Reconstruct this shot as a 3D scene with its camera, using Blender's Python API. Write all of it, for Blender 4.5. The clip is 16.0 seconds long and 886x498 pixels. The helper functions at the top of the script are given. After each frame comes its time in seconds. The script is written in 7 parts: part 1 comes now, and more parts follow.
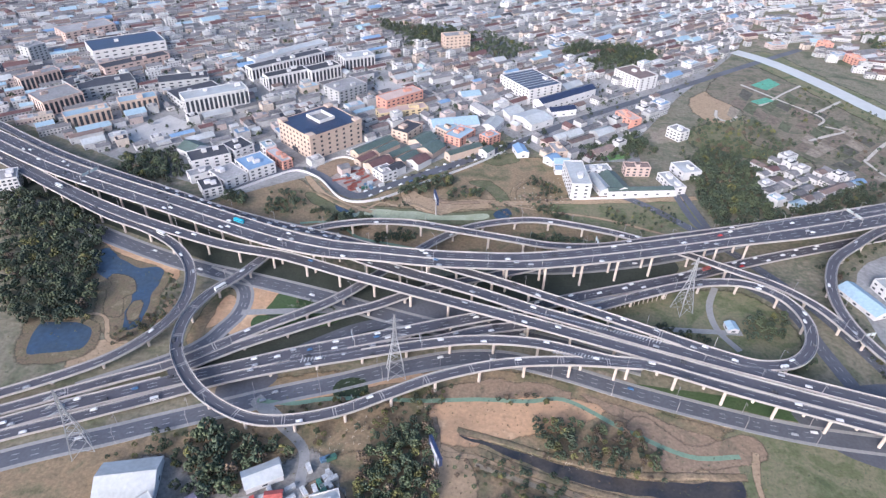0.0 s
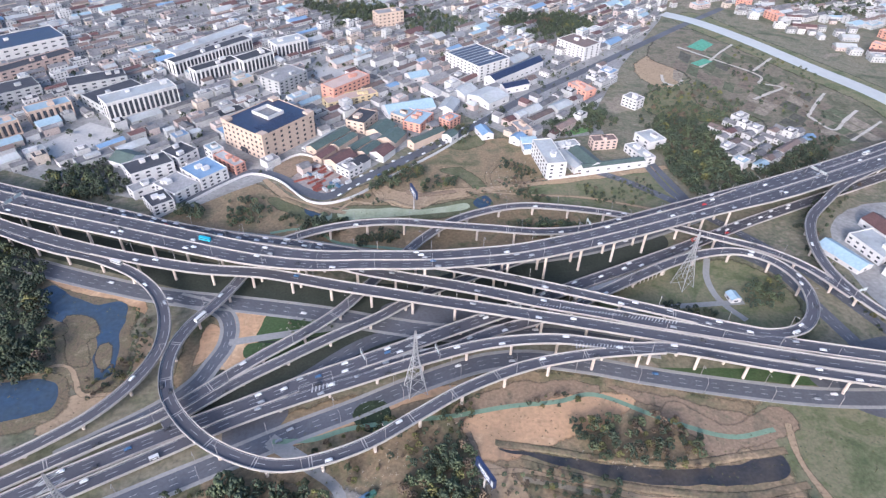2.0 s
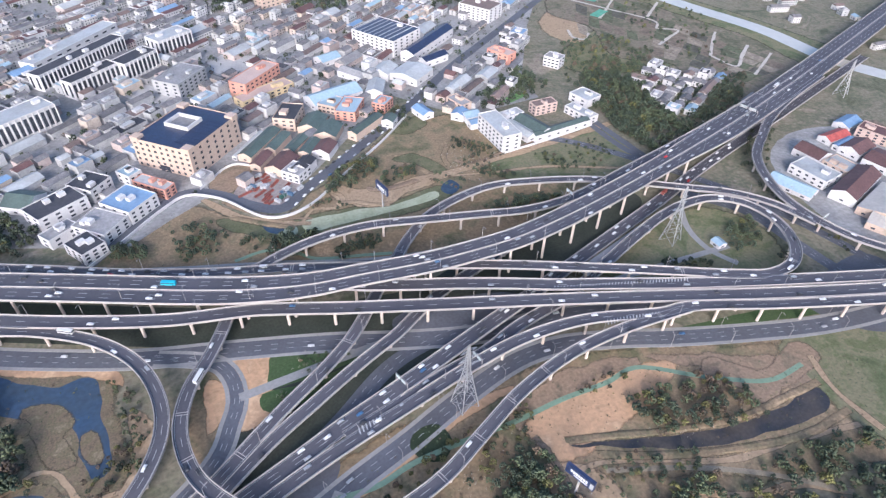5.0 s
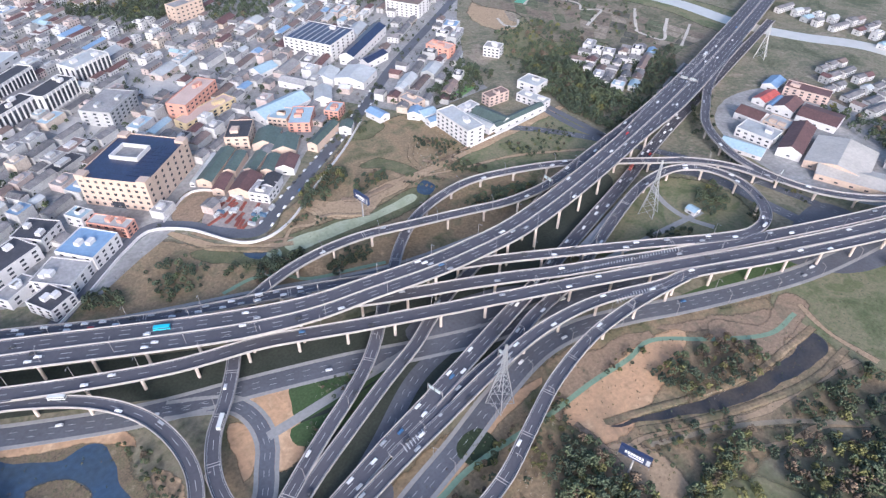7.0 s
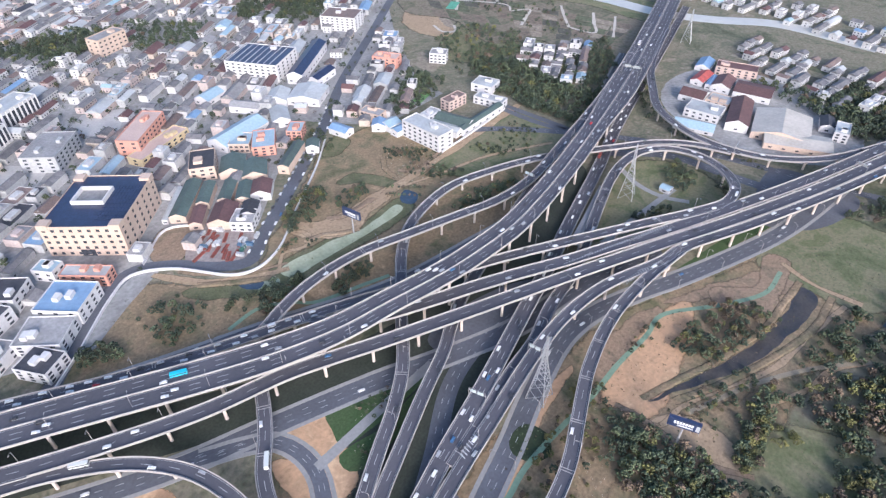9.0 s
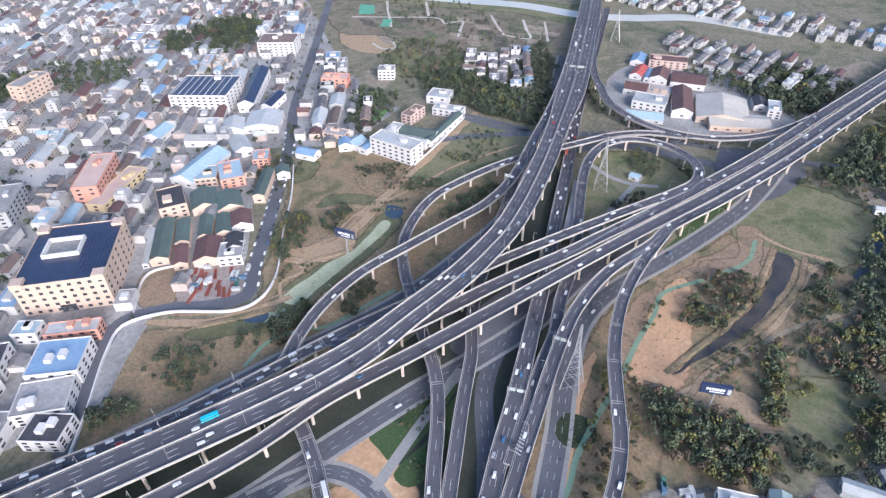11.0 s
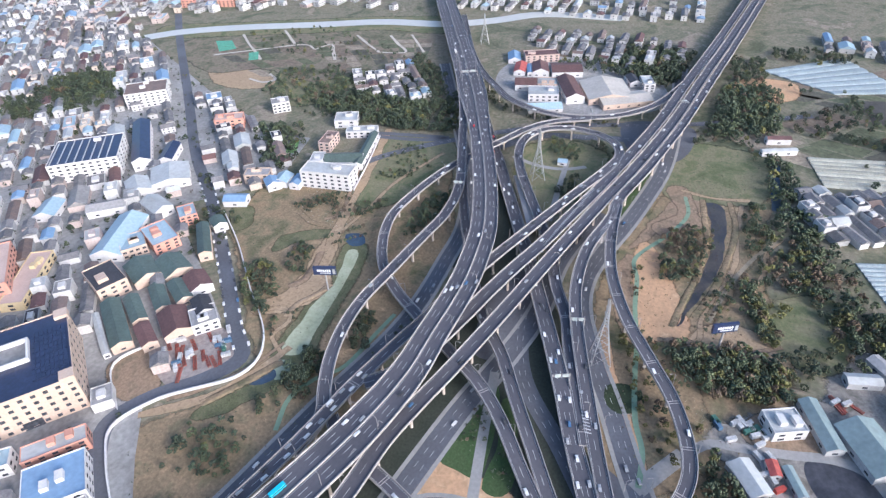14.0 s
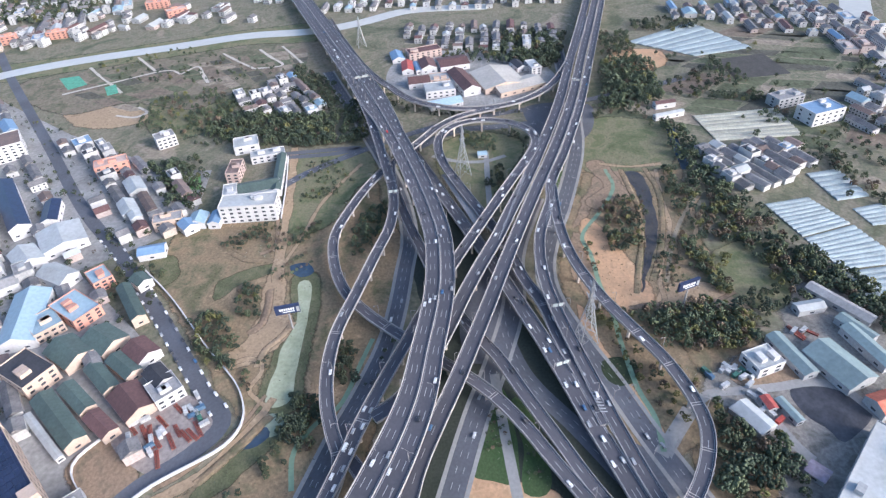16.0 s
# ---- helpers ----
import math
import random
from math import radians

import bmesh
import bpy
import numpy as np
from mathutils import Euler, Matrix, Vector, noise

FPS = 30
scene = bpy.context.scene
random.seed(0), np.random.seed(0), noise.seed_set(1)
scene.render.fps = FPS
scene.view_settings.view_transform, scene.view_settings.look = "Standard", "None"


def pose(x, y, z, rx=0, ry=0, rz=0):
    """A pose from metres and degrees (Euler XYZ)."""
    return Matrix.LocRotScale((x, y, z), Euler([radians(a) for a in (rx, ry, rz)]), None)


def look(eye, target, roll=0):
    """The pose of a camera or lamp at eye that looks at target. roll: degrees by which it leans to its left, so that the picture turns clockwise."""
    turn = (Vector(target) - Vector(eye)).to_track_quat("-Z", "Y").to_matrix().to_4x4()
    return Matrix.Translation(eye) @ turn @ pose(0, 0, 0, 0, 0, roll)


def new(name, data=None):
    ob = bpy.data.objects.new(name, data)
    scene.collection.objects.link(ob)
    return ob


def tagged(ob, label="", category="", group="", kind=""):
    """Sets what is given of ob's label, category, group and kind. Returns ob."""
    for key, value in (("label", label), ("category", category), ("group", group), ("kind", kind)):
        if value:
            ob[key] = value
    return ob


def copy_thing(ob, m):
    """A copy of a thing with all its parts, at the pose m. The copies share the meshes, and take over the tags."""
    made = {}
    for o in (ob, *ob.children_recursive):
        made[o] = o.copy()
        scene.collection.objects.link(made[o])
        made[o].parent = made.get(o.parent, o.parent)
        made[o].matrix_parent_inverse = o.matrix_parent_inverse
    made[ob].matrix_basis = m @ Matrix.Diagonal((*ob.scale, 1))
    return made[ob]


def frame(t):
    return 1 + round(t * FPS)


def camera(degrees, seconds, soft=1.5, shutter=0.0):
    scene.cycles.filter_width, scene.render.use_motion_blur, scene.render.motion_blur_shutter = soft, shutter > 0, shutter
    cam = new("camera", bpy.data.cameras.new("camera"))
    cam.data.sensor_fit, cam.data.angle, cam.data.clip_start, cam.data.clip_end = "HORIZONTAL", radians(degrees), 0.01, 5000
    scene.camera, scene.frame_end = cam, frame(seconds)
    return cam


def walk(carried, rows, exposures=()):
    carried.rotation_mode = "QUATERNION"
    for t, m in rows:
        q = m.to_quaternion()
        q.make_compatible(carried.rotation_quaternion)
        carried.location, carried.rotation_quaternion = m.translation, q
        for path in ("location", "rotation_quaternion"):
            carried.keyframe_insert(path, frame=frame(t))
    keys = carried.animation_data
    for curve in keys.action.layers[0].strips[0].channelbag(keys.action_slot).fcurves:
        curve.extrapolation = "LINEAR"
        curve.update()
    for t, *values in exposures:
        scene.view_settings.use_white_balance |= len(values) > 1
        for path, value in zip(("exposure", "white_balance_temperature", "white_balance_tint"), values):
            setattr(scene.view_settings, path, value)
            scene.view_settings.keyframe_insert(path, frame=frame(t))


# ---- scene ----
cam = camera(72.00, 16.0, soft=1.35)
# seconds, eye x y z, turn x y z
ROWS = [
    (0.0, 0.0, 0.0, 304.3, 54.27, -1.52, 1.09),
    (0.5, -15.2, 9.5, 303.6, 53.75, -1.53, -1.45),
    (1.0, -29.0, 18.6, 302.6, 53.23, -1.50, -3.84),
    (1.5, -41.9, 27.7, 302.1, 52.65, -1.45, -6.11),
    (2.0, -55.5, 36.9, 302.0, 52.02, -1.41, -8.53),
    (2.5, -69.6, 47.2, 302.1, 51.30, -1.44, -11.05),
    (3.0, -83.1, 57.7, 301.7, 50.73, -1.41, -13.67),
    (3.5, -95.6, 67.8, 301.1, 50.26, -1.38, -16.20),
    (4.0, -108.6, 77.6, 300.1, 49.89, -1.38, -18.88),
    (6.5, -164.6, 122.2, 298.4, 48.87, -0.87, -32.02),
    (7.0, -176.1, 130.4, 298.3, 48.92, -0.55, -34.87),
    (7.5, -187.3, 138.7, 297.9, 49.10, -0.24, -37.55),
    (8.0, -198.6, 147.5, 297.2, 49.27, -0.09, -40.10),
    (8.5, -209.8, 156.4, 296.6, 49.50, 0.11, -42.66),
    (9.0, -220.9, 165.6, 295.8, 49.87, 0.26, -45.15),
    (11.5, -271.7, 215.9, 294.2, 51.64, 1.23, -57.78),
    (12.0, -281.4, 227.8, 293.7, 52.03, 1.38, -60.48),
    (12.5, -291.1, 241.5, 293.5, 52.37, 1.53, -63.48),
    (13.0, -299.5, 257.1, 294.0, 52.60, 1.56, -66.58),
    (13.5, -305.3, 274.1, 294.8, 52.61, 1.68, -69.99),
    (14.0, -306.7, 292.8, 295.8, 52.33, 2.08, -74.05),
    (14.5, -305.2, 312.1, 296.9, 51.94, 2.60, -78.48),
    (15.0, -302.7, 331.6, 298.2, 51.58, 2.94, -82.83),
    (15.5, -302.4, 349.7, 299.4, 51.42, 3.22, -86.78),
    (16.0, -303.3, 360.6, 300.7, 51.28, 2.94, -90.47),
]
walk(cam, [(t, pose(x, y, z, rx, ry, rz)) for t, x, y, z, rx, ry, rz in ROWS], exposures=[(0, 1.2, 5450, 11), (9, 1.2, 5430, 10), (16, 1.25, 5430, 8)])

# ---- light: a soft bright overcast evening sky ----
world = bpy.data.worlds.new("sky")
scene.world = world
world.use_nodes = True
wn = world.node_tree.nodes
sky = wn.new("ShaderNodeTexSky")
sky.sky_type, sky.sun_disc = "NISHITA", False
sky.sun_elevation, sky.sun_rotation = radians(25), radians(210)
sky.air_density, sky.dust_density, sky.ozone_density = 1.0, 4.0, 1.5
world.node_tree.links.new(sky.outputs[0], wn["Background"].inputs[0])
wn["Background"].inputs[1].default_value = 0.12
sun = new("sun", bpy.data.lights.new("sun", "SUN"))
sun.data.energy, sun.data.angle, sun.data.color = 1.5, radians(20), (1.0, 0.86, 0.8)
sun.matrix_world = look((-230, -400, 215), (0, 0, 0))


# ---- materials ----
def material(name, colour, rough=0.85, metal=0.0, second=None, scale=0.2, fine=3.0, amount=0.25, vary=0.0, bump=0.0):
    """Base colour with variation at two sizes (metres ** -1), per-piece variation and a fine relief."""
    m = bpy.data.materials.new(name)
    m.use_nodes = True
    n, l = m.node_tree.nodes, m.node_tree.links
    b = n["Principled BSDF"]
    b.inputs["Roughness"].default_value, b.inputs["Metallic"].default_value = rough, metal
    tc = n.new("ShaderNodeNewGeometry")
    big, small = n.new("ShaderNodeTexNoise"), n.new("ShaderNodeTexNoise")
    big.inputs["Scale"].default_value, small.inputs["Scale"].default_value = scale, fine
    big.inputs["Detail"].default_value, small.inputs["Detail"].default_value = 4, 3
    l.new(tc.outputs["Position"], big.inputs["Vector"])
    l.new(tc.outputs["Position"], small.inputs["Vector"])
    ramp = n.new("ShaderNodeValToRGB")
    ramp.color_ramp.elements[0].position, ramp.color_ramp.elements[1].position = 0.35, 0.65
    ramp.color_ramp.elements[0].color = (*colour, 1)
    ramp.color_ramp.elements[1].color = (*(second or [c * (1 - amount) for c in colour]), 1)
    l.new(big.outputs["Fac"], ramp.inputs["Fac"])
    hsv = n.new("ShaderNodeHueSaturation")
    l.new(ramp.outputs["Color"], hsv.inputs["Color"])
    val = n.new("ShaderNodeMapRange")
    val.inputs["To Min"].default_value, val.inputs["To Max"].default_value = 1 - amount, 1 + amount
    val.inputs["From Min"].default_value, val.inputs["From Max"].default_value = 0.25, 0.75
    l.new(small.outputs["Fac"], val.inputs["Value"])
    last = val.outputs["Result"]
    if vary:
        info, mr, mul = n.new("ShaderNodeObjectInfo"), n.new("ShaderNodeMapRange"), n.new("ShaderNodeMath")
        mr.inputs["To Min"].default_value, mr.inputs["To Max"].default_value = 1 - vary, 1 + vary
        l.new(info.outputs["Random"], mr.inputs["Value"])
        mul.operation = "MULTIPLY"
        l.new(last, mul.inputs[0])
        l.new(mr.outputs["Result"], mul.inputs[1])
        last = mul.outputs[0]
    l.new(last, hsv.inputs["Value"])
    l.new(hsv.outputs["Color"], b.inputs["Base Color"])
    if bump:
        bp = n.new("ShaderNodeBump")
        bp.inputs["Strength"].default_value, bp.inputs["Distance"].default_value = bump, 0.3
        l.new(small.outputs["Fac"], bp.inputs["Height"])
        l.new(bp.outputs["Normal"], b.inputs["Normal"])
    return m


def earth(name, colours, scale=0.03, grain=0.45, amount=0.3, bump=0.5, soft=True):
    """Open ground: several colours in drifting patches, tufts and grain; soft edges fray out by the cover attribute."""
    m = bpy.data.materials.new(name)
    m.use_nodes = True
    n, l = m.node_tree.nodes, m.node_tree.links
    b = n["Principled BSDF"]
    b.inputs["Roughness"].default_value = 0.95
    where = n.new("ShaderNodeNewGeometry")
    big, small, tuft = n.new("ShaderNodeTexNoise"), n.new("ShaderNodeTexNoise"), n.new("ShaderNodeTexNoise")
    for node, sc, de, ro, di in ((big, scale, 9, 0.62, 0.7), (small, grain, 6, 0.6, 0.2), (tuft, scale * 5, 5, 0.6, 0.5)):
        node.inputs["Scale"].default_value, node.inputs["Detail"].default_value = sc, de
        node.inputs["Roughness"].default_value, node.inputs["Distortion"].default_value = ro, di
        l.new(where.outputs["Position"], node.inputs["Vector"])
    ramp = n.new("ShaderNodeValToRGB")
    el = ramp.color_ramp.elements
    while len(el) < len(colours):
        el.new(0.5)
    for k, c in enumerate(colours):
        el[k].position = 0.34 + 0.32 * k / (len(colours) - 1)
        el[k].color = (*c, 1)
    mix = n.new("ShaderNodeMath")
    mix.operation, mix.inputs[1].default_value = "MULTIPLY_ADD", 0.35
    shift = n.new("ShaderNodeMath")
    shift.operation, shift.inputs[1].default_value = "ADD", -0.175
    l.new(big.outputs["Fac"], shift.inputs[0])
    l.new(tuft.outputs["Fac"], mix.inputs[0])
    l.new(shift.outputs[0], mix.inputs[2])
    l.new(mix.outputs[0], ramp.inputs["Fac"])
    hsv, val = n.new("ShaderNodeHueSaturation"), n.new("ShaderNodeMapRange")
    val.inputs["From Min"].default_value, val.inputs["From Max"].default_value = 0.28, 0.72
    val.inputs["To Min"].default_value, val.inputs["To Max"].default_value = 1 - amount, 1 + amount
    l.new(small.outputs["Fac"], val.inputs["Value"])
    l.new(val.outputs["Result"], hsv.inputs["Value"])
    l.new(ramp.outputs["Color"], hsv.inputs["Color"])
    l.new(hsv.outputs["Color"], b.inputs["Base Color"])
    bp = n.new("ShaderNodeBump")
    bp.inputs["Strength"].default_value, bp.inputs["Distance"].default_value = bump, 0.4
    l.new(small.outputs["Fac"], bp.inputs["Height"])
    l.new(bp.outputs["Normal"], b.inputs["Normal"])
    if soft:
        cover, add, edge = n.new("ShaderNodeAttribute"), n.new("ShaderNodeMath"), n.new("ShaderNodeMapRange")
        cover.attribute_name = "cover"
        add.operation = "ADD"
        l.new(cover.outputs["Fac"], add.inputs[0])
        l.new(tuft.outputs["Fac"], add.inputs[1])
        edge.inputs["From Min"].default_value, edge.inputs["From Max"].default_value = 0.72, 1.22
        l.new(add.outputs[0], edge.inputs["Value"])
        l.new(edge.outputs["Result"], b.inputs["Alpha"])
        SOFT.add(name)
    return m


SOFT = set()
ASPHALT = material("asphalt", (0.088, 0.085, 0.1), 0.8, second=(0.07, 0.068, 0.08), scale=0.03, fine=0.6, amount=0.12)
OLD_ASPHALT = material("old_asphalt", (0.115, 0.118, 0.138), 0.8, second=(0.085, 0.087, 0.1), scale=0.03, fine=0.5, amount=0.15)
CONCRETE = material("concrete", (0.42, 0.39, 0.37), 0.85, scale=0.1, fine=1.0, amount=0.12)
PARAPET = material("parapet", (0.35, 0.325, 0.315), 0.85, scale=0.08, fine=0.8, amount=0.14)
COLUMN = material("pier_concrete", (0.55, 0.47, 0.41), 0.85, scale=0.1, fine=0.8, amount=0.1)
PAINT = material("road_paint", (0.5, 0.5, 0.5), 0.7, scale=0.1, fine=2.0, amount=0.2)
SOIL = earth("dry_grass", ((0.105, 0.102, 0.05), (0.17, 0.14, 0.08), (0.25, 0.18, 0.108), (0.19, 0.142, 0.085), (0.33, 0.235, 0.145)), 0.022, 0.5, 0.34)
LAND = earth("land", ((0.08, 0.09, 0.05), (0.14, 0.135, 0.085), (0.2, 0.175, 0.125), (0.125, 0.125, 0.078), (0.25, 0.21, 0.16)), 0.012, 0.3, 0.36, soft=False)
SAND = earth("bare_earth", ((0.36, 0.232, 0.135), (0.5, 0.31, 0.178), (0.42, 0.268, 0.155), (0.55, 0.37, 0.225)), 0.04, 0.4, 0.16)
LAWN = material("lawn", (0.042, 0.078, 0.024), 0.95, second=(0.062, 0.09, 0.034), scale=0.08, fine=0.7, amount=0.3, bump=0.3)
MEADOW = earth("meadow", ((0.085, 0.105, 0.045), (0.135, 0.14, 0.07), (0.19, 0.17, 0.1), (0.12, 0.13, 0.06)), 0.03, 0.5, 0.26)
# grass colour darkened so that viaduct shade is painted into it
SHADE_GRASS = material("shade_tinted_grass", (0.027, 0.034, 0.024), 0.95, second=(0.042, 0.047, 0.036), scale=0.05, fine=0.6, amount=0.3)
PAVED = material("paved_yard", (0.32, 0.31, 0.3), 0.9, second=(0.22, 0.21, 0.2), scale=0.03, fine=0.3, amount=0.25)
WATER = material("pond_water", (0.045, 0.075, 0.125), 0.1, second=(0.055, 0.075, 0.1), scale=0.05, fine=0.3, amount=0.2)
DUCKWEED = material("algae_water", (0.4, 0.41, 0.285), 0.8, second=(0.32, 0.34, 0.22), scale=0.09, fine=0.4, amount=0.16)
TAN = earth("trodden_ground", ((0.25, 0.18, 0.11), (0.36, 0.26, 0.165), (0.3, 0.215, 0.135), (0.42, 0.31, 0.2)), 0.05, 0.5, 0.22)
WEEDS_DARK = material("clipped_hedge_ground", (0.03, 0.045, 0.02), 0.95, fine=0.8, amount=0.3)
WEEDS = earth("lush_weeds", ((0.075, 0.083, 0.038), (0.115, 0.116, 0.058), (0.16, 0.142, 0.08)), 0.07, 0.8, 0.35)
PLOTSOIL = earth("fallow_plots", ((0.085, 0.09, 0.05), (0.13, 0.12, 0.075), (0.2, 0.165, 0.12), (0.15, 0.125, 0.09)), 0.03, 0.25, 0.3)
RIVER = material("river_water", (0.5, 0.48, 0.44), 0.3, scale=0.01, fine=0.1, amount=0.08)
PATH = material("path", (0.3, 0.29, 0.28), 0.9, scale=0.05, fine=0.5, amount=0.12)
GREENPATH = material("green_path", (0.2, 0.29, 0.2), 0.9, scale=0.05, fine=0.5, amount=0.12)
GLASS = material("window_glass", (0.075, 0.08, 0.095), 0.15, scale=0.3, fine=0.5, amount=0.4)
STEEL = material("galvanised_steel", (0.5, 0.5, 0.5), 0.45, 0.6, scale=0.5, fine=2, amount=0.1)
BARK = material("bark", (0.12, 0.09, 0.06), 0.95, scale=1, fine=6, amount=0.3)
RUBBER = material("tyre_rubber", (0.02, 0.02, 0.02), 0.8)
LEAF = [material("leaves_" + k, c, 0.8, second=[v * 0.6 for v in c], scale=0.12, fine=1.3, amount=0.35, vary=0.3)
        for k, c in (("dark", (0.06, 0.08, 0.047)), ("mid", (0.085, 0.105, 0.052)), ("yellow", (0.15, 0.145, 0.046)), ("rust", (0.14, 0.1, 0.066)))]


# ---- helpers ----
def mesh_ob(name, verts, faces, mat, parent=None, label="", kind=""):
    """One mesh object; faces may carry a material slot as (face, slot) when mat is a list."""
    me = bpy.data.meshes.new(name)
    mats = mat if isinstance(mat, list) else [mat]
    slots = None
    if faces and isinstance(faces[0][0], (tuple, list)):
        slots = [s for _, s in faces]
        faces = [f for f, _ in faces]
    me.from_pydata(verts, [], faces)
    for m in mats:
        me.materials.append(m)
    if slots:
        me.polygons.foreach_set("material_index", slots)
    me.update()
    ob = new(name, me)
    if parent is not None:
        ob.parent = parent
    return tagged(ob, label, kind=kind)


def empty(name, x=0.0, y=0.0, z=0.0, turn=0.0):
    ob = new(name)
    ob.matrix_world = pose(x, y, z, 0, 0, turn)
    return ob


def box_data(x0, x1, y0, y1, z0, z1, verts, faces):
    """Adds a box to the lists."""
    k = len(verts)
    verts += [(x0, y0, z0), (x1, y0, z0), (x1, y1, z0), (x0, y1, z0), (x0, y0, z1), (x1, y0, z1), (x1, y1, z1), (x0, y1, z1)]
    faces += [(k, k + 3, k + 2, k + 1), (k + 4, k + 5, k + 6, k + 7), (k, k + 1, k + 5, k + 4), (k + 1, k + 2, k + 6, k + 5),
              (k + 2, k + 3, k + 7, k + 6), (k + 3, k, k + 4, k + 7)]


def spline(points, step, closed=False):
    """Points evenly along a Catmull-Rom curve."""
    p = np.array(points, float)
    n = len(p)
    out = []
    for i in range(n if closed else n - 1):
        if closed:
            a, b, c, d = p[i - 1], p[i], p[(i + 1) % n], p[(i + 2) % n]
        else:
            b, c = p[i], p[i + 1]
            a = p[i - 1] if i else 2 * b - c
            d = p[i + 2] if i + 2 < n else 2 * c - b
        t0, t1 = 0.0, max(np.linalg.norm(b - a), 1e-3) ** 0.5
        t2 = t1 + max(np.linalg.norm(c - b), 1e-3) ** 0.5
        t3 = t2 + max(np.linalg.norm(d - c), 1e-3) ** 0.5
        for t in np.linspace(t1, t2, 14)[:-1]:
            a1 = (t1 - t) / (t1 - t0) * a + (t - t0) / (t1 - t0) * b
            a2 = (t2 - t) / (t2 - t1) * b + (t - t1) / (t2 - t1) * c
            a3 = (t3 - t) / (t3 - t2) * c + (t - t2) / (t3 - t2) * d
            b1 = (t2 - t) / (t2 - t0) * a1 + (t - t0) / (t2 - t0) * a2
            b2 = (t3 - t) / (t3 - t1) * a2 + (t - t1) / (t3 - t1) * a3
            out.append((t2 - t) / (t2 - t1) * b1 + (t - t1) / (t2 - t1) * b2)
    out.append(p[0] if closed else p[-1])
    out = np.array(out)
    s = np.r_[0, np.cumsum(np.linalg.norm(np.diff(out, axis=0), axis=1))]
    m = max(2, int(round(s[-1] / step)) + 1)
    q = np.linspace(0, s[-1], m)
    return np.stack([np.interp(q, s, out[:, k]) for k in range(out.shape[1])], 1)


def smooth_z(p, n):
    k = np.ones(2 * n + 1) / (2 * n + 1)
    z = np.pad(p[:, 2], n, mode="edge")
    p[:, 2] = np.convolve(z, k, "valid")
    return p


def sides(p):
    """Unit vectors to the left along a path."""
    d = np.gradient(p[:, :2], axis=0)
    d /= np.linalg.norm(d, axis=1)[:, None] + 1e-9
    return np.stack([-d[:, 1], d[:, 0]], 1)


def ribbon(p, left, right, dz, n=None):
    """Verts and faces of a strip between two offsets along a path."""
    n = sides(p) if n is None else n
    v, f = [], []
    for i in range(len(p)):
        for o in (left, right):
            v.append((p[i, 0] + n[i, 0] * o, p[i, 1] + n[i, 1] * o, p[i, 2] + dz))
        if i:
            k = 2 * i
            f.append((k - 2, k - 1, k + 1, k))
    return v, f


def sweep(p, profile, v, f, n=None):
    """Sweeps a closed profile of (offset, height) along a path."""
    n = sides(p) if n is None else n
    m = len(profile)
    base = len(v)
    for i in range(len(p)):
        for o, h in profile:
            v.append((p[i, 0] + n[i, 0] * o, p[i, 1] + n[i, 1] * o, p[i, 2] + h))
        if i:
            k = base + m * i
            for j in range(m):
                f.append((k - m + j, k - m + (j + 1) % m, k + (j + 1) % m, k + j))
    f.append(tuple(base + j for j in range(m)))
    f.append(tuple(base + m * (len(p) - 1) + j for j in reversed(range(m))))


def inside(poly, x, y):
    c = False
    for (x0, y0), (x1, y1) in zip(poly, poly[1:] + poly[:1]):
        if (y0 > y) != (y1 > y) and x < (x1 - x0) * (y - y0) / (y1 - y0) + x0:
            c = not c
    return c


def patch(name, outline, z, mat, label, wobble=1.5, closed=True, kind="structure", category="ground"):
    """A flat area with an uneven smooth outline, thick enough to have an edge."""
    p = spline([(*q[:2], 0) for q in outline], 4.0, closed=True)[:-1] if wobble else np.array([(*q[:2], 0) for q in outline])
    if wobble:
        for i in range(len(p)):
            w = noise.noise_vector(Vector((p[i, 0] * 0.08, p[i, 1] * 0.08, 3.1)))
            p[i, 0] += w[0] * wobble
            p[i, 1] += w[1] * wobble
    m = len(p)
    if sum(p[i - 1, 0] * p[i, 1] - p[i, 0] * p[i - 1, 1] for i in range(m)) < 0:
        p = p[::-1]
    v = [(x, y, z) for x, y, _ in p]
    f = [tuple(range(m))]
    if mat.name in SOFT:
        d = np.roll(p, -1, 0) - np.roll(p, 1, 0)
        d /= np.linalg.norm(d, axis=1)[:, None] + 1e-9
        rim = min(8.0, max(2.5, 0.11 * abs(sum(p[i - 1, 0] * p[i, 1] - p[i, 0] * p[i - 1, 1] for i in range(m)) / 2) ** 0.5))
        v += [(x + dy * rim, y - dx * rim, z - 0.0037) for (x, y, _), (dx, dy, _) in zip(p, d)]
        f += [(i, m + i, m + (i + 1) % m, (i + 1) % m) for i in range(m)]
        ob = covered(mesh_ob(name, v, f, mat), [1.0] * m + [0.0] * m)
    else:
        v += [(x, y, -0.3) for x, y, _ in p]
        f += [(i, m + i, m + (i + 1) % m, (i + 1) % m) for i in range(m)]
        ob = mesh_ob(name, v, f, mat)
    return tagged(ob, label, category, kind=kind)


def covered(ob, values):
    """Gives a mesh the cover attribute, from which soft ground frays out at its rim."""
    ob.data.attributes.new("cover", "FLOAT", "POINT").data.foreach_set("value", values)
    return ob


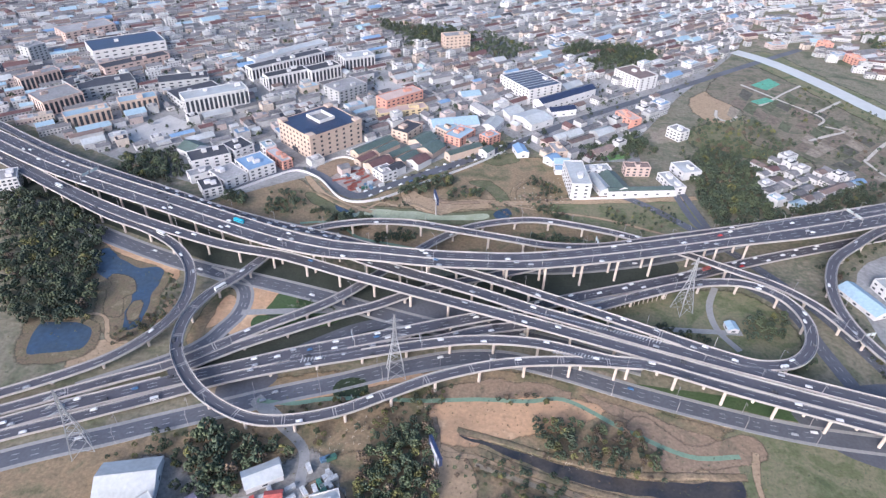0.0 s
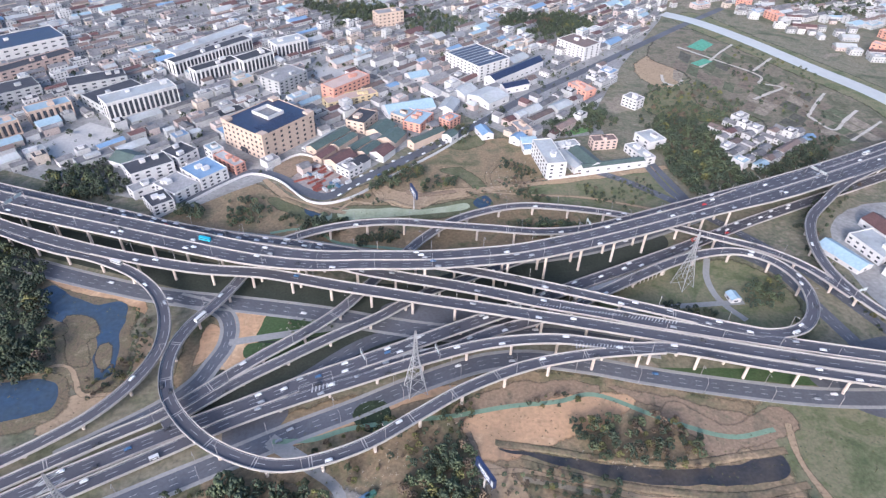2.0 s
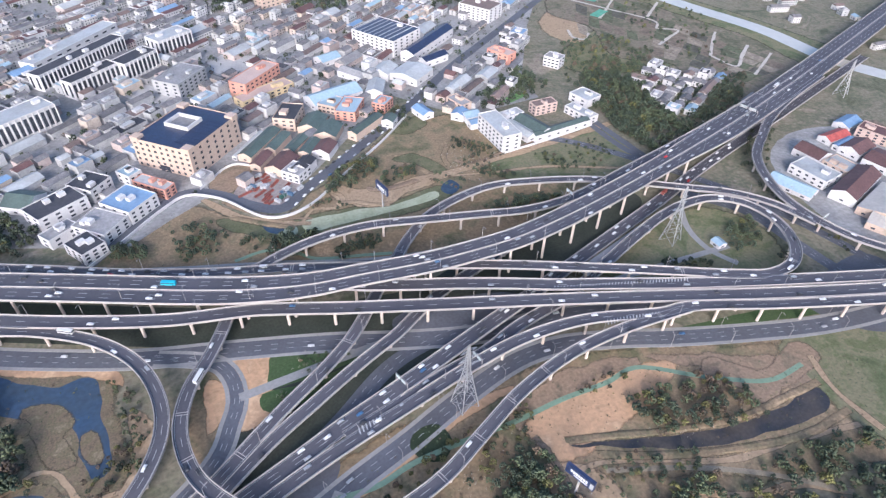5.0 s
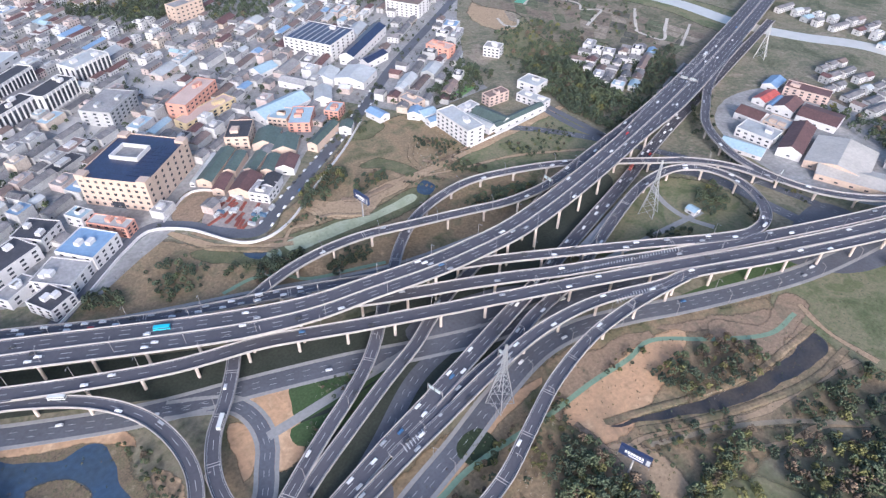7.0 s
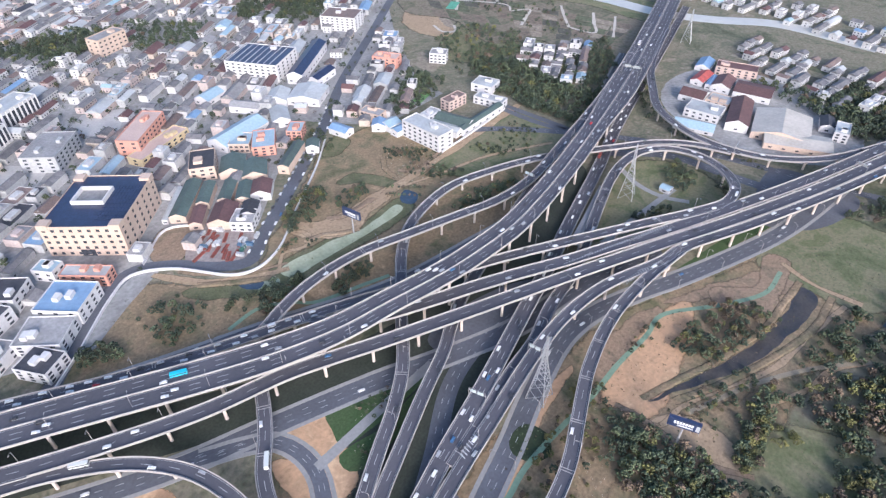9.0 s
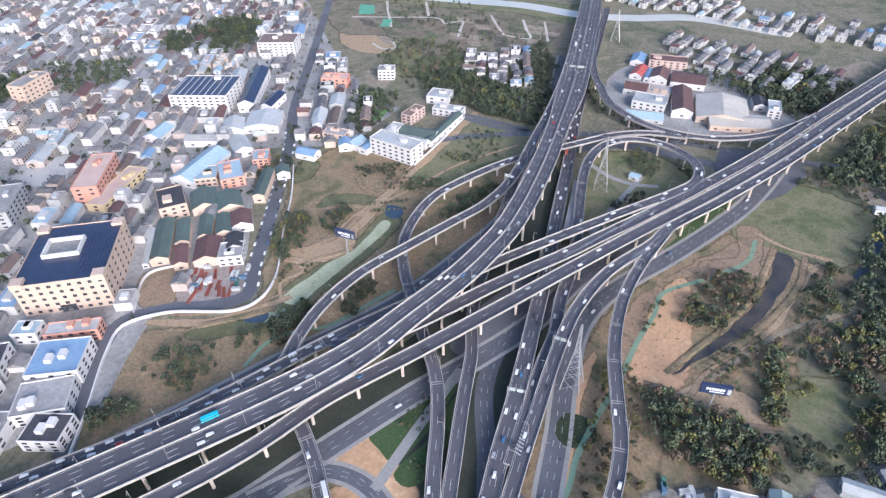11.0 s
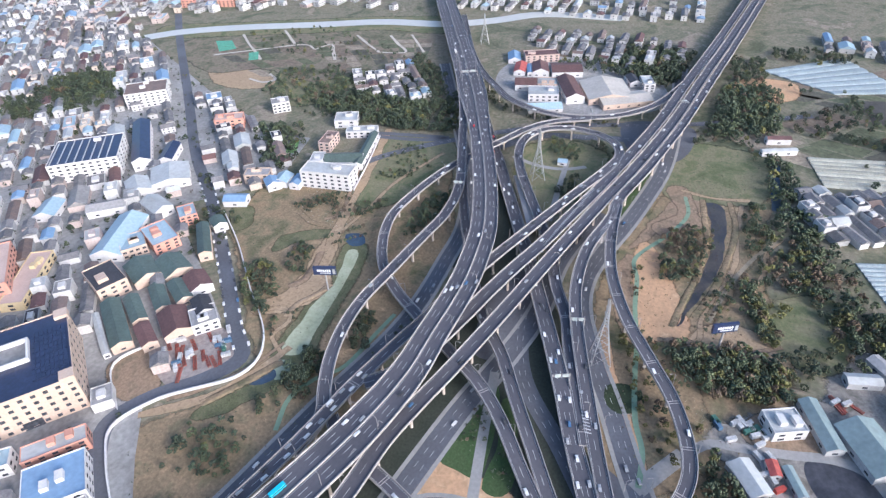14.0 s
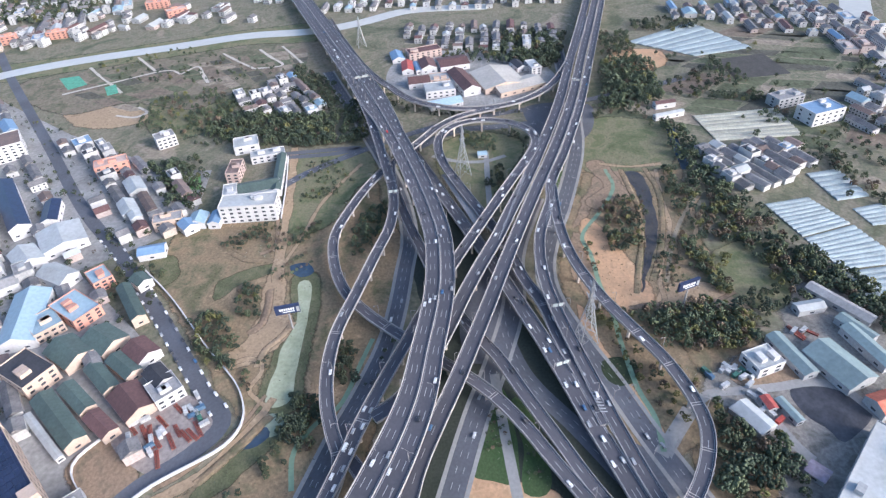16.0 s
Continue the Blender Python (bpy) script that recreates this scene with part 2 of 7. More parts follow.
# ---- ground ----
def ground():
    v, f = [], []
    n = 60
    for j in range(n + 1):
        for i in range(n + 1):
            v.append((-3200 + 6400 * i / n, -2800 + 6400 * j / n, 0.0))
    for j in range(n):
        for i in range(n):
            k = j * (n + 1) + i
            f.append((k, k + 1, k + n + 2, k + n + 1))
    tagged(mesh_ob("ground", v, f, LAND), "flat open land with dry brown and green grass", "ground", kind="structure")


ground()
TOWN = [(-1564.0, 644.0), (-736.0, 782.0), (-303.6, 542.8), (-197.8, 501.4), (-165.6, 524.4), (-119.6, 552.0), (-55.2, 538.2), (-4.6, 588.8), (64.4, 662.4), (119.6, 588.8), (211.6, 598.0), (216.2, 644.0), (303.6, 782.0), (441.6, 966.0), (736.0, 1472.0), (828.0, 2024.0), (-1564.0, 2024.0)]
patch("town_ground", TOWN, 0.05, PAVED, "grey paved yards and lanes between the houses", 0)

# ---- roads ----
LIFTED = {}
LIFTED["main_viaduct"] = ([(-791.2, 782.0, 12.0), (-588.8, 653.2, 12.9), (-466.8, 576.5, 13.8), (-379.4, 524.1, 14.7), (-307.1, 487.6, 16.1), (-242.9, 457.2, 17.5), (-129.5, 404.8, 19.3), (-86.1, 388.8, 22.1), (-54.3, 382.6, 23.9), (-26.7, 377.5, 24.8), (-1.3, 374.5, 25.8), (22.1, 374.0, 25.8), (55.8, 375.5, 24.8), (94.2, 382.3, 23.9), (157.1, 397.8, 23.0), (242.5, 423.0, 21.2), (338.6, 454.3, 18.4), (474.2, 503.6, 14.7), (665.8, 576.3, 12.9), (1012.0, 708.4, 12.0)], 20.6, 6)
LIFTED["south_viaduct"] = ([(-772.8, 749.8, 11.0), (-452.1, 550.5, 11.0), (-362.8, 491.3, 12.0), (-290.5, 449.4, 12.9), (-228.6, 419.5, 13.8), (-174.2, 398.4, 14.3), (-127.1, 387.3, 14.3), (-102.0, 377.9, 14.7), (-73.7, 366.3, 15.2), (-43.7, 355.1, 15.6), (-14.3, 344.4, 15.6), (13.1, 334.8, 15.6), (43.4, 324.2, 15.6), (84.6, 309.3, 15.6), (132.3, 291.6, 15.6), (197.6, 266.8, 15.6), (292.6, 235.5, 14.7), (418.0, 201.5, 12.9), (562.9, 161.0, 11.0), (920.0, 64.4, 10.1)], 10.4, 2)
LIFTED["middle_viaduct"] = ([(-92.9, 413.4, 11.8), (-82.8, 399.3, 13.3), (-61.7, 384.9, 14.7), (-25.8, 368.9, 15.6), (0.3, 358.9, 15.6), (31.6, 345.6, 16.1), (63.8, 330.9, 16.1), (100.1, 316.7, 16.1), (132.6, 303.6, 15.7), (197.6, 279.7, 15.7), (292.6, 248.4, 14.8), (418.0, 214.4, 12.9), (562.9, 173.9, 11.1), (920.0, 78.2, 10.1)], 10.4, 2)
LIFTED["loop_ramp"] = ([(-515.2, 625.6, 10.1), (-386.4, 544.6, 10.1), (-248.1, 477.7, 9.7), (-197.1, 452.3, 10.1), (-135.8, 428.6, 10.1), (-93.9, 416.8, 11.0), (-60.5, 405.8, 12.0), (-36.4, 396.2, 12.9), (-15.1, 387.6, 13.8), (10.9, 376.2, 14.7), (33.5, 365.9, 15.6), (75.1, 345.4, 16.6), (124.5, 321.4, 16.6), (189.1, 290.1, 16.1), (210.6, 283.2, 15.6), (234.5, 287.2, 14.7), (253.7, 304.8, 13.8), (263.6, 332.7, 12.9), (257.0, 358.8, 12.0), (238.8, 373.2, 11.0), (215.8, 376.1, 10.1), (186.7, 370.9, 9.7), (152.4, 358.8, 9.2), (109.2, 341.3, 8.3), (71.1, 325.9, 7.4), (27.1, 315.4, 7.4), (-2.9, 304.5, 7.4), (-29.3, 299.6, 7.4), (-62.2, 291.0, 6.9), (-98.6, 281.8, 6.3)], 8.6, 2)
LIFTED["low_viaduct"] = ([(644.0, 542.8, 0.9), (427.7, 471.5, 1.4), (273.2, 420.9, 1.8), (200.3, 392.7, 2.8), (148.6, 374.2, 3.7), (98.3, 355.9, 5.5), (55.8, 340.0, 6.4), (-1.7, 320.4, 7.4), (-33.8, 309.4, 7.4), (-63.8, 299.7, 6.9), (-98.0, 289.4, 6.0), (-125.5, 280.0, 4.6), (-173.7, 264.0, 2.8), (-204.7, 252.1, 2.3), (-233.8, 240.1, 1.8), (-260.7, 227.2, 1.8), (-368.0, 174.8, 0.9)], 10.6, 3)
LIFTED["merge_ramp"] = ([(918.0, 55.0, 10.1), (558.0, 152.0, 11.0), (413.0, 192.0, 12.85), (288.0, 226.5, 14.7), (194.0, 257.5, 15.6), (131.0, 281.0, 15.7), (114.2, 282.8, 15.7), (64.3, 298.5, 13.8), (21.0, 301.4, 12.0), (-16.7, 296.1, 10.1), (-67.3, 284.7, 7.8), (-102.3, 276.5, 6.4), (-138.6, 266.1, 4.6), (-168.5, 254.4, 2.8), (-198.6, 242.4, 2.3), (-227.1, 230.6, 1.9), (-254.2, 219.8, 1.9), (-363.4, 167.4, 0.9)], 8.6, 2)
LIFTED["outer_loop_ramp"] = ([(131.0, 279.5, 15.72), (118.3, 280.4, 15.8), (83.8, 281.9, 14.7), (42.5, 278.8, 13.8), (0.2, 266.8, 12.9), (-31.5, 251.7, 12.0), (-59.6, 238.2, 11.0), (-88.7, 230.7, 10.6), (-107.6, 230.5, 10.9), (-126.1, 236.9, 11.0), (-147.9, 251.3, 11.0), (-164.3, 269.3, 11.0), (-175.6, 289.6, 10.6), (-179.2, 318.0, 10.1), (-171.9, 343.6, 9.7), (-157.3, 365.1, 9.2), (-145.4, 386.4, 9.0), (-135.2, 409.4, 9.4), (-117.8, 424.1, 10.3)], 8.2, 2)
LIFTED["inner_loop_ramp"] = ([(295.3, 317.4, 9.2), (283.0, 349.4, 9.7), (262.2, 373.2, 10.1), (229.1, 393.8, 11.0), (192.9, 415.7, 11.5), (160.9, 434.3, 11.0), (119.5, 450.2, 10.1), (82.3, 458.9, 9.2), (47.7, 454.4, 8.7), (19.3, 443.4, 8.3), (-4.6, 425.0, 8.3), (-27.0, 400.8, 8.3), (-52.9, 371.4, 8.7), (-67.0, 354.6, 8.7), (-80.0, 342.1, 8.7), (-99.7, 327.8, 8.3), (-120.8, 315.1, 7.4), (-138.0, 304.2, 6.0), (-176.7, 278.8, 3.2), (-208.3, 265.2, 2.3), (-264.5, 238.5, 1.9), (-372.6, 186.8, 0.9)], 8.2, 2)
LIFTED["slip_ramp"] = ([(184.0, 419.5, 16.7), (156.6, 416.8, 14.3), (102.0, 401.9, 8.3), (66.3, 389.8, 6.4), (33.5, 378.8, 5.5), (-6.5, 363.2, 6.4), (-31.6, 349.2, 7.4), (-46.9, 339.5, 7.8), (-77.7, 325.2, 7.4), (-108.3, 310.1, 6.4), (-137.5, 295.4, 4.6), (-175.9, 270.8, 2.8)], 8.2, 2)
LIFTED["north_ramp"] = ([(515.2, 530.8, 14.3), (391.9, 484.8, 17.0), (281.8, 449.1, 18.9), (190.3, 426.5, 17.0), (128.0, 413.5, 14.3), (88.4, 414.6, 13.3), (53.9, 423.2, 12.9), (10.9, 433.8, 12.9), (-26.0, 443.0, 12.4), (-54.1, 444.7, 12.0), (-79.4, 442.0, 11.5), (-100.6, 436.1, 11.0), (-120.1, 429.2, 10.6), (-147.2, 434.2, 10.2)], 8.6, 2)
LIFTED["east_ramp"] = ([(515.2, 504.2, 14.0), (438.5, 476.2, 15.4), (384.5, 451.5, 15.2), (352.5, 430.3, 14.3), (319.3, 403.7, 12.4), (299.7, 360.8, 10.1), (298.4, 324.8, 9.2), (309.7, 287.4, 9.7), (339.8, 252.7, 10.6), (388.9, 226.0, 12.4), (459.6, 200.6, 12.1), (562.1, 171.1, 11.1)], 8.6, 2)
LIFTED["pond_ramp"] = ([(-441.6, 535.4, 11.2), (-358.4, 482.2, 12.1), (-285.3, 437.5, 12.2), (-250.1, 421.7, 12.0), (-217.9, 400.5, 11.0), (-198.0, 376.1, 10.1), (-188.5, 349.3, 9.7), (-187.9, 324.5, 9.2), (-197.1, 301.9, 8.3), (-215.0, 281.1, 6.9), (-237.6, 266.3, 5.5), (-271.5, 249.3, 3.7), (-377.2, 197.8, 0.9)], 8.2, 2)
GROUND_ROADS = {}
GROUND_ROADS["service_road"] = ([(478.4, 220.8), (271.1, 234.5), (217.4, 242.7), (169.7, 255.9), (119.7, 272.3), (84.6, 285.6), (47.4, 295.9), (16.4, 296.2), (-29.3, 283.8), (-65.6, 270.5), (-99.9, 259.3), (-132.7, 246.9), (-163.7, 235.5), (-193.8, 224.0), (-222.7, 213.9), (-249.3, 203.1), (-358.8, 151.8)], 11.0)
GROUND_ROADS["under_road"] = ([(-644.0, 634.8), (-441.6, 504.2), (-315.0, 440.5), (-252.5, 410.0), (-198.1, 387.3), (-148.9, 373.6), (-101.6, 359.6), (-82.8, 353.5), (-44.5, 339.1), (6.3, 323.8), (63.1, 317.4), (138.0, 292.6)], 12.0)
GROUND_ROADS["north_road"] = ([(-478.4, 588.8), (-276.0, 496.8), (-174.8, 460.0), (-126.3, 444.6), (-94.9, 434.5), (-67.3, 424.0), (-31.2, 412.5), (-0.2, 406.7), (47.7, 402.5), (89.5, 399.9), (166.4, 414.2), (276.0, 452.6), (441.6, 515.2)], 10.0)
GROUND_ROADS["turning_road"] = ([(-188.6, 383.6), (-166.4, 373.0), (-153.8, 363.9), (-148.1, 348.3), (-149.0, 331.4), (-155.0, 317.8), (-161.9, 303.6), (-179.4, 287.0), (-230.0, 257.6)], 8.0)
GROUND_ROADS["cross_road"] = ([(69.0, 323.8), (36.8, 329.4), (-9.2, 333.0), (-55.2, 323.8), (-101.2, 294.4), (-138.0, 272.3)], 11.0)
GROUND_ROADS["junction_road"] = ([(230.0, 404.8), (266.8, 358.8), (272.3, 312.8), (276.0, 278.8), (280.6, 241.0)], 11.0)
GROUND_ROADS["east_road"] = ([(151.8, 538.2), (197.8, 501.4), (276.0, 386.4), (303.6, 303.6), (317.4, 234.6), (368.0, 92.0)], 9.0)
PATHS = {}
for nm, (pts, wd, lanes) in LIFTED.items():
    p = smooth_z(spline(pts, 5.0), 6)
    if nm in ("main_viaduct", "loop_ramp"):
        w = np.clip((-30 - p[:, 0]) / 110, 0, 1)
        w = w * w * (3 - 2 * w) * np.where(p[:, 1] > 340, 1, 0)
        p[:, :2] += sides(p) * (w * (-2.3 if nm == "main_viaduct" else 3.5))[:, None]
        if nm == "loop_ramp":
            p[:, 2] += 2.0 * w
    PATHS[nm] = (p, wd)


def widening(nm, p):
    """The main viaduct grows wider to the west and, where its ramps join, to the east."""
    if nm != "main_viaduct":
        return np.ones(len(p))
    w = np.clip((-40 - p[:, 0]) / 110, 0, 1)
    e = np.clip((p[:, 0] - 215) / 110, 0, 1)
    return 1 + 0.22 * w * w * (3 - 2 * w) + 0.48 * e * e * (3 - 2 * e)


WIDTHS = {nm: wd * widening(nm, p) for nm, (p, wd) in PATHS.items()}


def over_road(x, y, z, own, low, high):
    """True where another lifted road lies at (x, y) with its height in z + low .. z + high."""
    for nm, (p, wd) in PATHS.items():
        if nm == own:
            continue
        d = (p[:, 0] - x) ** 2 + (p[:, 1] - y) ** 2
        i = int(d.argmin())
        if d[i] < (WIDTHS[nm][i] / 2 - 0.2) ** 2 and low < p[i, 2] - z < high:
            return True
    return False


def runs(p, keep):
    """Stretches of a path where keep holds."""
    out, cur = [], []
    for i, k in enumerate(keep):
        if k:
            cur.append(i)
        else:
            if len(cur) > 1:
                out.append(p[cur])
            cur = []
    if len(cur) > 1:
        out.append(p[cur])
    return out


def dashes(p, offset, on, off, wd, v, f, dz=0.05, n=None):
    s = np.r_[0, np.cumsum(np.linalg.norm(np.diff(p[:, :2], axis=0), axis=1))]
    n = sides(p) if n is None else n
    for a in np.arange(0, s[-1] - on, on + off):
        q = []
        for b in (a, a + on):
            x, y, z = (np.interp(b, s, p[:, k]) for k in range(3))
            nx, ny = (np.interp(b, s, n[:, k]) for k in range(2))
            for o in (offset - wd / 2, offset + wd / 2):
                q.append((x + nx * o, y + ny * o, z + dz))
        k = len(v)
        v += q
        f.append((k, k + 2, k + 3, k + 1))


def viaduct(nm, pts, wd, lanes):
    p = PATHS[nm][0]
    h = wd / 2
    top = empty(nm)
    tagged(top, "grey concrete road viaduct on piers with dark asphalt and pale parapets", "viaduct")
    n = sides(p) * widening(nm, p)[:, None]
    v, f = [], []
    sweep(p, [(h, -0.05), (h, -0.6), (h * 0.6, -1.0), (h * 0.45, -2.0), (-h * 0.45, -2.0), (-h * 0.6, -1.0), (-h, -0.6), (-h, -0.05)], v, f, n)
    mesh_ob("girder", v, f, CONCRETE, top)
    v, f = ribbon(p, h - 0.3, -h + 0.3, 0.0, n)
    mesh_ob("roadway", v, f, ASPHALT, top, "dark asphalt roadway")
    for side in (1, -1):
        e = p.copy()
        e[:, :2] += n * side * (h - 0.24)
        keep = [not over_road(x, y, z, nm, -1.4, 1.4) for x, y, z in e]
        for q in runs(e, keep):
            v, f = [], []
            sweep(q, [(0.24, -0.3), (0.24, 0.9), (0.14, 1.1), (-0.14, 1.1), (-0.24, 0.9), (-0.24, -0.3)], v, f)
            mesh_ob("parapet", v, f, PARAPET, top, "pale concrete parapet")
    v, f = [], []
    if lanes == 6:
        q = p.copy()
        sweep(q, [(0.35, 0), (0.2, 1.0), (-0.2, 1.0), (-0.35, 0)], v, f)
        mesh_ob("median_barrier", v, f, PARAPET, top, "pale concrete median barrier")
        v, f = [], []
        for o in (3.75, 6.7, -3.75, -6.7):
            dashes(p, o, 6, 9, 0.24, v, f, 0.05, n)
        edges = (0.9, -0.9, h - 1.1, -h + 1.1)
    else:
        w = (wd - 2.4) / lanes
        for i in range(1, lanes):
            dashes(p, -wd / 2 + 1.2 + w * i, 6, 9, 0.22, v, f)
        edges = (h - 1.1, -h + 1.1)
    for o in edges:
        a, b = ribbon(p, o + 0.085, o - 0.085, 0.04, n)
        k = len(v)
        v += a
        f += [tuple(i + k for i in q) for q in b]
    tagged(mesh_ob("lane_marking", v, f, PAINT, top, "white lane lines"), kind="stuff")
    if nm in ("outer_loop_ramp", "inner_loop_ramp", "loop_ramp", "north_ramp"):
        for i in range(4, len(p) - 2, 6 if nm == "outer_loop_ramp" else 18):
            for da in (0.0, 1.6):
                d_ = np.array([n[i, 1], -n[i, 0]])
                v, f = [], []
                for a in (da - 0.22, da + 0.22):
                    for o in (h - 0.5, -h + 0.5):
                        v.append((p[i, 0] + d_[0] * a + n[i, 0] * o, p[i, 1] + d_[1] * a + n[i, 1] * o, p[i, 2] + 0.035))
                mesh_ob("expansion_joint", v, [(0, 1, 3, 2)], CONCRETE, top, "pale expansion joint")
    # piers
    for i in range(3, len(p) - 1, 6):
        x, y, z = p[i]
        if z < 4 or abs(x) > 620:
            continue
        offs = (-h * 0.55, h * 0.55) if wd > 15 else (0.0,)
        ok = True
        for o in offs:
            if over_road(x + n[i, 0] * o, y + n[i, 1] * o, z, nm, -z, -2.0):
                ok = False
        if not ok:
            continue
        ang = math.atan2(n[i, 1], n[i, 0])
        c, s = math.cos(ang), math.sin(ang)
        v, f = [], []
        box_data(-h * 0.62, h * 0.62, -0.9, 0.9, z - 3.0, z - 1.6, v, f)
        v[0:4] = [(a * 0.8, b, zz) for a, b, zz in v[0:4]]
        mesh_ob("cap_beam", [(x + a * c - b * s, y + a * s + b * c, zz) for a, b, zz in v], f, COLUMN, top)
        for o in offs:
            v, f = [], []
            m = 10
            for zz, r in ((-0.2, 1.0), (z - 5, 1.0), (z - 2.9, 1.25)):
                for j in range(m):
                    t = 2 * math.pi * j / m
                    v.append((x + n[i, 0] * o + r * math.cos(t), y + n[i, 1] * o + r * math.sin(t), zz))
            for k in range(2):
                for j in range(m):
                    f.append((k * m + j, k * m + (j + 1) % m, k * m + m + (j + 1) % m, k * m + m + j))
            mesh_ob("pier", v, f, COLUMN, top)


for nm, (pts, wd, lanes) in LIFTED.items():
    viaduct(nm, pts, wd, lanes)


def gore(a, b, w0, w1, z_, label="white chevron stripes in the gore between two roads"):
    """A tapering field of painted stripes between two points."""
    a, b = Vector(a), Vector(b)
    d = (b - a).normalized()
    n_ = Vector((-d.y, d.x, 0))
    v, f = [], []
    m = int((b - a).length / 2.2)
    for i in range(m):
        t = i / m
        w = (w0 + (w1 - w0) * t) / 2
        c = a.lerp(b, t)
        k = len(v)
        for q_ in (c - n_ * w, c + n_ * w + d * 1.2, c + n_ * w + d * 1.9, c - n_ * w + d * 0.7):
            v.append((q_.x, q_.y, q_.z + z_))
        f.append((k, k + 3, k + 2, k + 1))
    tagged(mesh_ob("gore_marking", v, f, PAINT), label, "road marking", kind="structure")


gore((150, 300.5, 15.9), (60, 330, 16.1), 3.0, 1.0, 0.12)
gore((112, 284, 15.6), (75, 290.5, 14.7), 1.0, 4.5, 0.12)
gore((-92, 282, 6.9), (-20, 299, 8.2), 4.0, 1.0, 0.3)
cover = spline([(173.0, 369.7), (135.0, 356.9), (93.0, 343.2)] , 4.0)
cover = np.c_[cover, np.full(len(cover), 6.2)]
cv = empty("ramp_cover")
tagged(cv, "pale ribbed noise cover over a ramp beside the viaduct", "ramp cover")
v, f = [], []
sweep(cover, [(3.6, 0), (3.6, 0.3), (0, 0.9), (-3.6, 0.3), (-3.6, 0)], v, f)
mesh_ob("cover_roof", v, f, PARAPET, cv)
for i in range(0, len(cover), 1):
    n_ = sides(cover)[i]
    v, f = [], []
    for o in (-3.7, 3.7):
        beam_x, beam_y = cover[i, 0] + n_[0] * o, cover[i, 1] + n_[1] * o
        box_data(beam_x - 0.2, beam_x + 0.2, beam_y - 0.2, beam_y + 0.2, -0.1, 6.4, v, f)
    mesh_ob("cover_posts", v, f, COLUMN, cv)
z = 0.08
for nm, (pts, wd) in GROUND_ROADS.items():
    p = spline([(x, y, 0) for x, y in pts], 6.0)
    z += 0.012
    v, f = [], []
    sweep(p, [(wd / 2, z), (wd / 2, -0.2), (-wd / 2, -0.2), (-wd / 2, z)], v, f)
    tagged(mesh_ob(nm, v, f, OLD_ASPHALT), "grey asphalt road at ground level", "road", kind="structure")
    v, f = [], []
    for o in (-wd / 6, wd / 6):
        dashes(p, o, 4, 6, 0.22, v, f, z + 0.03)
    if nm in ("service_road", "under_road", "turning_road", "north_road"):
        for o in (wd / 2 + 1.3, -wd / 2 - 1.3):
            e = p.copy()
            e[:, :2] += sides(p) * o
            v2, f2 = [], []
            sweep(e, [(1.2, z + 0.12), (1.2, -0.2), (-1.2, -0.2), (-1.2, z + 0.12)], v2, f2)
            tagged(mesh_ob("pavement", v2, f2, PATH), "pale concrete pavement with a raised kerb", "pavement", kind="structure")
    tagged(mesh_ob("road_marking", v, f, PAINT), "white dashed road markings", "road marking", kind="structure")

# ---- land: bare earth, lawns, water ----
def strip(nm, pts, wd, z, mat, label, category, dash=0):
    p = spline([(x, y, 0) for x, y in pts], 5.0)
    v, f = [], []
    if mat.name in SOFT:
        n = sides(p)
        for i in range(len(p)):
            w = wd * (0.5 + 0.3 * noise.noise(Vector((p[i, 0] * 0.06, p[i, 1] * 0.06, 7.7))))
            for o, dz in ((w + 1.4, 0.0), (w - 0.3, 0.03), (0.3 - w, 0.03), (-w - 1.4, 0.0)):
                v.append((p[i, 0] + n[i, 0] * o, p[i, 1] + n[i, 1] * o, z + dz))
            if i:
                k = 4 * i
                f += [(k - 4 + j, k - 3 + j, k + 1 + j, k + j) for j in range(3)]
        ob = covered(mesh_ob(nm, v, f, mat), [0.0, 1.0, 1.0, 0.0] * len(p))
        return tagged(ob, label, category, kind="structure")
    sweep(p, [(wd / 2, z), (wd / 2, -0.2), (-wd / 2, -0.2), (-wd / 2, z)], v, f)
    return tagged(mesh_ob(nm, v, f, mat), label, category, kind="structure")


def bank(pts, w, h, mat, label):
    """A low earth bank with sloping sides."""
    p = spline([(x, y, 0) for x, y in pts], 4.0)
    t = np.linspace(0, 1, len(p))
    n = sides(p)
    v, f = [], []
    for i in range(len(p)):
        g = math.sin(math.pi * min(1, 6 * min(t[i], 1 - t[i])) / 2) * (0.8 + 0.4 * noise.noise(Vector((p[i, 0] * 0.1, p[i, 1] * 0.1, 2.2))))
        for o, q, k in ((0.5, 0.02, 0), (0.18, 1, 1), (-0.18, 1, 1), (-0.5, 0.02, 0)):
            v.append((p[i, 0] + n[i, 0] * o * w, p[i, 1] + n[i, 1] * o * w, 0.07 + h * g * k))
        if i:
            k = 4 * i
            f += [(k - 4 + j, k - 3 + j, k + 1 + j, k + j) for j in range(3)]
    ob = covered(mesh_ob("earth_bank", v, f, mat), [0.3, 1.0, 1.0, 0.3] * len(p))
    tagged(ob, label, "earth bank", kind="structure")


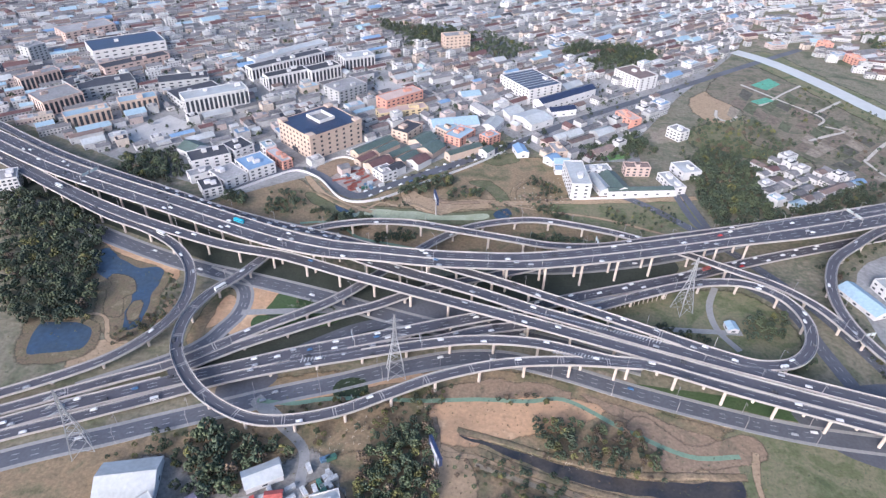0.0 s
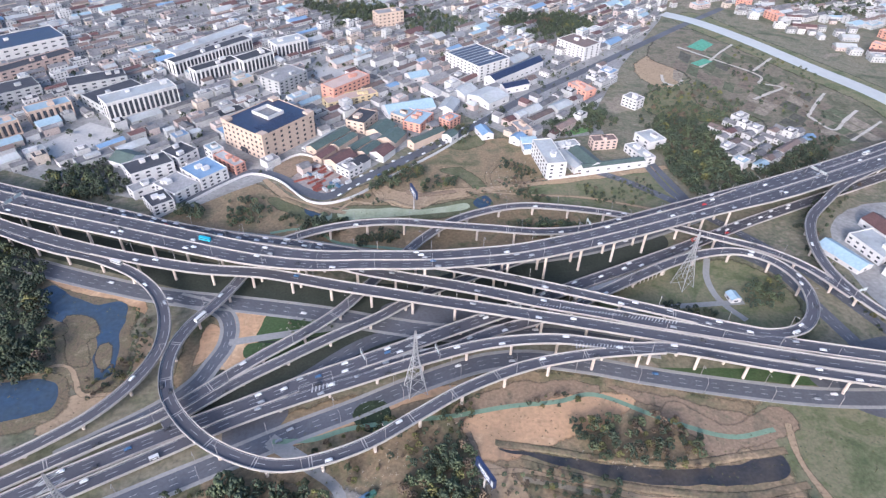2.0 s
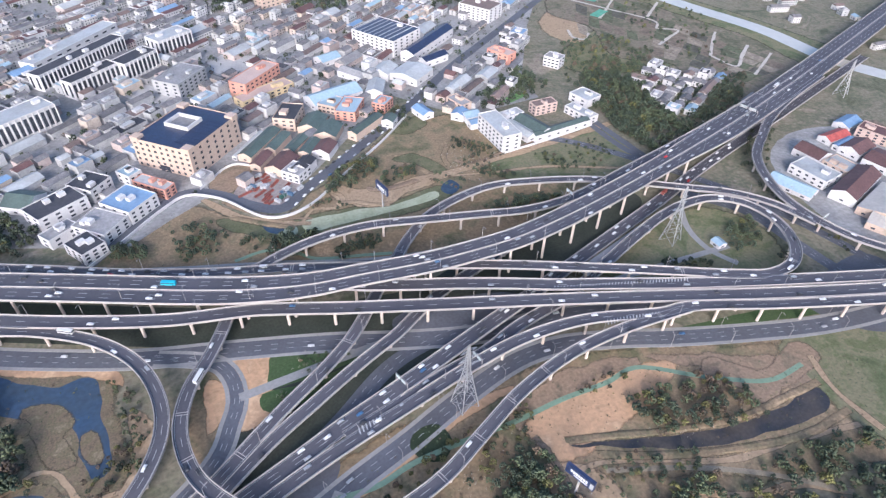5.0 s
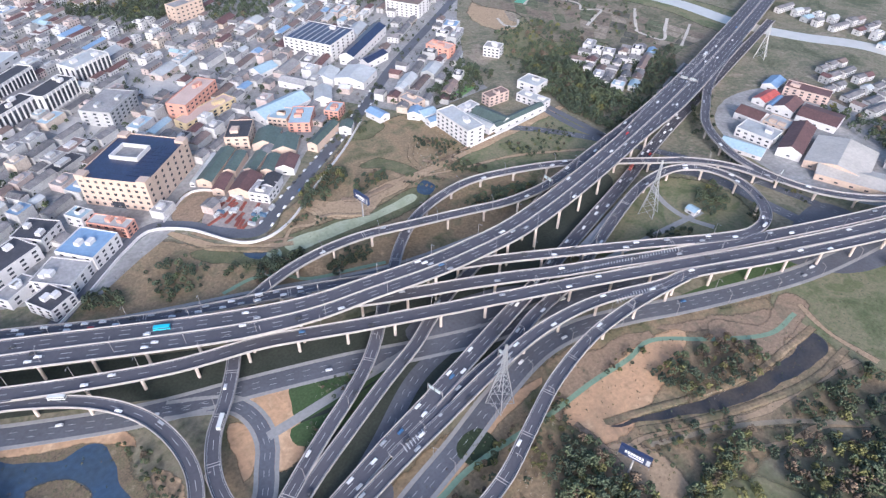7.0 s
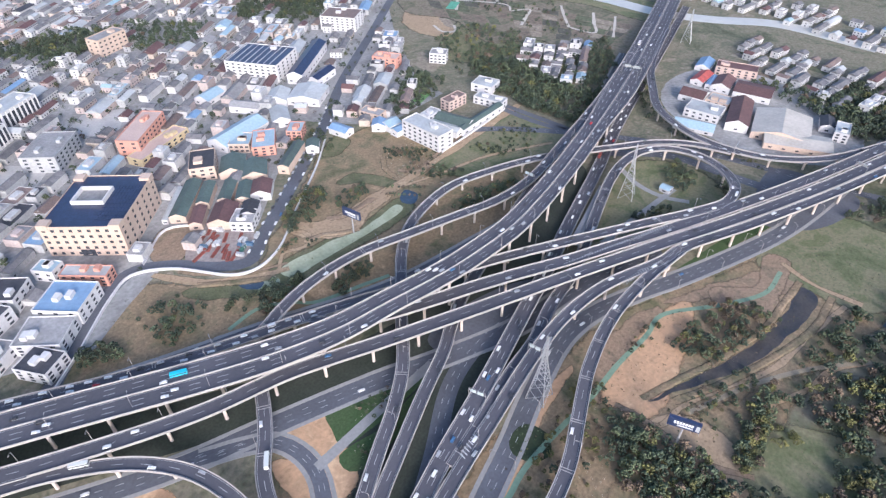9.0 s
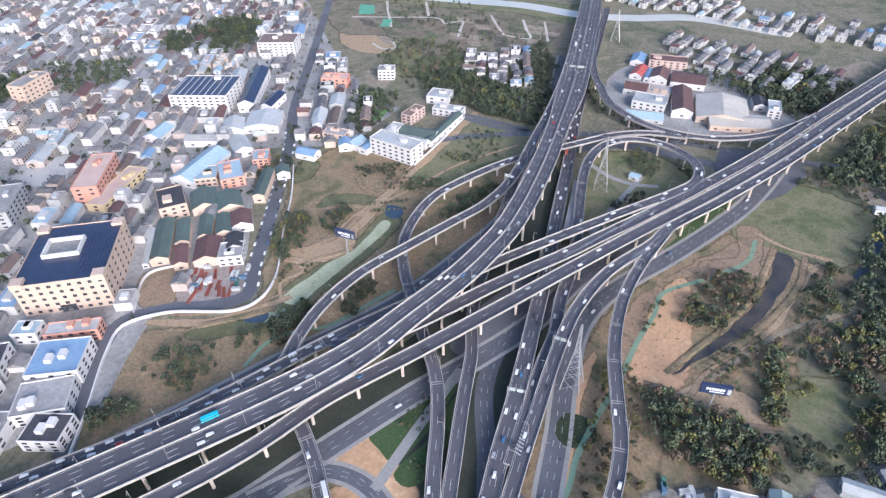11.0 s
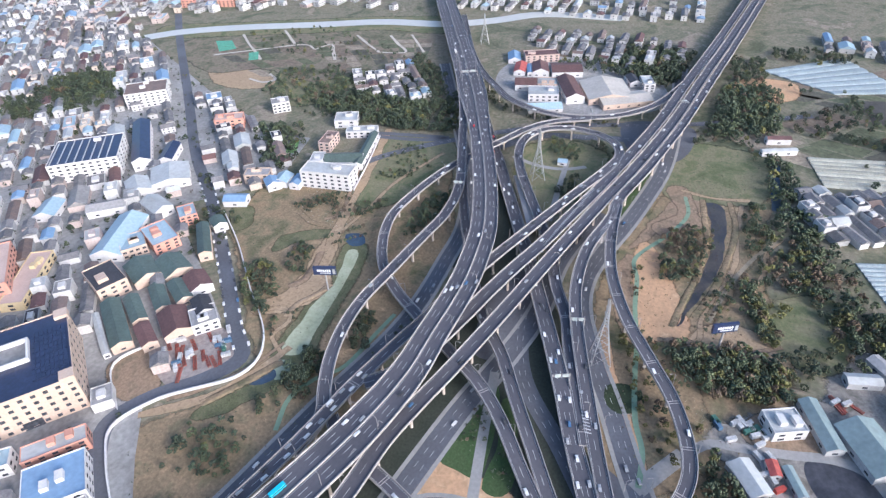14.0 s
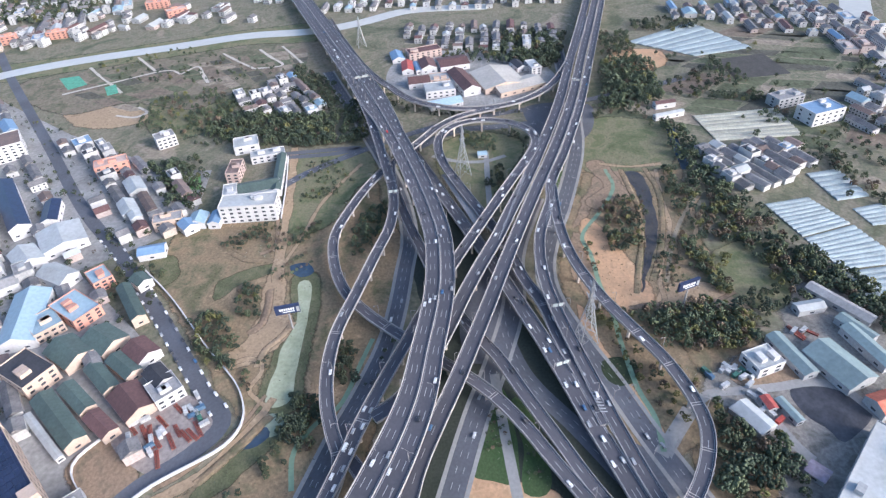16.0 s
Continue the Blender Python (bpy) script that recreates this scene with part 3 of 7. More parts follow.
patch("north_waste_land", [(-232.3, 478.1), (-206.4, 509.0), (-160.6, 542.4), (-134.8, 517.1), (-93.5, 488.9), (-49.0, 517.1), (7.4, 558.3), (64.0, 597.6), (126.1, 582.6), (117.4, 500.9), (216.7, 508.2), (230.4, 460.3), (137.8, 428.5), (56.9, 402.4), (-16.7, 414.1), (-93.6, 419.0), (-169.4, 440.8)], 0.0307, SOIL, "dry brown waste land with tracks and sparse grass", 4)
patch("south_waste_land", [(-111.9, 263.2), (-46.7, 277.6), (25.5, 282.7), (82.5, 274.3), (175.3, 239.0), (265.3, 216.8), (263.3, 161.1), (139.3, 166.4), (66.2, 195.2), (-13.0, 226.4), (-90.8, 219.2)], 0.0314, SOIL, "dry brown slope between the road and the woods", 3)
patch("west_waste_land", [(-240.6, 196.2), (-247.1, 206.9), (-217.6, 211.7), (-161.3, 233.9), (-128.3, 237.3), (-72.2, 231.2), (-5.6, 262.3), (65.1, 280.7), (118.7, 267.5), (184.6, 247.7), (265.4, 224.4), (251.1, 199.5), (-232.1, 182.2)], 0.0271, SOIL, "dry brown verge beside the service road", 2)
patch("sand_pit", [(-3.2, 251.3), (37.2, 257.5), (74.4, 261.1), (102.0, 254.1), (82.4, 243.9), (46.4, 233.8), (3.9, 228.4), (1.0, 238.9)], 0.0728, SAND, "bare orange earth clearing", 2)
RED_SOIL = earth("red_brown_soil", ((0.17, 0.13, 0.085), (0.27, 0.19, 0.128), (0.21, 0.152, 0.1)), 0.06, 0.5, 0.28)
patch("soil_bank", [(94.4, 264.3), (134.3, 248.2), (173.1, 230.0), (205.1, 220.3), (188.1, 210.7), (155.0, 217.2), (142.9, 234.6), (113.9, 251.2)], 0.0635, RED_SOIL, "bare red-brown soil bank", 5)
patch("soil_bank", [(29.5, 274.1), (61.8, 273.7), (86.0, 266.7), (60.7, 261.6), (14.7, 255.8), (-5.7, 253.2), (-9.1, 260.5)], 0.0662, RED_SOIL, "bare red-brown soil beside the ramp", 3)
patch("sand_bank", [(-108.2, 255.4), (-76.3, 266.8), (-46.0, 276.1), (-22.7, 278.4), (3.8, 279.0), (-34.4, 271.7), (-72.8, 259.5), (-106.2, 251.3)], 0.0649, SAND, "bare orange earth strip", 1)
patch("sand_wedge", [(-159.3, 377.8), (-140.5, 370.7), (-123.3, 363.1), (-129.5, 343.9), (-134.8, 318.1), (-149.5, 313.7), (-147.6, 337.1), (-147.4, 358.0)], 0.0756, SAND, "bare orange earth wedge under the ramps", 1.5)
patch("verge", [(-166.0, 361.3), (-153.9, 351.3), (-154.2, 330.0), (-163.2, 308.4), (-174.1, 300.9), (-176.5, 316.5)], 0.0663, SOIL, "dry brown verge inside the turning road", 1.5)
patch("verge_sand", [(-161.2, 352.7), (-155.3, 347.8), (-157.4, 329.6), (-165.9, 317.4), (-165.2, 332.3)], 0.0820, SAND, "bare earth inside the turning road", 1.5)
patch("lawn", [(-123.2, 359.4), (-101.3, 359.4), (-80.5, 349.3), (-61.3, 341.1), (-69.7, 336.3), (-103.6, 332.8), (-129.4, 335.7), (-127.3, 348.9)], 0.0884, LAWN, "clipped green lawn with young trees", 0.8)
patch("lawn", [(-134.5, 332.4), (-110.2, 329.7), (-72.6, 332.4), (-78.4, 325.2), (-108.8, 318.3), (-131.6, 317.3), (-136.7, 322.1)], 0.0911, LAWN, "clipped green lawn with young trees", 0.8)
# green verge in the same grass, its colour darkened for shade
patch("shade_tinted_lawn", [(-50.5, 326.7), (-19.6, 323.2), (-61.8, 309.5), (-124.4, 287.7), (-131.0, 301.6), (-90.5, 314.1)], 0.0848, SHADE_GRASS, "dark green verge between the viaducts, shade in its colour", 0.8)
# dark sheet: the shade under the viaducts put into the ground colour
patch("bridge_shade_ground", [(-153.4, 377.0), (-61.6, 360.8), (-1.1, 385.1), (92.4, 405.1), (191.2, 422.4), (195.1, 403.0), (94.2, 352.0), (16.5, 314.8), (-30.3, 298.8), (-83.0, 288.5), (-137.2, 266.1), (-167.6, 279.6)], 0.0505, SHADE_GRASS, "ground under the viaducts darkened to paint in their shade", 1)
# the same painted shade carried west beside the main viaduct
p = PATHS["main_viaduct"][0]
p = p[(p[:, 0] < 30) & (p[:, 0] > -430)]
strip("under_bridge_verge", [tuple(q_) for q_ in (p[:, :2] - sides(p) * 15)[::4]], 34, 0.036, SHADE_GRASS, "ground between the viaducts darkened to paint in shade", "ground")
patch("asphalt_junction", [(50.3, 342.6), (48.6, 317.0), (11.3, 314.9), (-26.1, 324.7), (-44.8, 339.2), (-43.8, 357.2), (-2.9, 361.4)], 0.1312, OLD_ASPHALT, "wide asphalt junction under the viaducts", 0.8)
patch("east_junction", [(314.3, 280.5), (313.4, 212.9), (244.1, 226.2), (224.6, 260.3), (255.3, 275.7)], 0.1319, OLD_ASPHALT, "wide asphalt junction under the viaduct", 0.8)
patch("south_junction", [(-105.5, 274.7), (-113.2, 261.1), (-123.7, 253.5), (-140.3, 254.1), (-139.6, 274.1), (-122.6, 281.7)], 0.1326, OLD_ASPHALT, "wide asphalt junction beside the ramp", 0.8)
patch("loop_meadow", [(192.7, 373.0), (241.2, 369.3), (257.7, 333.1), (237.3, 296.0), (186.9, 310.7), (141.7, 333.7), (112.9, 343.6), (152.7, 356.6)], 0.0533, MEADOW, "green grass inside the loop ramp", 1)
patch("east_meadow", [(180.1, 237.5), (273.5, 214.7), (257.7, 149.3), (183.4, 165.3), (177.0, 203.1)], 0.0640, MEADOW, "green grass meadow", 2)
patch("south_meadow", [(51.4, 165.8), (62.7, 131.8), (17.2, 130.4), (-7.4, 148.8), (8.1, 173.4)], 0.0647, MEADOW, "green grass clearing", 2)
patch("south_verge", [(102.7, 280.3), (157.1, 273.9), (209.4, 265.7), (250.9, 253.9), (264.8, 246.7), (221.3, 251.4), (172.0, 262.8), (127.2, 272.6)], 0.0654, LAWN, "green grass verge under the ramp", 0.8)
patch("shrub_lawn", [(-48.2, 273.3), (-45.2, 260.5), (-53.9, 252.1), (-63.5, 255.2), (-68.1, 266.6), (-60.8, 274.5)], 0.1161, WEEDS_DARK, "round clipped dark green hedge bed", 0.4)
REEDS = earth("reeds", ((0.1, 0.08, 0.05), (0.17, 0.125, 0.08), (0.13, 0.11, 0.06), (0.22, 0.17, 0.11)), 0.12, 0.9, 0.4)
for q in ([(466.6, 875.0), (472.7, 851.4), (442.5, 826.3), (427.6, 844.9)], [(430.5, 799.0), (437.6, 787.5), (410.4, 772.6), (403.6, 783.9)]):
    patch("net_cover", q, 0.15, material("green_netting", (0.12, 0.36, 0.24), 0.8, fine=0.5), "green dust netting laid over soil", 0)
patch("brown_field", [(453.1, 153.9), (454.9, 100.1), (409.7, 105.9), (399.1, 156.0)], 0.0789, SAND, "bare brown field", 1)
patch("dark_field", [(417.8, 35.3), (427.8, -23.2), (366.3, -29.8), (358.9, 37.1)], 0.0796, material("dark_soil", (0.07, 0.065, 0.06), 0.9, scale=0.1, fine=0.4), "dark ploughed field", 0)
patch("yard", [(-85.0, 573.0), (-62.0, 534.4), (-77.6, 514.8), (-91.8, 506.3), (-106.4, 513.5), (-115.9, 539.2)], 0.1503, material("dirt_yard", (0.24, 0.2, 0.185), 0.95, second=(0.3, 0.26, 0.24), scale=0.08, fine=0.4, amount=0.25), "trodden dirt yard with steel scrap", 0.5)
patch("earth_plot", [(-110.5, 586.4), (-93.6, 571.0), (-119.1, 544.9), (-131.7, 557.8)], 0.1360, RED_SOIL, "bare brown building plot", 0.5)
patch("east_yard", [(428.0, 439.9), (489.5, 410.0), (459.1, 264.0), (368.6, 238.2), (323.3, 298.2), (333.6, 386.1), (368.3, 426.1)], 0.0717, PAVED, "grey paved factory yard", 1)
rnd = random.Random(21)
PLOT = [material("plot_" + k, c, 0.95, scale=0.1, fine=0.3, amount=0.35) for k, c in (("brown", (0.2, 0.155, 0.115)), ("green", (0.115, 0.125, 0.07)), ("pale", (0.3, 0.25, 0.19)), ("dark", (0.105, 0.1, 0.075)))]
fa, fb, fc, fd = [Vector((*q_, 0)) for q_ in [(451.9, 901.4), (531.3, 556.4), (450.6, 543.0), (351.8, 735.0)]]
for i in range(13):
    for j in range(5):
        if rnd.random() < 0.2:
            continue
        cs = []
        for u, w_ in ((i + 0.04, j + 0.05), (i + 0.96, j + 0.05), (i + 0.96, j + 0.94), (i + 0.04, j + 0.94)):
            q_ = fa.lerp(fb, u / 13).lerp(fd.lerp(fc, u / 13), w_ / 5)
            cs.append((q_.x + rnd.uniform(-2, 2), q_.y + rnd.uniform(-2, 2)))
        patch("farm_plot", cs, 0.07, PLOT[rnd.choices(range(4), (4, 4, 2, 2))[0]], "small allotment plot of brown soil and weeds", 0)
for field, nx, ny in (([(285.5, 206.4), (380.5, 78.1), (322.2, -131.4), (129.1, -17.9)], 7, 5), ([(427.0, 166.7), (536.8, -52.9), (467.3, -216.7), (322.2, -131.4)], 9, 4), ([(482.8, 432.2), (566.1, 420.4), (554.2, 198.0), (462.5, 220.3)], 6, 3)):
    fa, fb, fc, fd = [Vector((*q_, 0)) for q_ in field]
    for i in range(nx):
        for j in range(ny):
            if rnd.random() < 0.25:
                continue
            cs = []
            for u, w_ in ((i + 0.03, j + 0.04), (i + 0.97, j + 0.04), (i + 0.97, j + 0.95), (i + 0.03, j + 0.95)):
                q_ = fa.lerp(fb, u / nx).lerp(fd.lerp(fc, u / nx), w_ / ny)
                cs.append((q_.x + rnd.uniform(-4, 4), q_.y + rnd.uniform(-4, 4)))
            patch("field", cs, 0.03, PLOT[rnd.choices(range(4), (2, 5, 1, 3))[0]], "small field of soil and green crops", 0)
DITCH = material("ditch_mud", (0.032, 0.032, 0.036), 0.3, second=(0.075, 0.062, 0.05), scale=0.06, fine=0.5, amount=0.3)
YARD = earth("works_yard_ground", ((0.13, 0.12, 0.105), (0.2, 0.185, 0.165), (0.26, 0.235, 0.21), (0.16, 0.14, 0.12)), 0.05, 0.5, 0.25)
SHEETING = material("black_sheeting", (0.03, 0.03, 0.038), 0.5, second=(0.06, 0.06, 0.07), scale=0.1, fine=0.4)
patch("trodden_clearing", [(61.2, 502.0), (40.9, 493.6), (16.2, 490.3), (-4.2, 479.5), (-23.2, 487.4), (-36.3, 501.5), (-42.5, 520.4), (-33.0, 517.4), (-16.0, 506.4), (5.5, 502.7), (29.1, 504.7), (48.0, 504.6)], 0.0731, TAN, "pale trodden earth clearing round the billboard", 2)
patch("grass_field", [(232.5, 512.6), (232.3, 452.9), (198.7, 438.9), (161.2, 456.4), (111.0, 474.7), (104.8, 497.6), (165.6, 507.8)], 0.0695, MEADOW, "olive grass field with young trees", 2)
patch("green_bank", [(44.1, 542.7), (57.3, 524.2), (61.3, 502.9), (51.7, 509.7), (40.0, 528.6), (25.3, 541.7)], 0.0852, WEEDS, "green grassy bank", 1.5)
patch("green_corner", [(75.4, 606.5), (77.9, 591.3), (49.7, 579.4), (43.7, 586.1)], 0.0600, WEEDS, "green weedy corner beside the street", 1.5)
strip("sand_track", [(248.4, 522.9), (185.4, 514.6), (121.7, 507.5), (68.2, 502.5), (41.2, 498.8)], 7, 0.075, TAN, "pale bare earth track along the factory wall", "path")
strip("dirt_track", [(76.5, 519.7), (83.0, 509.7), (122.2, 514.5), (207.1, 529.7), (234.2, 530.0)], 2.5, 0.08, RED_SOIL, "worn dirt track beside the factory wall", "path")
strip("dirt_track", [(210.3, 450.8), (145.0, 479.8), (96.4, 489.0), (61.0, 498.4)], 2.5, 0.08, TAN, "worn dirt track across the field", "path")
strip("dirt_track", [(-42.6, 516.6), (-34.6, 505.7), (-36.7, 493.9), (-47.2, 490.8), (-59.6, 495.8), (-73.0, 482.2)], 2.5, 0.085, TAN, "worn dirt loop on the waste land", "path")
strip("dirt_track", [(-66.9, 478.3), (-85.8, 486.1), (-103.4, 498.2), (-119.7, 511.0), (-130.4, 526.1), (-140.1, 542.1)], 5, 0.08, TAN, "pale earth track above the creek", "path")
strip("dirt_track", [(-64.5, 484.0), (-84.7, 493.1), (-101.3, 505.3), (-115.1, 517.2), (-125.6, 532.4)], 2, 0.085, RED_SOIL, "worn dirt line above the creek", "path")
bank([(33.9, 502.4), (13.9, 499.7), (-3.0, 500.8), (-11.7, 507.5)], 7, 0.9, RED_SOIL, "dark eroded earth bank")
bank([(-41.4, 494.7), (-27.0, 492.3), (-14.7, 483.4), (-1.6, 478.0)], 6, 0.7, TAN, "low pale earth bank")
bank([(-79.4, 477.3), (-94.6, 487.3), (-107.8, 497.0), (-123.8, 509.7)], 7, 0.8, SOIL, "low grassy earth bank above the creek")
bank([(82.0, 546.4), (68.5, 526.9), (67.4, 510.9)], 6, 0.6, SOIL, "low grassy earth bank")
patch("creek", [(40.1, 481.4), (41.5, 473.9), (12.0, 469.1), (-10.2, 468.6), (-29.3, 468.4), (-49.8, 468.1), (-70.3, 468.5), (-73.9, 480.6), (-64.5, 484.0), (-43.0, 482.2), (-20.5, 481.1), (-2.8, 476.2), (21.4, 479.3)], 0.0907, DUCKWEED, "pale sage-green algae-covered creek", 1, category="water")
patch("creek_bank", [(46.8, 485.2), (49.2, 472.1), (11.7, 464.2), (-18.4, 464.1), (-47.7, 464.1), (-74.7, 464.6), (-79.2, 482.2), (-64.4, 486.9), (-41.9, 484.6), (-19.4, 483.2), (-1.5, 478.8), (21.6, 481.9)], 0.0564, WEEDS, "green weedy creek bank", 1)
patch("creek_pool", [(59.2, 492.8), (62.4, 478.7), (51.2, 472.5), (45.2, 481.4)], 0.0971, WATER, "dark creek pool", 1, category="water")
patch("creek_pool", [(-101.9, 492.1), (-88.9, 487.0), (-87.3, 479.0), (-93.2, 475.0), (-101.2, 482.5)], 0.0988, WATER, "dark creek pool under bushes", 1.5, category="water")
patch("weed_bed", [(-108.0, 493.1), (-102.1, 485.5), (-89.4, 475.2), (-93.6, 467.7), (-104.4, 475.2), (-114.6, 485.6), (-127.7, 494.7), (-133.5, 511.3), (-119.0, 503.4)], 0.0785, WEEDS, "bright green water weeds and grass", 2)
patch("weed_pool", [(-79.3, 480.8), (-79.7, 470.4), (-89.8, 466.8), (-95.2, 474.0), (-91.1, 480.8)], 0.0942, DUCKWEED, "pale green algae pool", 1, category="water")
patch("olive_meadow", [(37.9, 162.4), (56.1, 138.7), (35.7, 130.5), (14.2, 131.8), (-1.8, 152.2), (4.8, 166.9), (25.8, 170.9)], 0.0549, MEADOW, "pale olive grass meadow", 2)
patch("billboard_ground", [(-2.8, 225.5), (16.5, 214.0), (20.9, 188.7), (5.3, 174.5), (-9.3, 164.7), (-5.0, 189.7), (-9.3, 210.2)], 0.0656, TAN, "pale trodden ground round the billboard", 2)
patch("ditch", [(172.5, 209.3), (171.1, 194.3), (138.5, 193.0), (97.3, 198.7), (61.3, 209.6), (35.5, 221.7), (11.9, 233.2), (42.1, 224.1), (75.8, 213.5), (113.9, 205.3), (148.5, 205.1)], 0.0963, DITCH, "dark muddy ditch with standing water", 1.5, category="water")
bank([(177.4, 209.2), (148.9, 208.9), (114.2, 208.9), (69.0, 218.4), (36.0, 229.0), (12.0, 236.0)], 6, 0.7, SOIL, "grassy ditch bank")
bank([(177.4, 187.6), (137.9, 185.9), (89.4, 196.4), (54.3, 208.1), (23.1, 222.2)], 6, 0.7, SOIL, "grassy ditch bank")
strip("trodden_path", [(-2.0, 238.8), (2.4, 220.1), (22.8, 217.1), (54.1, 205.2), (89.0, 190.6), (129.1, 185.9), (174.5, 178.1)], 2.5, 0.085, TAN, "trodden earth path along the ditch", "path")
strip("trodden_path", [(59.3, 182.3), (87.4, 170.0), (110.6, 165.6), (134.8, 150.6)], 2.5, 0.085, TAN, "trodden earth path between plantations", "path")
strip("trodden_path", [(189.1, 226.4), (181.7, 202.0), (183.8, 170.3)], 3, 0.085, TAN, "trodden earth path on the meadow", "path")
patch("orange_slope", [(190.0, 236.7), (194.0, 224.3), (168.4, 217.9), (131.5, 214.1), (132.3, 223.6), (116.8, 241.3), (125.8, 249.0), (150.6, 228.4)], 0.0720, RED_SOIL, "bare orange earth slope", 2)
patch("works_ground", [(-73.2, 215.2), (-52.7, 189.0), (-31.1, 148.1), (-5.3, 140.4), (12.9, 112.7), (-24.6, 84.0), (-58.5, 78.8), (-166.5, 145.3), (-164.4, 207.8), (-116.3, 186.3), (-85.9, 205.0)], 0.0577, YARD, "grey trodden works ground", 1)
patch("brown_plot", [(-65.5, 199.0), (-49.1, 186.9), (-62.2, 179.0), (-47.3, 160.6), (-65.7, 153.5), (-69.7, 158.7), (-72.4, 189.9)], 0.0734, RED_SOIL, "bare brown ground round the white house", 1)
patch("coal_yard", [(-76.3, 169.0), (-73.7, 154.0), (-74.4, 141.1), (-83.3, 134.3), (-95.1, 132.1), (-109.1, 149.5), (-111.3, 156.7), (-102.5, 160.8), (-93.5, 168.1)], 0.1091, SHEETING, "black sheeted stock yard", 1)
strip("works_road", [(-115.3, 252.6), (-94.3, 235.2), (-77.2, 218.2), (-74.9, 197.5), (-73.4, 177.0), (-70.8, 152.6), (-75.7, 138.5), (-87.4, 131.7), (-99.2, 126.2)], 6, 0.14, PATH, "pale concrete works road", "path")
strip("works_road", [(-74.4, 190.7), (-92.6, 186.8), (-111.3, 182.5), (-121.8, 176.9)], 6, 0.135, PATH, "pale concrete works road", "path")
strip("river", [(460.1, 996.3), (493.4, 954.3), (529.6, 869.8), (560.8, 760.8), (592.6, 654.3), (598.6, 555.0), (625.3, 490.8), (666.8, 424.3), (667.5, 301.5)], 27, 0.2, RIVER, "pale grey-brown river", "water")
strip("river", [(808.3, -322.6), (656.9, -252.6), (536.3, -195.4), (435.9, -160.6), (366.4, -151.0), (318.6, -159.3)], 40, 0.21, RIVER, "pale grey-brown river bend", "water")
patch("river_bank", [(510.5, 995.5), (549.7, 879.0), (584.5, 769.0), (615.1, 659.7), (623.8, 558.9), (562.9, 549.5), (559.4, 646.2), (527.2, 749.2), (497.6, 855.2), (469.6, 971.6)], 0.0548, MEADOW, "grassy river bank", 2)
patch("allotment_ground", [(453.7, 917.3), (517.2, 824.6), (554.9, 645.1), (551.4, 547.7), (384.4, 494.7), (393.0, 564.4), (407.6, 616.3), (357.5, 657.0), (383.3, 747.6), (360.4, 812.7)], 0.0505, PLOTSOIL, "fallow allotment plots with brown soil", 3)
PALE = earth("pale_track", ((0.4, 0.35, 0.29), (0.5, 0.45, 0.39), (0.44, 0.39, 0.32)), 0.05, 0.5, 0.15)
PALEYARD = material("pale_concrete_yard", (0.45, 0.43, 0.41), 0.9, second=(0.37, 0.355, 0.34), scale=0.04, fine=0.4, amount=0.12)
strip("plot_track", [(500.6, 848.8), (462.5, 816.6), (438.2, 793.6), (409.8, 768.8)], 3, 0.1, PALE, "pale dirt track between plots", "path")
strip("plot_track", [(414.2, 845.7), (442.1, 796.7), (475.4, 731.2), (459.7, 710.9)], 3, 0.1, PALE, "pale dirt track between plots", "path")
strip("plot_track", [(529.3, 793.7), (484.5, 757.3), (476.0, 750.4)], 3, 0.1, PALE, "pale dirt track between plots", "path")
strip("plot_track", [(459.7, 710.9), (484.0, 696.2), (459.7, 682.7), (427.3, 665.7)], 3, 0.1, PALE, "pale dirt track between plots", "path")
strip("plot_track", [(465.6, 616.0), (472.1, 580.2), (502.4, 601.5), (534.5, 624.3)], 3, 0.1, PALE, "pale dirt track between plots", "path")
strip("plot_track", [(543.0, 594.3), (508.5, 573.5), (476.3, 554.8)], 3, 0.1, PALE, "pale dirt track between plots", "path")
strip("plot_track", [(526.9, 673.8), (496.6, 646.3), (465.6, 616.0)], 3, 0.1, PALE, "pale dirt track between plots", "path")
strip("plot_track", [(346.0, 749.3), (338.9, 723.3), (349.3, 714.1), (366.0, 730.5)], 3, 0.1, PALE, "pale dirt track between plots", "path")
patch("waste_field", [(397.2, 732.1), (423.6, 677.5), (416.2, 618.5), (338.5, 618.6), (287.2, 641.4), (297.9, 682.3)], 0.042, MEADOW, "rough olive grass on waste land", 3)
patch("brown_waste", [(360.4, 812.7), (369.7, 762.5), (349.3, 714.1), (327.9, 712.5), (320.2, 767.5)], 0.043, TAN, "trodden bare ground beside the houses", 3)
patch("concrete_yard", [(-368.8, 623.0), (-332.0, 679.1), (-292.5, 653.1), (-331.3, 597.3)], 0.065, PALEYARD, "pale concrete yard", 0)
patch("school_yard", [(-109.8, 799.1), (-81.7, 827.5), (-41.4, 809.4), (-75.4, 757.8)], 0.066, PALEYARD, "pale concrete sports yard", 0)
patch("car_park", [(-189.0, 755.8), (-172.0, 783.2), (-139.8, 746.6), (-163.4, 717.0)], 0.067, PALEYARD, "pale concrete car park", 0)
COURT = material("green_court", (0.16, 0.3, 0.11), 0.9, fine=0.3)
patch("ball_court", [(152.7, 608.2), (154.3, 597.1), (174.1, 602.2), (174.2, 613.4)], 0.14, COURT, "green ball court", 0)
patch("ball_court", [(176.4, 609.1), (177.8, 597.7), (204.4, 607.0), (199.9, 615.8)], 0.142, COURT, "green ball court", 0)
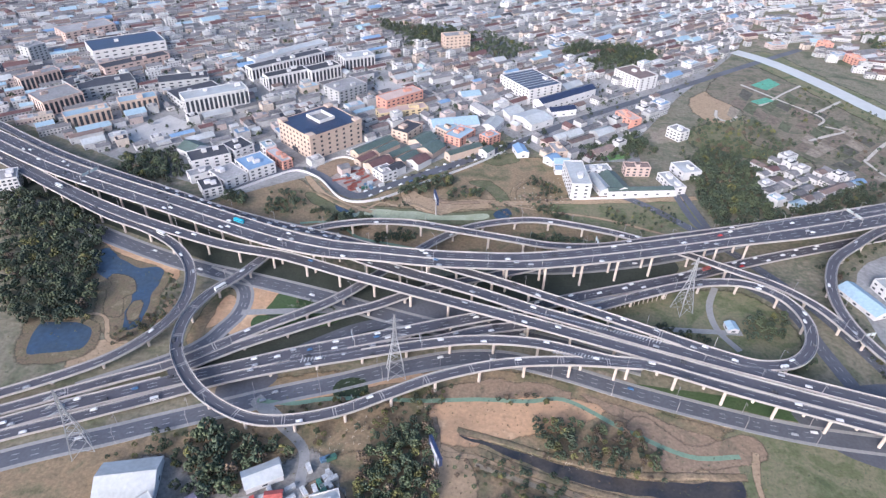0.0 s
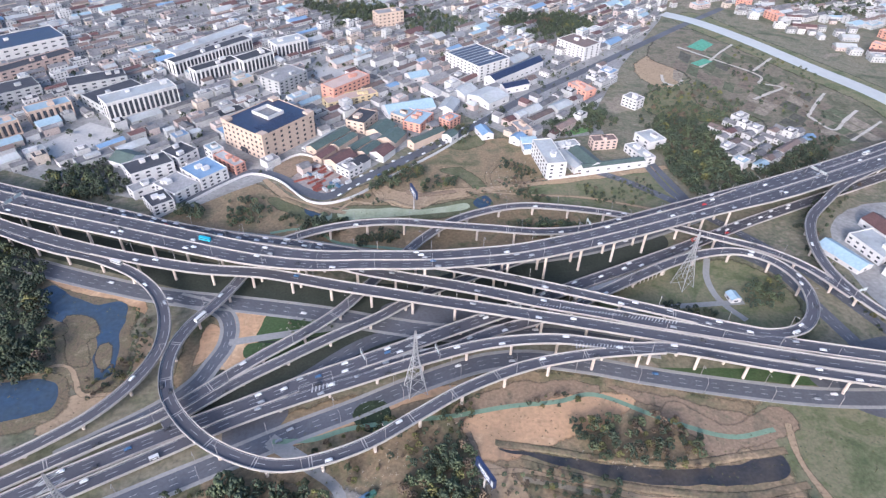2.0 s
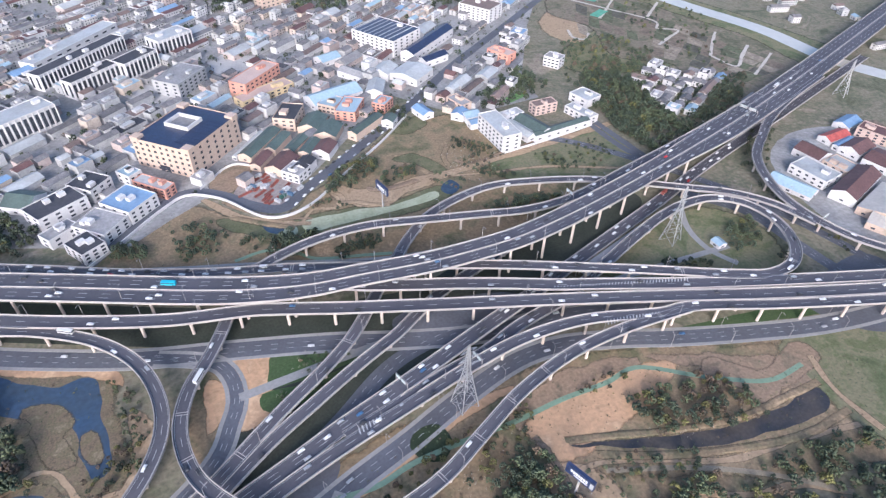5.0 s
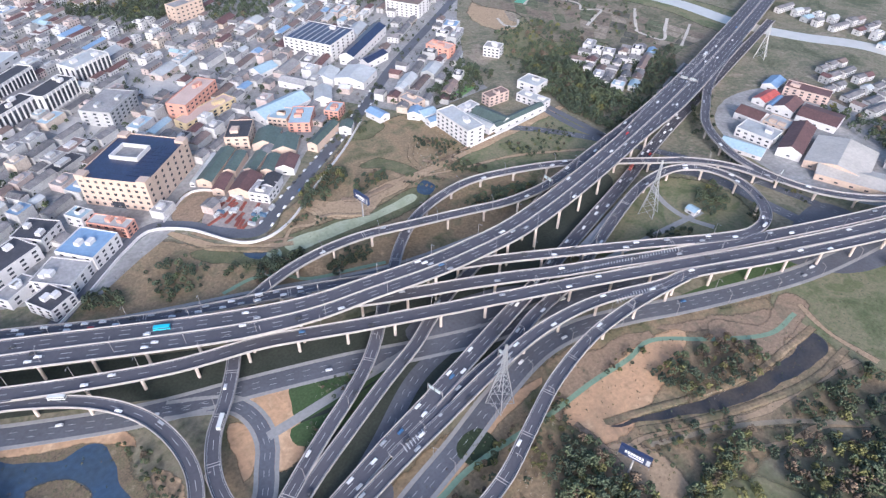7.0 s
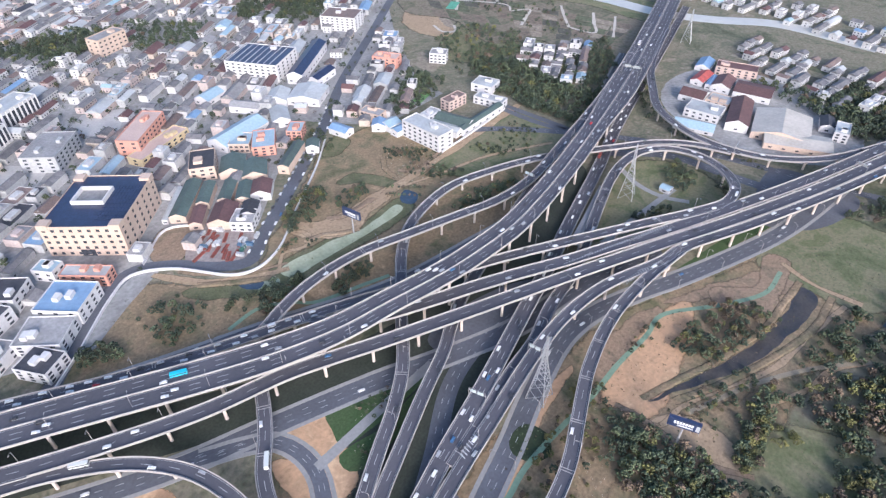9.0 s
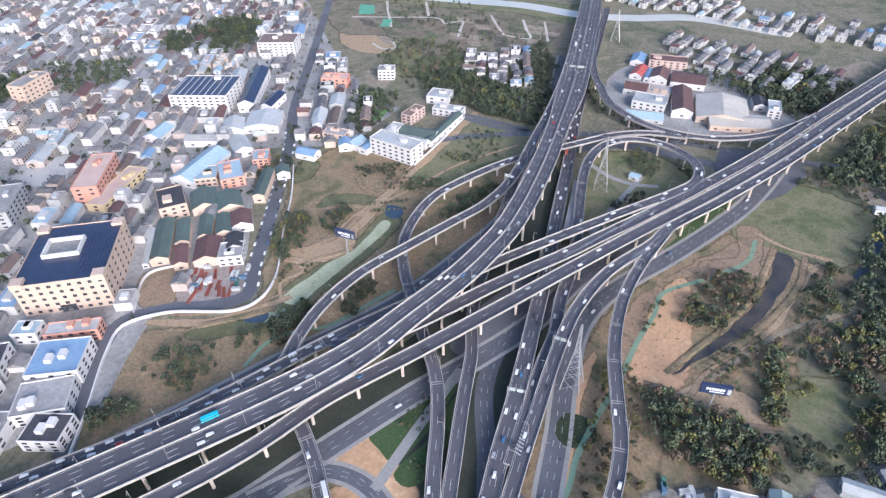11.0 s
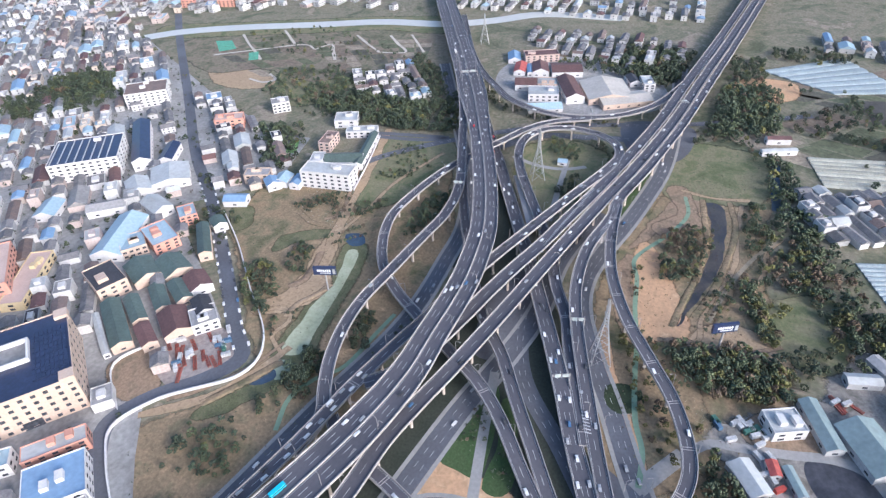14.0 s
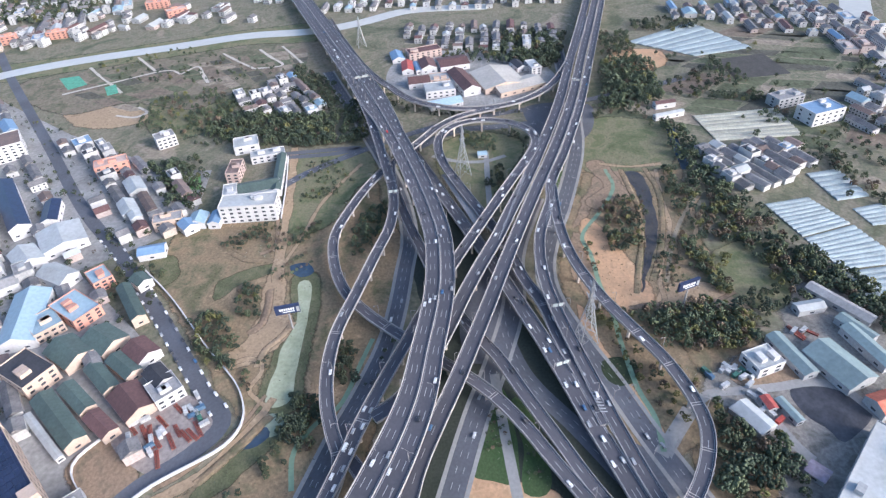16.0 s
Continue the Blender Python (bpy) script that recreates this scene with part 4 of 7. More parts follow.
patch("pond", [(-287.8, 403.8), (-280.4, 408.7), (-263.4, 395.2), (-244.0, 384.7), (-224.1, 383.5), (-219.7, 369.1), (-220.4, 349.8), (-215.7, 330.7), (-217.6, 313.5), (-225.7, 313.3), (-230.3, 329.7), (-233.7, 348.1), (-243.3, 360.5), (-260.4, 367.2), (-274.6, 378.6)], 0.09, WATER, "dark blue pond with reeds at its edge", 2, category="water")
patch("pond", [(-283.9, 317.4), (-272.6, 317.9), (-258.1, 318.2), (-245.3, 308.7), (-244.7, 293.6), (-253.9, 290.0), (-264.4, 288.2), (-277.6, 287.1)], 0.091, WATER, "shallow dark pond", 2, category="water")
patch("pond_margin", [(-293.5, 406.1), (-281.9, 414.6), (-261.4, 401.8), (-241.8, 391.1), (-222.2, 389.5), (-215.5, 368.2), (-216.6, 349.0), (-210.8, 325.3), (-213.8, 305.5), (-227.8, 308.6), (-243.7, 320.2), (-261.7, 359.0), (-282.6, 377.9)], 0.052, REEDS, "brown reed margin round the pond", 3)
patch("pond_margin", [(-292.0, 325.0), (-259.2, 322.8), (-241.4, 309.7), (-239.7, 288.9), (-252.1, 283.0), (-278.2, 280.6)], 0.053, REEDS, "brown reed margin round the pond", 3)
patch("sand_shore", [(-288.6, 420.6), (-273.5, 424.3), (-259.6, 409.8), (-228.5, 395.8), (-211.3, 380.2), (-207.9, 370.6), (-227.1, 387.3), (-257.1, 398.2), (-277.4, 410.9)], 0.062, SAND, "bare earth pond shore", 1.5)
patch("marsh_island", [(-260.3, 374.0), (-240.7, 367.7), (-234.6, 353.0), (-240.7, 347.4), (-232.0, 325.8), (-241.7, 328.0), (-253.2, 352.5)], 0.13, REEDS, "brown reed island in the pond", 2)
patch("marsh_island", [(-266.6, 365.7), (-260.4, 367.2), (-255.6, 357.6), (-260.8, 355.1)], 0.132, REEDS, "brown reed island in the pond", 1)
patch("marsh_island", [(-229.5, 342.7), (-224.9, 343.9), (-220.4, 323.2), (-224.2, 322.0)], 0.134, REEDS, "brown reed island in the pond", 1)
patch("pond_bank", [(-239.2, 299.7), (-213.5, 303.5), (-203.6, 319.5), (-204.0, 346.2), (-198.9, 345.1), (-197.2, 318.0), (-209.4, 296.8), (-230.0, 283.2), (-245.0, 276.4)], 0.05, TAN, "pale bare bank beside the ramp", 2)
strip("dirt_track", [(-276.1, 320.3), (-261.0, 324.0), (-253.0, 328.4), (-243.3, 325.4), (-236.5, 314.5), (-229.5, 302.1), (-213.0, 300.6)], 2.0, 0.1, TAN, "trodden pale path between the ponds", "path")
strip("town_street", [(576.0, 1017.0), (475.5, 944.3), (271.4, 788.2), (149.6, 695.8), (81.1, 634.1), (-7.4, 564.0), (-60.3, 524.2), (-83.3, 506.0)] + [(-104.3, 518.5), (-126.5, 543.6), (-148.7, 556.1), (-169.6, 546.9), (-205.8, 511.9), (-229.2, 487.5)], 11, 0.16, OLD_ASPHALT, "grey asphalt town street lined with parked cars", "road")
strip("dirt_track", [(-2.0, 245.3), (0.7, 228.6), (-0.6, 210.2), (-0.4, 189.5), (9.5, 168.6)], 2.5, 0.1, RED_SOIL, "worn dirt track through the woods", "path")
strip("wall_lane", [(229.3, 528.7), (232.8, 477.7)] + [(241.6, 453.8), (239.3, 499.4), (235.8, 544.6)], 7, 0.15, OLD_ASPHALT, "narrow asphalt lane", "road")
strip("park_path", [(-55.1, 341.9), (-102.2, 338.8), (-147.0, 334.9)], 6, 0.14, PATH, "pale concrete path across the lawn", "path")
strip("ramp_path", [(-86.6, 231.2), (-101.4, 243.8), (-115.2, 255.6)], 8, 0.13, PATH, "pale concrete access road", "path")
strip("loop_path", [(220.4, 329.7), (169.2, 331.4), (116.1, 332.5)], 5, 0.13, PATH, "pale concrete path inside the loop", "path")
strip("loop_ring_path", [(218.4, 382.1), (205.6, 357.5), (203.4, 332.3), (212.1, 311.4)], 5, 0.131, PATH, "pale concrete path inside the loop", "path")
strip("green_path", [(-113.5, 253.6), (-91.5, 252.1), (-71.2, 256.5), (-34.7, 258.0), (-9.0, 257.7), (25.7, 260.1), (58.1, 259.9), (79.5, 262.4), (116.7, 238.9), (150.1, 222.0), (178.8, 223.3)], 3.2, 0.15, GREENPATH, "pale green cycle path", "path")
strip("green_path", [(-129.0, 456.0), (-105.0, 458.9), (-86.6, 448.9), (-75.1, 437.0), (-40.2, 426.6), (-20.7, 420.9)], 3.0, 0.15, GREENPATH, "pale green cycle path", "path")
strip("meadow_path", [(22.5, 212.3), (67.3, 194.8), (103.4, 174.8), (134.9, 150.5)], 3, 0.12, material("trodden_earth", (0.3, 0.25, 0.18), 0.95), "trodden earth path", "path")
strip("village_canal", [(253.2, 142.0), (218.8, 146.8), (172.1, 150.8)], 8, 0.12, WATER, "dark village canal", "water")


def wall_line(nm, pts, h, w, mat, label):
    p = spline([(x, y, 0) for x, y in pts], 5.0)
    v, f = [], []
    sweep(p, [(w / 2, -0.2), (w / 2, h), (-w / 2, h), (-w / 2, -0.2)], v, f)
    v2, f2 = [], []
    sweep(p, [(w * 0.9, h - 0.02), (w * 0.9, h + 0.25), (-w * 0.9, h + 0.25), (-w * 0.9, h - 0.02)], v2, f2)
    top = empty(nm)
    tagged(top, label, "wall")
    mesh_ob("wall_body", v, f, mat, top)
    mesh_ob("coping", v2, f2, mat, top)


def plaster(nm, c, amount=0.1):
    return material(nm, c, 0.85, scale=0.08, fine=0.7, amount=amount, vary=0.06)


WHITE = plaster("white_render", (0.6, 0.58, 0.57))
CREAM = plaster("cream_render", (0.53, 0.41, 0.33))
PINK = plaster("pink_tile_wall", (0.5, 0.38, 0.33))
GREYW = plaster("grey_render", (0.4, 0.4, 0.4), 0.15)
ORANGE = plaster("orange_render", (0.56, 0.29, 0.22))
YELLOW = plaster("yellow_render", (0.58, 0.46, 0.28))
FLAT = material("grey_flat_roof", (0.3, 0.29, 0.29), 0.9, scale=0.06, fine=0.4, amount=0.2, vary=0.15)
DARKROOF = material("dark_flat_roof", (0.055, 0.055, 0.065), 0.8, scale=0.08, fine=0.5, amount=0.2, vary=0.2)
NAVY = material("navy_solar_roof", (0.03, 0.04, 0.085), 0.35, scale=0.2, fine=0.6, amount=0.25)
BLUE = material("blue_metal_roof", (0.2, 0.3, 0.44), 0.5, scale=0.06, fine=0.4, amount=0.12, vary=0.12)
PALEBLUE = material("pale_blue_metal_roof", (0.3, 0.39, 0.45), 0.5, second=(0.3, 0.4, 0.46), scale=0.06, fine=0.4, amount=0.12, vary=0.12)
PALEROOF = material("pale_metal_roof", (0.44, 0.45, 0.45), 0.5, second=(0.36, 0.36, 0.35), scale=0.06, fine=0.4, amount=0.12, vary=0.1)
GREENROOF = material("green_metal_roof", (0.09, 0.12, 0.105), 0.6, scale=0.08, fine=0.5, amount=0.2, vary=0.15)
MAROON = material("maroon_roof", (0.13, 0.07, 0.065), 0.7, scale=0.08, fine=0.5, amount=0.2, vary=0.2)
TILE = material("grey_roof_tile", (0.12, 0.115, 0.12), 0.8, second=(0.19, 0.18, 0.18), scale=0.15, fine=0.8, amount=0.25, vary=0.3)
BROWNTILE = material("brown_roof_tile", (0.19, 0.135, 0.115), 0.8, second=(0.15, 0.115, 0.105), scale=0.15, fine=0.8, amount=0.25, vary=0.3)

wall_line("boundary_wall", [(-230.0, 482.2), (-203.2, 506.8), (-171.7, 538.3), (-152.1, 551.1), (-128.3, 538.1), (-98.5, 498.5), (-82.8, 493.4), (-61.1, 500.9), (-20.2, 535.4), (26.7, 573.5), (64.8, 610.2)], 2.2, 0.5, WHITE, "long white boundary wall along the town street")
wall_line("yard_wall", [(-139.9, 556.9), (-109.3, 584.0), (-87.6, 571.3)], 2.0, 0.4, WHITE, "white wall round the building plot")
wall_line("factory_wall", [(123.6, 511.8), (173.9, 517.3), (229.5, 525.7)], 2.0, 0.4, WHITE, "white factory boundary wall")

WINDOW_MESHES = {}


def window_mesh(w, h, frame_mat):
    key = (round(w, 1), round(h, 1), frame_mat.name)
    if key not in WINDOW_MESHES:
        v, f = [], []
        for x0, x1, z0, z1, y0 in ((-w / 2, w / 2, 0, h, -0.02), (-w / 2 - 0.12, w / 2 + 0.12, -0.22, -0.02, -0.16)):
            k = len(v)
            n0 = len(f)
            box_data(x0, x1, y0 - 0.04, 0.1, z0, z1, v, f)
            for i in range(n0, len(f)):
                f[i] = (f[i], 0 if k == 0 else 1)
        me = bpy.data.meshes.new("window")
        me.from_pydata(v, [], [a for a, _ in f])
        me.materials.append(GLASS)
        me.materials.append(frame_mat)
        me.polygons.foreach_set("material_index", [s for _, s in f])
        WINDOW_MESHES[key] = me
    return WINDOW_MESHES[key]


USED = []


def building(p0, p1, depth, h, storeys, pitch, wall, roof, label, name="building", win=(1.7, 1.6), fins=False, heads=1, gable=False, sides_too=True):
    """A block on the ground line p0 to p1 that reaches depth metres to the left of that line."""
    dx, dy = p1[0] - p0[0], p1[1] - p0[1]
    L = math.hypot(dx, dy)
    turn = math.degrees(math.atan2(dy, dx))
    top = empty(name, p0[0], p0[1], 0, turn)
    tagged(top, label, "building")
    c, s = dx / L, dy / L
    USED.append([(p0[0] + a * c - b * s, p0[1] + a * s + b * c) for a, b in ((-4, -4), (L + 4, -4), (L + 4, depth + 4), (-4, depth + 4))])
    v, f = [], []
    box_data(0, L, 0, depth, -0.3, h, v, f)
    mesh_ob("wall", v, f, wall, top)
    if gable:
        along = L < depth
        r = min(L, depth) * (0.22 if min(L, depth) < 26 else 0.1)
        if along:
            v = [(-0.4, -0.4, h), (L + 0.4, -0.4, h), (L / 2, -0.4, h + r), (-0.4, depth + 0.4, h), (L + 0.4, depth + 0.4, h), (L / 2, depth + 0.4, h + r)]
            f = [(0, 1, 2), (3, 5, 4), (0, 2, 5, 3), (1, 4, 5, 2), (0, 3, 4, 1)]
        else:
            v = [(-0.4, -0.4, h), (-0.4, depth + 0.4, h), (-0.4, depth / 2, h + r), (L + 0.4, -0.4, h), (L + 0.4, depth + 0.4, h), (L + 0.4, depth / 2, h + r)]
            f = [(0, 2, 1), (3, 4, 5), (0, 3, 5, 2), (1, 2, 5, 4), (0, 1, 4, 3)]
        mesh_ob("roof", v, [(q, 1 if len(q) == 3 else 0) for q in f], [roof, wall], top)
    else:
        v, f = [], []
        box_data(0.3, L - 0.3, 0.3, depth - 0.3, h, h + 0.25, v, f)
        mesh_ob("roof", v, f, roof, top)
        v, f = [], []
        for a in ((0, L, 0, 0.35), (0, L, depth - 0.35, depth), (0, 0.35, 0.35, depth - 0.35), (L - 0.35, L, 0.35, depth - 0.35)):
            box_data(*a, h - 0.05, h + 1.1, v, f)
        mesh_ob("roof_parapet", v, f, wall, top)
        rnd = random.Random(int(abs(p0[0] * 7 + p0[1] * 13)))
        for i in range(heads):
            a, b = 4 + rnd.random() * max(1, L - 12), 3 + rnd.random() * max(1, depth - 9)
            v, f = [], []
            box_data(a, a + 4.5 + rnd.random() * 3, b, b + 4, h + 0.2, h + 3.2, v, f)
            mesh_ob("stair_head", v, f, wall, top)
    st = h / max(1, storeys)
    pitch = pitch * 1.5 if L > 20 else pitch
    w, wh = win[0], min(win[1], st * (0.76 if fins else 0.62))
    me = window_mesh(w, wh, wall)
    faces_ = [(L, 0, 0, 0)] + ([(depth, L, 0, 90), (depth, 0, depth, -90)] if sides_too else [])
    for length, ox, oy, rot in faces_:
        n = max(1, int((length - 2) / (pitch if rot == 0 else pitch * 1.35)))
        for k in range(storeys):
            for i in range(n):
                a = (i + 0.5) * length / n
                ob = new("window", me)
                ob.parent = top
                r = radians(rot)
                ob.matrix_local = pose(ox + a * math.cos(r), oy + a * math.sin(r), k * st + st * (0.14 if fins else 0.28), 0, 0, rot)
        if fins and rot == 0:
            v, f = [], []
            box_data(-0.35, 0.35, -0.7, 0.0, 0, h + 0.8, v, f)
            fin = mesh_ob("facade_fin", v, f, wall, top)
            fin.location = (0.4, 0, 0)
            for i in range(1, n + 1):
                ob = new("facade_fin", fin.data)
                ob.parent = top
                ob.location = (0.4 + i * (length - 0.8) / n, 0, 0)
    return top, L


def shed(p0, p1, depth, h, roof, label, wall=None):
    return building(p0, p1, depth, h, 1, 7.0, wall or WHITE, roof, label, name="shed", win=(3.0, 1.4), heads=0, gable=True)


# ---- the named buildings of the town ----
q, od, oh = [(-183.4, 616.0), (-141.3, 574.9)], 67.5, 26.0
office, L = building(q[0], q[1], od, oh, 5, 4.2, CREAM, NAVY, "cream five-storey office block with navy solar roof and inner court", win=(2.6, 2.3), heads=0)
for a, b in ((0, 0), (L - 7, 0), (L - 7, od - 7), (0, od - 7)):
    v, f = [], []
    box_data(a - 0.5, a + 7.5, b - 0.5, b + 7.5, oh - 2, oh + 2.6, v, f)
    mesh_ob("corner_tower", v, f, CREAM, office)
c0, c1, c2, c3 = L * 0.2, L * 0.62, od * 0.42, od * 0.72
for a in ((c0, c1, c2, c2 + 1.2), (c0, c1, c3 - 1.2, c3), (c0, c0 + 1.2, c2 + 1.2, c3 - 1.2), (c1 - 1.2, c1, c2 + 1.2, c3 - 1.2)):
    v, f = [], []
    box_data(*a, oh + 0.2, oh + 3.6, v, f)
    mesh_ob("court_wall", v, f, WHITE, office, "pale wall round the inner court")
v, f = [], []
box_data(c0 + 1.2, c1 - 1.2, c2 + 1.2, c3 - 1.2, oh + 0.2, oh + 0.45, v, f)
mesh_ob("court_floor", v, f, FLAT, office, "grey court floor")
v, f = [], []
rows_, cols_ = int((od - 20) / 5), int((L * 0.34) / 2.5)
for i in range(rows_):
    for j in range(cols_):
        box_data(L - 2 - 2.5 * j - 2.2, L - 2 - 2.5 * j, 9 + 5 * i, 13.6 + 5 * i, oh + 0.35, oh + 0.75, v, f)
tagged(mesh_ob("solar_array", v, f, NAVY, office, "rows of navy solar panels"), kind="stuff")
v, f = [], []
box_data(L * 0.4, L * 0.58, -0.12, 0.3, 0, 6.0, v, f)
mesh_ob("gateway", v, f, GLASS, office, "dark gateway opening")


def block(q, d, h, st, pitch, wl, rf, label, fins):
    if fins:
        top, L = building(q[0], q[1], d, h, 1, 3.4, wl, rf, label, win=(3.2, h * 0.74), fins=True, heads=2)
    else:
        top, L = building(q[0], q[1], d, h, st, pitch, wl, rf, label, win=(pitch * 0.72, 1.7), heads=2 if d < 45 else 1)
    if "rows of blue solar" in label:
        for i in range(8):
            v, f = [], []
            box_data(2 + i * (L - 5) / 8, 3.1 + i * (L - 5) / 8, 3, d - 3, h + 0.3, h + 0.7, v, f)
            mesh_ob("panel_gap", v, f, PALEROOF, top)


block([(-6.7, 959.3), (32.6, 974.6)], 20, 19.4, 4, 4.0, CREAM, FLAT, "cream four-storey block among trees", False)
block([(237.6, 8.0), (249.5, -27.7)], 24, 13.4, 3, 4.0, WHITE, BLUE, "white three-storey works with blue roof", False)
block([(278.1, 24.1), (287.9, -6.4)], 18, 10.0, 3, 4.0, GREYW, FLAT, "grey rendered three-storey house beside the greenhouses", False)
block([(607.4, 1030.6), (613.8, 1010.7)], 14, 12.0, 3, 4.0, ORANGE, PINK, "bare orange brick block at the river", False)
block([(621.7, 968.7), (627.1, 940.8)], 14, 10.0, 3, 4.0, ORANGE, PINK, "bare orange brick block at the river", False)
block([(748.8, 864.3), (754.4, 827.8)], 14, 10.0, 3, 4.0, ORANGE, PINK, "bare orange brick block beyond the river", False)
block([(687.6, 804.7), (705.3, 778.5)], 16, 12.0, 3, 4.0, ORANGE, PINK, "bare orange brick block beyond the river", False)
block([(-417.9, 487.3), (-401.6, 495.7)], 22, 14.0, 4, 4.0, WHITE, FLAT, "white four-storey house beside the viaduct", False)

def hall(q, d, h, rf, label):
    shed(q[0], q[1], d, h, rf, label)


hall([(291.9, 145.4), (296.1, 123.4)], 8, 6.0, MAROON, "house with maroon roof at the village bridge")
hall([(266.7, 152.4), (276.0, 120.7)], 6, 5.0, PALEROOF, "white-roofed hut at the village bridge")
hall([(209.2, 338.0), (209.5, 329.3)], 8, 3.5, PALEBLUE, "small hut with pale blue roof inside the loop")
hall([(103.9, 588.2), (112.7, 578.9)], 14, 7.0, BLUE, "shed with a blue metal roof")
hall([(35.2, 600.3), (44.2, 592.8)], 14, 7.0, GREENROOF, "house with dark green gable roof")
hall([(-180.6, 178.8), (-149.8, 184.2)], 24, 4.5, PALEROOF, "white-roofed shed beside the plantation")
hall([(-102.3, 188.9), (-84.0, 198.5)], 12, 4.5, PALEROOF, "white-roofed shed beside the plantation")
GREENGREY = material("grey_green_metal_roof", (0.25, 0.31, 0.31), 0.5, second=(0.21, 0.26, 0.26), scale=0.06, fine=0.4, amount=0.14, vary=0.1)
PURPLE = material("purple_grey_roof", (0.24, 0.21, 0.27), 0.6, fine=0.5)
REDROOF = material("faded_red_roof", (0.45, 0.1, 0.08), 0.6, fine=0.5)
ORANGEROOF = material("orange_red_roof", (0.5, 0.14, 0.08), 0.6, fine=0.5)
block([(-51.9, 189.8), (-66.9, 184.5)], 19.1, 7, 2, 5.0, WHITE, PALEROOF, "small white house on the works track", False)
shed((-36.6, 167.7), (-69.5, 158.6), 10.1, 5, GREENGREY, "long works shed with grey-green metal roof", GREYW)
shed((-50.8, 151.9), (-81.7, 138.8), 22.7, 6, GREENGREY, "large works shed with grey-green metal roof", GREYW)
shed((-32.5, 119.2), (-66.4, 110.0), 9.9, 6, GREENGREY, "long works shed with grey-green metal roof", GREYW)
shed((6.4, 123.2), (-29.7, 98.9), 9.4, 5, FLAT, "long works shed with dusty grey roof", GREYW)
shed((-8.9, 138.9), (-17.1, 137.5), 19.4, 5, PALEROOF, "low white-roofed works shed beside the yard", GREYW)
shed((-23.5, 117.9), (-44.4, 106.9), 9.2, 5, GREENGREY, "works shed with pale grey-green roof", GREYW)
shed((-89.5, 210.2), (-107.2, 198.7), 4.5, 4, PALEROOF, "long white-roofed works shed", GREYW)
shed((-84.5, 182.2), (-100.9, 176.8), 5.0, 4, GREENGREY, "narrow works shed with pale green roof", GREYW)
shed((-82.5, 190.1), (-91.6, 188.5), 5.7, 4, REDROOF, "small grey works hut with a red roof", GREYW)
shed((-129.5, 186.4), (-137.1, 179.7), 8.9, 4, PURPLE, "grey works hut with a purple-grey roof", GREYW)
shed((-86.0, 132.5), (-99.6, 128.8), 19.9, 6, ORANGEROOF, "shed with an orange-red roof", GREYW)
block([(-105.8, 138.7), (-150.8, 183.1)], 37.1, 10, 1, 8.0, GREYW, PALEROOF, "large grey works hall with pale roof", False)
block([(-309.3, 677.2), (-246.0, 719.4)], 25.9, 20, 5, 4.2, WHITE, PALEROOF, "white exhibition slab with tall vertical fins", True)
block([(-350.9, 725.7), (-318.4, 691.0)], 59.2, 11, 2, 6, GREYW, DARKROOF, "low hall with a dark flat roof behind the fin slab", False)
block([(-425.8, 629.0), (-389.3, 659.0)], 18.4, 15, 4, 4, CREAM, PALEBLUE, "cream office slab with pale blue roof", True)
block([(-385.8, 674.4), (-350.8, 698.3)], 19.4, 15, 4, 4, CREAM, PALEBLUE, "cream office slab with pale blue roof", True)
block([(-467.2, 660.2), (-438.6, 695.7)], 40.2, 18, 4, 4, PINK, FLAT, "maroon-clad workshop block with grey flat roof", True)
block([(-535.0, 730.5), (-505.2, 770.2)], 16.3, 18, 4, 4, PINK, FLAT, "pink tiled factory block with flat roof", True)
block([(-582.9, 835.4), (-571.8, 859.3)], 21.3, 22, 6, 4, GREYW, FLAT, "grey six-storey office block", False)
block([(-499.2, 844.9), (-420.5, 905.0)], 56.6, 17, 3, 7, WHITE, NAVY, "large white factory hall with blue solar roof", False)
block([(-582.1, 927.9), (-531.9, 984.9)], 42.9, 15, 4, 6, PINK, FLAT, "beige factory block far in the town", False)
block([(-272.9, 844.5), (-187.1, 941.3)], 20.3, 11, 2, 9, WHITE, PALEROOF, "long white hall with pale flat roof", False)
block([(-263.4, 796.0), (-180.4, 877.3)], 17.4, 17, 5, 4.6, WHITE, DARKROOF, "white apartment slab with dark window bands", True)
block([(-233.3, 764.2), (-188.6, 800.2)], 17.2, 18, 5, 4.6, WHITE, DARKROOF, "white apartment block with dark window bands", True)
block([(-182.5, 792.1), (-148.1, 822.1)], 21.1, 18, 5, 4.6, WHITE, DARKROOF, "white apartment block with dark window bands", True)
block([(-145.1, 843.4), (-106.6, 866.6)], 25.5, 18, 5, 4.6, WHITE, PALEROOF, "white apartment block with dark window bands", True)
block([(-472.3, 730.8), (-455.0, 752.1)], 27.5, 12, 3, 5, GREYW, DARKROOF, "grey works with a dark flat roof", False)
block([(-455.4, 717.1), (-401.8, 755.0)], 33.0, 12, 3, 6, GREYW, DARKROOF, "grey works with a dark flat roof", False)
block([(-369.9, 747.8), (-313.5, 773.3)], 27.4, 12, 3, 6, GREYW, DARKROOF, "grey works with a dark flat roof", False)
block([(-460.1, 793.8), (-397.9, 858.3)], 21.5, 12, 3, 6, PINK, DARKROOF, "pink-grey works with a dark flat roof", False)
block([(-136.1, 729.7), (-104.9, 763.6)], 32.0, 15, 4, 4.4, GREYW, FLAT, "pale grey four-storey works with flat roof", False)
